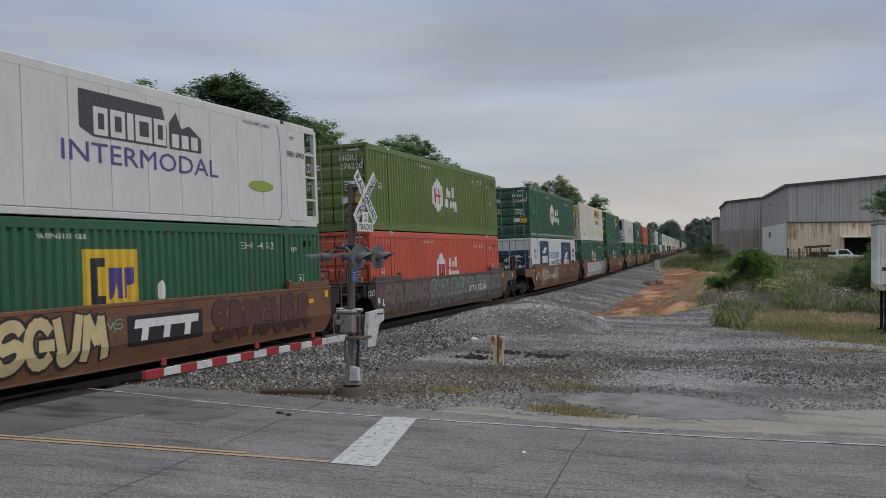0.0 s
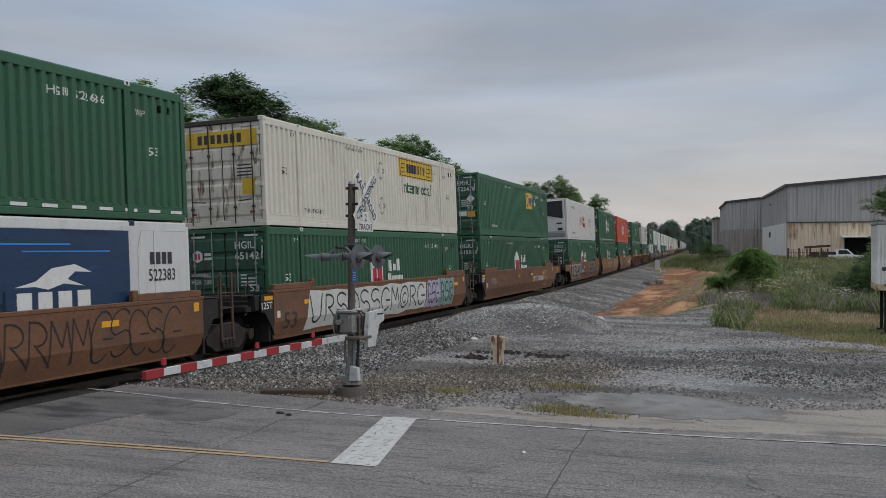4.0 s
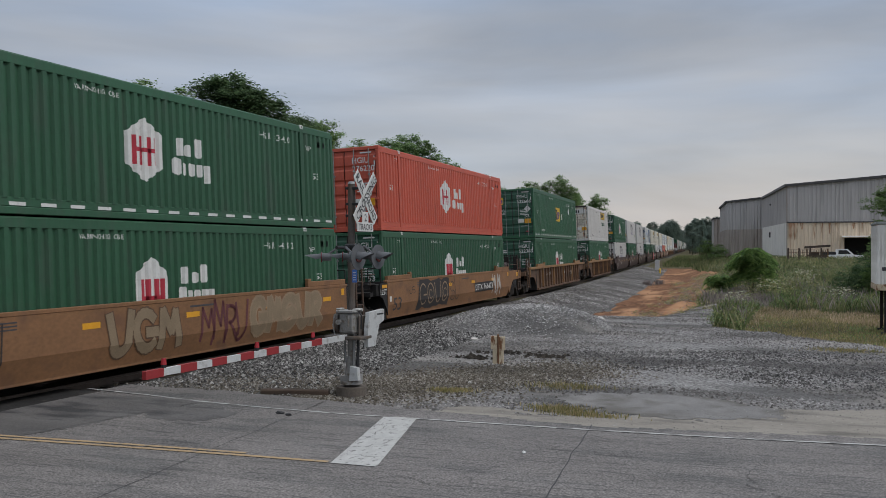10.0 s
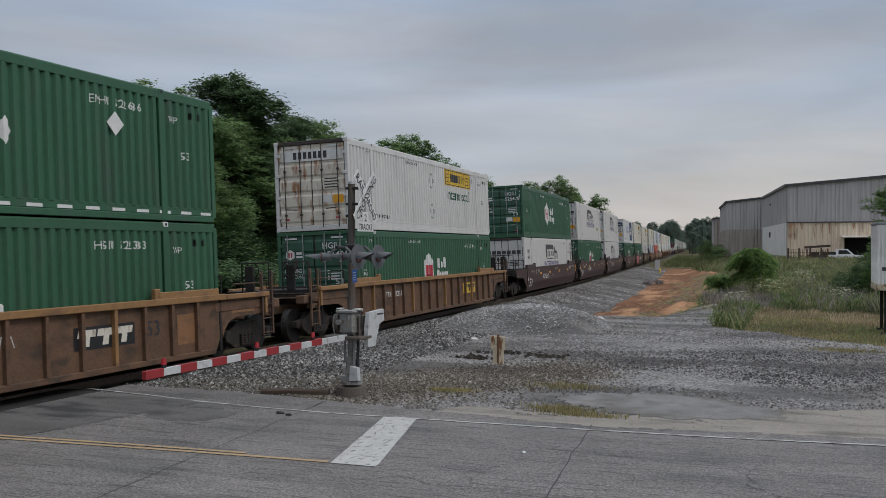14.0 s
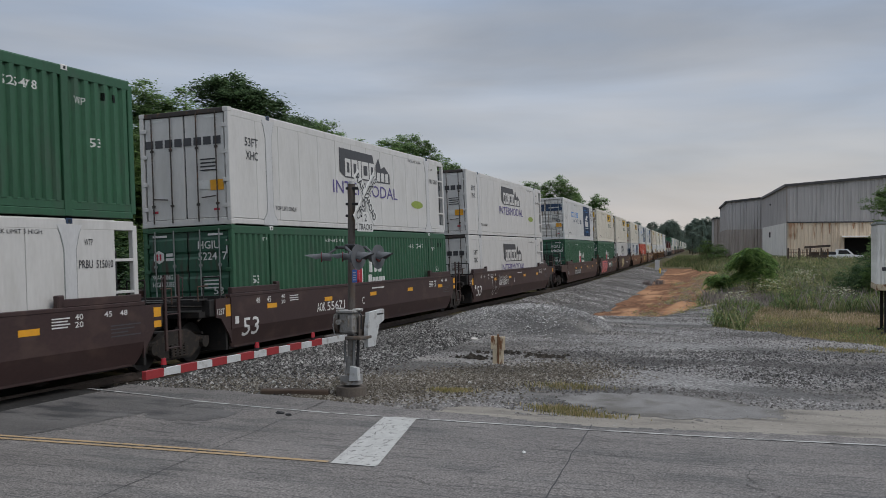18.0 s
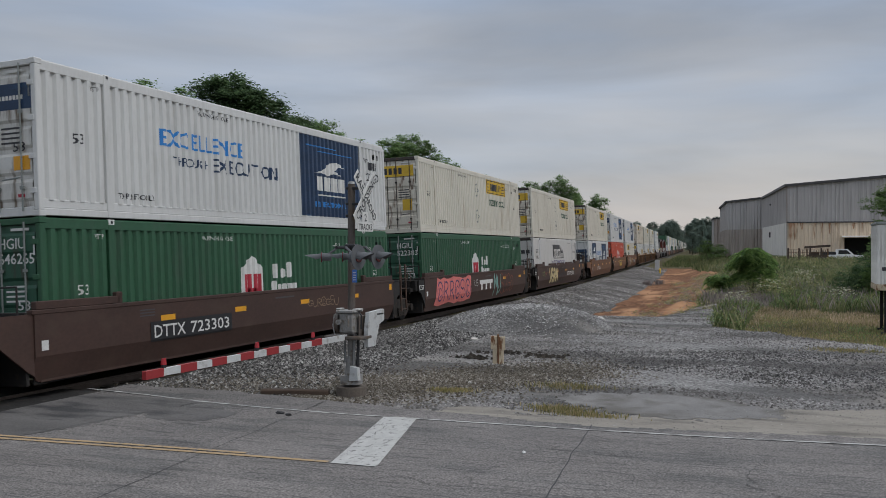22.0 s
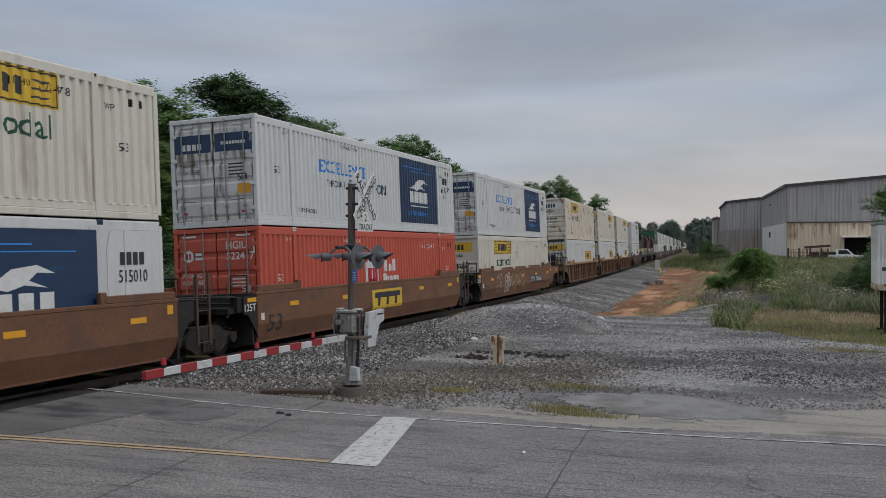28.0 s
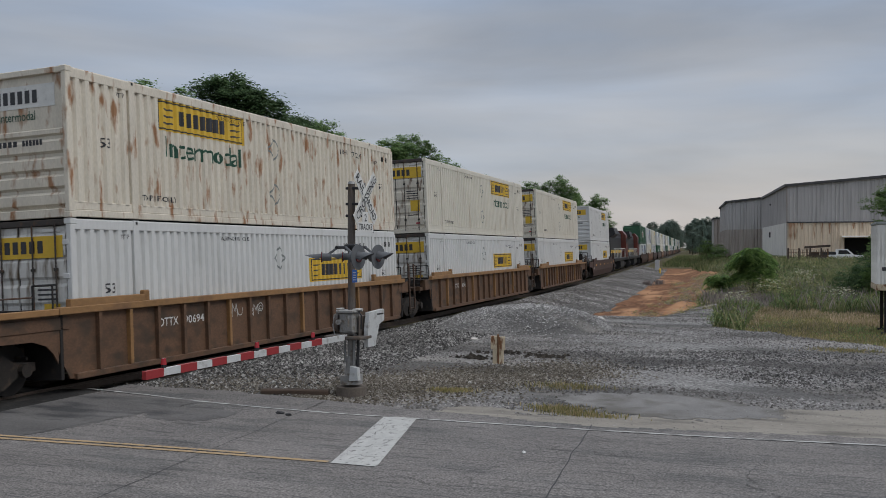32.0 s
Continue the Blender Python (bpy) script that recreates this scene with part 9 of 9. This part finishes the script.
# scrub by the yard
def sumac(x, y, h, r, fronds, seed, label, leaf=M_SUMAC):
    """A dome of long drooping compound leaves on several stems."""
    rng = random.Random(seed)
    ob = thing("shrub", label, "shrub", "trees and shrubs", m=Matrix.Translation((x, y, base_z(x, y) - 0.02)))
    stems = G()
    for i in range(7):
        a, q = rng.uniform(0, 6.28), r * rng.uniform(0.2, 0.6)
        stems.tube((0, 0, -0.2), (q * math.cos(a), q * math.sin(a), h * rng.uniform(0.5, 0.75)), 0.045, 5, 0.015)
    part("stems", stems, M_BARK, ob)
    lumps = [(r * 0.55 * math.cos(k * 1.26 + seed), r * 0.55 * math.sin(k * 1.26 + seed), rng.uniform(0.52, 0.72) * h, rng.uniform(0.5, 0.66) * r) for k in range(5)] + [(0, 0, h * 0.72, r * 0.62), (r * 0.2, -r * 0.3, h * 0.36, r * 0.85), (-r * 0.3, 0, h * 0.3, r * 0.75)]
    V, F = [], []
    for k in range(fronds):
        cx, cy, cz, cr = lumps[k % len(lumps)]
        a, u = rng.uniform(0, 6.283), rng.uniform(-0.35, 1.0)
        c = math.sqrt(max(0.0, 1 - u * u))
        rr = cr * rng.uniform(0.72, 1.0)
        bx, by, bz = cx + rr * c * math.cos(a), cy + rr * c * math.sin(a), cz + rr * u * 0.8
        a += rng.gauss(0, 0.4)
        ox, oy, ln = math.cos(a), math.sin(a), rng.uniform(0.4, 0.7)
        rise, droop = rng.uniform(0.1, 0.5), rng.uniform(0.6, 1.1)
        for j in range(9):
            t = (j + 0.5) / 9
            px, py, pz = bx + ox * ln * t, by + oy * ln * t, bz + ln * (rise * t - droop * t * t)
            for sg in (1, -1):
                s = 0.19 * (1.1 - 0.5 * t) * rng.uniform(0.8, 1.2)
                lx, ly = -oy * sg * s + ox * s * 0.5, ox * sg * s + oy * s * 0.5
                wx, wy = ox * 0.036, oy * 0.036
                o = len(V)
                V += [(px, py, pz), (px + lx * 0.5 + wx, py + ly * 0.5 + wy, pz - 0.01), (px + lx, py + ly, pz - s * 0.55), (px + lx * 0.5 - wx, py + ly * 0.5 - wy, pz - 0.03)]
                F.append((o, o + 1, o + 2, o + 3))
    me = bpy.data.meshes.new("fronds")
    me.from_pydata(V, [], F)
    me.materials.append(None)
    part("fronds", me, leaf, ob)
    return ob


sumac(-2.72, 56.0, 3.4, 0.86, 640, 3, "rounded bush of long drooping bright green leaves in the weeds")
sumac(-4.55, 57.5, 1.7, 0.45, 160, 5, "small bush of drooping leaves beside the rounded one")
bush = "dense dark green rounded bush in the weeds by the yard"
for x, y, hh, sp, kind in ((2.6, 55.5, 2.3, 0.62, "shrub_b"), (3.2, 54, 2.7, 0.6, "shrub"), (3.9, 55, 3.2, 0.6, "shrub_b"), (4.6, 56, 3.4, 0.7, "shrub"), (2.1, 57, 1.7, 0.6, "shrub")):
    tree(kind, x, y, hh, sp, M_BUSH, bush)
pale = "light green leafy shrub on the far verge"
for x, y, hh, sp, kind in ((-15.0, 168, 4.2, 0.9, "shrub"), (-13.4, 164, 3.0, 0.9, "shrub_b")):
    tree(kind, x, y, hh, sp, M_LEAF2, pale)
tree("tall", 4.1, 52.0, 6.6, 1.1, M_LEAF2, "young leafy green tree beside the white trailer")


def grass(name, count, place, size, width, material, label, seed):
    rng = random.Random(seed)
    V, F = [], []
    for _ in range(count):
        q = place(rng)
        if q is None:
            continue
        x, y, z, k = q
        a, h = rng.uniform(0, 6.28), rng.uniform(*size) * k
        w, lx, ly = width * rng.uniform(0.6, 1.4), rng.gauss(0, 0.22) * h, rng.gauss(0, 0.22) * h
        c, s = math.cos(a) * w, math.sin(a) * w
        o = len(V)
        V += [(x - c, y - s, z - 0.02), (x + c, y + s, z - 0.02), (x + lx * 0.4 + c * 0.7, y + ly * 0.4 + s * 0.7, z + h * 0.6), (x + lx, y + ly, z + h)]
        F += [(o, o + 1, o + 2), (o, o + 2, o + 3)]
    me = bpy.data.meshes.new(name)
    me.from_pydata(V, [], F)
    me.materials.append(material)
    return tagged(new(name, me), label, "grass", kind="stuff")


M_GRASS = island_mat("rough_grass", ((0.15, 0.16, 0.06), (0.25, 0.235, 0.095), (0.36, 0.30, 0.145), (0.49, 0.39, 0.24)), 0.7, 0.2, 0.4)
M_STRAW = island_mat("dry_straw_grass", ((0.31, 0.24, 0.15), (0.47, 0.36, 0.245), (0.60, 0.48, 0.36)), 0.75, 0.2, 0.3)
M_WEED = island_mat("green_weeds", ((0.06, 0.085, 0.035), (0.115, 0.15, 0.06), (0.185, 0.21, 0.09), (0.30, 0.275, 0.155)), 0.7, 0.2, 0.4)
M_DRY = island_mat("dry_purple_weeds", ((0.17, 0.145, 0.145), (0.26, 0.225, 0.215), (0.37, 0.32, 0.29)), 0.8, 0.2, 0.3)
M_FLOWER = island_mat("white_flower_heads", ((0.62, 0.62, 0.45), (0.8, 0.8, 0.66)), 0.7, 0.2, 0.2)


def mown(x, y):
    """True over the short grass between the yard and the tall weeds."""
    return x > -1.9 + 0.5 * noise.noise((x * 0.5, y * 0.3, 21.0)) and y < 44.0 + 4.0 * noise.noise((x * 0.35, 0.0, 22.0)) + 2.5 * noise.noise((x * 1.1, y * 0.4, 23.0)) - 0.35 * max(x, 0)


def field_place(rng):
    y = 27 + 42 * rng.random() ** 1.2
    x = rng.uniform(-5.8, 9)
    if lot_keep(x, y) or clay_keep(x, y) or x < -3.3 - 0.12 * (y - 34) - 0.4 * noise.noise((y * 0.8, 0, 0)):
        return None
    if y > 40 and lateral(x, y) < 10.5:
        return None
    return x, y


def weed_place(rng):
    q = field_place(rng)
    if q is None or mown(*q):
        return None
    x, y = q
    b = math.degrees(math.atan2(-x, y))
    k = 0.8 + 0.7 * noise.noise((x * 0.5, y * 0.35, 3.0))
    k *= 1 - 0.45 * ss(1.2, 2.0, b) * (1 - ss(4.6, 5.4, b)) * ss(40, 46, y)
    return x, y, base_z(x, y), max(k, 0.35)


def purple_place(rng):
    """The dry seeding weeds stand in drifts of their own."""
    q = weed_place(rng)
    if q is None:
        return None
    x, y = q[0], q[1]
    b = math.degrees(math.atan2(-x, y)) + 0.8 * noise.noise((x * 0.6, y * 0.3, 30.0))
    drift = (2.0 < b < 4.9 and 45 < y < 62)
    return q if drift or rng.random() < 0.04 else None


def green_place(rng):
    q = weed_place(rng)
    if q is None:
        return None
    b = math.degrees(math.atan2(-q[0], q[1])) + 0.8 * noise.noise((q[0] * 0.6, q[1] * 0.3, 30.0))
    return None if 2.0 < b < 4.9 and 45 < q[1] < 62 and rng.random() < 0.85 else q


def verge_place(rng):
    y = 72 + 210 * rng.random() ** 1.5
    u = rng.uniform(9.0, 30) if y < 145 else rng.uniform(4.5, 24)
    x = float(np.interp(y, _Y, _X)) + u
    if clay_keep(x, y) or x > 8:
        return None
    return x, y, base_z(x, y), 1.0


def low_place(rng):
    q = field_place(rng)
    return None if q is None or not mown(*q) else (q[0], q[1], base_z(*q), 1.0)


def straw_place(rng):
    q = low_place(rng)
    return q if q and noise.noise((q[0] * 0.5, q[1] * 0.22, 6.0)) + 0.10 * (q[1] - 38.5) > -0.12 else None


def clump_field(name, count, place, size, leaf, material, label, seed):
    """Leafy weeds: many small upright clumps, joined."""
    rng = random.Random(seed)
    V, F = [], []
    for _ in range(count):
        q = place(rng)
        if q is None:
            continue
        x, y, z, k = q
        h, r = rng.uniform(*size) * k, rng.uniform(0.12, 0.34)
        for _ in range(34):
            t = rng.random()
            px, py, pz = x + rng.gauss(0, r * (0.4 + 0.5 * t)), y + rng.gauss(0, r * (0.4 + 0.5 * t)), z + h * t
            a, s = rng.uniform(0, 6.28), leaf * rng.uniform(0.6, 1.4)
            ax, ay, az = math.cos(a) * s, math.sin(a) * s, rng.uniform(0.1, 0.9) * s
            o = len(V)
            V += [(px - ax * 0.3, py - ay * 0.3, pz - az * 0.3), (px - ay * 0.3, py + ax * 0.3, pz), (px + ax, py + ay, pz + az), (px + ay * 0.3, py - ax * 0.3, pz)]
            F.append((o, o + 1, o + 2, o + 3))
    me = bpy.data.meshes.new(name)
    me.from_pydata(V, [], F)
    me.materials.append(material)
    return tagged(new(name, me), label, "weeds", kind="stuff")


def patchy(place, offset, floor):
    def inner(rng):
        q = place(rng)
        return None if q is None or noise.noise((q[0] * 0.35 + offset, q[1] * 0.25, offset)) < floor else q
    return inner


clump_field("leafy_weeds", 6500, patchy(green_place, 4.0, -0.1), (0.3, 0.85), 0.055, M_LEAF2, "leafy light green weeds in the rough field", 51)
clump_field("dark_weeds", 3000, patchy(green_place, 9.0, 0.05), (0.3, 0.8), 0.06, M_LEAF, "leafy darker green weeds in the rough field", 53)
clump_field("olive_weeds", 2600, patchy(green_place, 14.0, -0.05), (0.35, 1.0), 0.05, M_OLIVEWEED, "yellowish olive weeds in the rough field", 52)
clump_field("seed_weeds", 12000, purple_place, (0.45, 1.0), 0.034, M_DRY, "purple-brown seeding weeds in drifts in the rough field", 55)
grass("tall_weeds", 60000, green_place, (0.22, 0.75), 0.007, M_WEED, "tall green weeds and grass beside the yard", 31)
grass("dry_weeds", 60000, purple_place, (0.5, 1.1), 0.008, M_DRY, "dry purple-brown weed stems among the grass", 33)
grass("low_grass", 70000, low_place, (0.04, 0.14), 0.009, M_GRASS, "short yellowing grass at the edge of the yard", 35)
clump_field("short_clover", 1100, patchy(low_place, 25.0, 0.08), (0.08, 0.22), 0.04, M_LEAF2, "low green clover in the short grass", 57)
grass("straw_grass", 60000, straw_place, (0.06, 0.2), 0.009, M_STRAW, "dry straw-coloured grass behind the short strip", 36)
grass("brown_weeds", 5000, patchy(green_place, 18.0, 0.0), (0.4, 1.0), 0.007, M_DRY, "brownish stems mixed into the green weeds", 38)
grass("verge_weeds", 50000, verge_place, (0.3, 0.8), 0.03, M_WEED, "weeds on the verge of the railway", 37)


def slope_place(rng):
    y = 52 + 62 * rng.random() ** 1.3
    x = rng.uniform(-16, 8)
    if clay_keep(x, y) or lateral(x, y) < 9.5:
        return None
    return x, y, base_z(x, y), 0.8 + 0.6 * noise.noise((x * 0.3, y * 0.2, 40.0))


clump_field("slope_weeds", 4200, patchy(slope_place, 31.0, -0.05), (0.5, 1.3), 0.10, M_WEED, "leafy green weeds on the slope before the warehouse", 61)
clump_field("olive_slope_weeds", 2000, patchy(slope_place, 35.0, -0.1), (0.5, 1.3), 0.08, M_OLIVEWEED, "yellowish olive weeds on the slope before the warehouse", 62)
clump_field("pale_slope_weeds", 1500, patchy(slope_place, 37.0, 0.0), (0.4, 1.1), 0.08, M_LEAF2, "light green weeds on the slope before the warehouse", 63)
clump_field("brown_slope_weeds", 4000, patchy(slope_place, 43.0, 0.0), (0.5, 1.2), 0.055, M_DRY, "dry purple-brown weeds on the slope before the warehouse", 65)


def clay_tuft_place(rng):
    cx, cy = rng.choice([(-12.75, 83.0), (-12.2, 86.0)])
    x, y = rng.gauss(cx, 0.17), rng.gauss(cy, 0.4)
    return x, y, clay_z(x, y), 1.0


grass("clay_tufts", 420, clay_tuft_place, (0.2, 0.5), 0.02, M_DRY, "brown dry tufts on the bare clay", 67)


def scrub_place(rng):
    y = 45 + 50 * rng.random() ** 1.3
    x = float(np.interp(y, _Y, _X)) + rng.uniform(7.6, 12.4)
    if noise.noise((x * 0.5, y * 0.25, 71.0)) < rng.uniform(-0.35, 0.5) - 0.22 * (lateral(x, y) - 9.5):
        return None
    return x, y, clay_z(x, y) if clay_keep(x, y) else base_z(x, y), 1.0


clump_field("clay_scrub", 900, scrub_place, (0.06, 0.32), 0.06, M_OLIVEWEED, "thin olive scrub creeping over the clay bank", 68)
clump_field("brown_scrub", 700, scrub_place, (0.06, 0.28), 0.05, M_DRY, "dead brown scrub on the clay bank", 69)


def tuft_place(rng):
    cx, cy, sx, sy = rng.choice([(-3.9, 15.75, 0.3, 0.14), (-3.45, 15.35, 0.35, 0.12), (-4.3, 18.2, 0.42, 0.22), (-6.4, 17.1, 0.22, 0.1), (1.1, 27.5, 0.5, 0.25)])
    x, y = rng.gauss(cx, sx), rng.gauss(cy, sy)
    return x, y, ground_z(x, y) + 0.02, 1.0


grass("verge_tufts", 3600, tuft_place, (0.03, 0.09), 0.008, M_GRASS, "thin tufts of grass in the road verge", 39)


def flower_mesh():
    rng = random.Random(41)
    V, F = [], []
    for _ in range(150):
        deg, dist, sd, sr, lift = rng.choice([(3.6, 43.5, 0.35, 0.8, 0.75), (0.0, 56, 0.3, 1.5, 1.3), (-0.25, 57.5, 0.3, 1.5, 1.45), (1.6, 52, 0.4, 1.0, 1.0), (-2.0, 48, 0.4, 1.0, 0.8)])
        x, y = at_bearing(rng.gauss(deg, sd), rng.gauss(dist, sr))
        if mown(x, y) or lot_keep(x, y):
            continue
        z = base_z(x, y) + lift * rng.uniform(0.75, 1.2)
        r = rng.uniform(0.04, 0.09)
        for _ in range(4):
            px, py, pz, s = x + rng.gauss(0, r), y + rng.gauss(0, r), z + rng.gauss(0, 0.03), rng.uniform(0.035, 0.06)
            o = len(V)
            V += [(px - s, py, pz), (px, py - s, pz + 0.012), (px + s, py, pz), (px, py + s, pz + 0.012)]
            F.append((o, o + 1, o + 2, o + 3))
    me = bpy.data.meshes.new("flowers")
    me.from_pydata(V, [], F)
    me.materials.append(M_FLOWER)
    tagged(new("white_flowers", me), "white wild flower heads among the weeds", "flowers", kind="stuff")


flower_mesh()


# ---- what moves: every car and container of the train, at one steady speed ----
def motions():
    for ob, s0, up in MOVING:
        rows = []
        for k in range(17):
            t = k * 2.0
            rows.append((t, on_track(s0 - SPEED * t, CL, up)))
        walk(ob, rows)


motions()
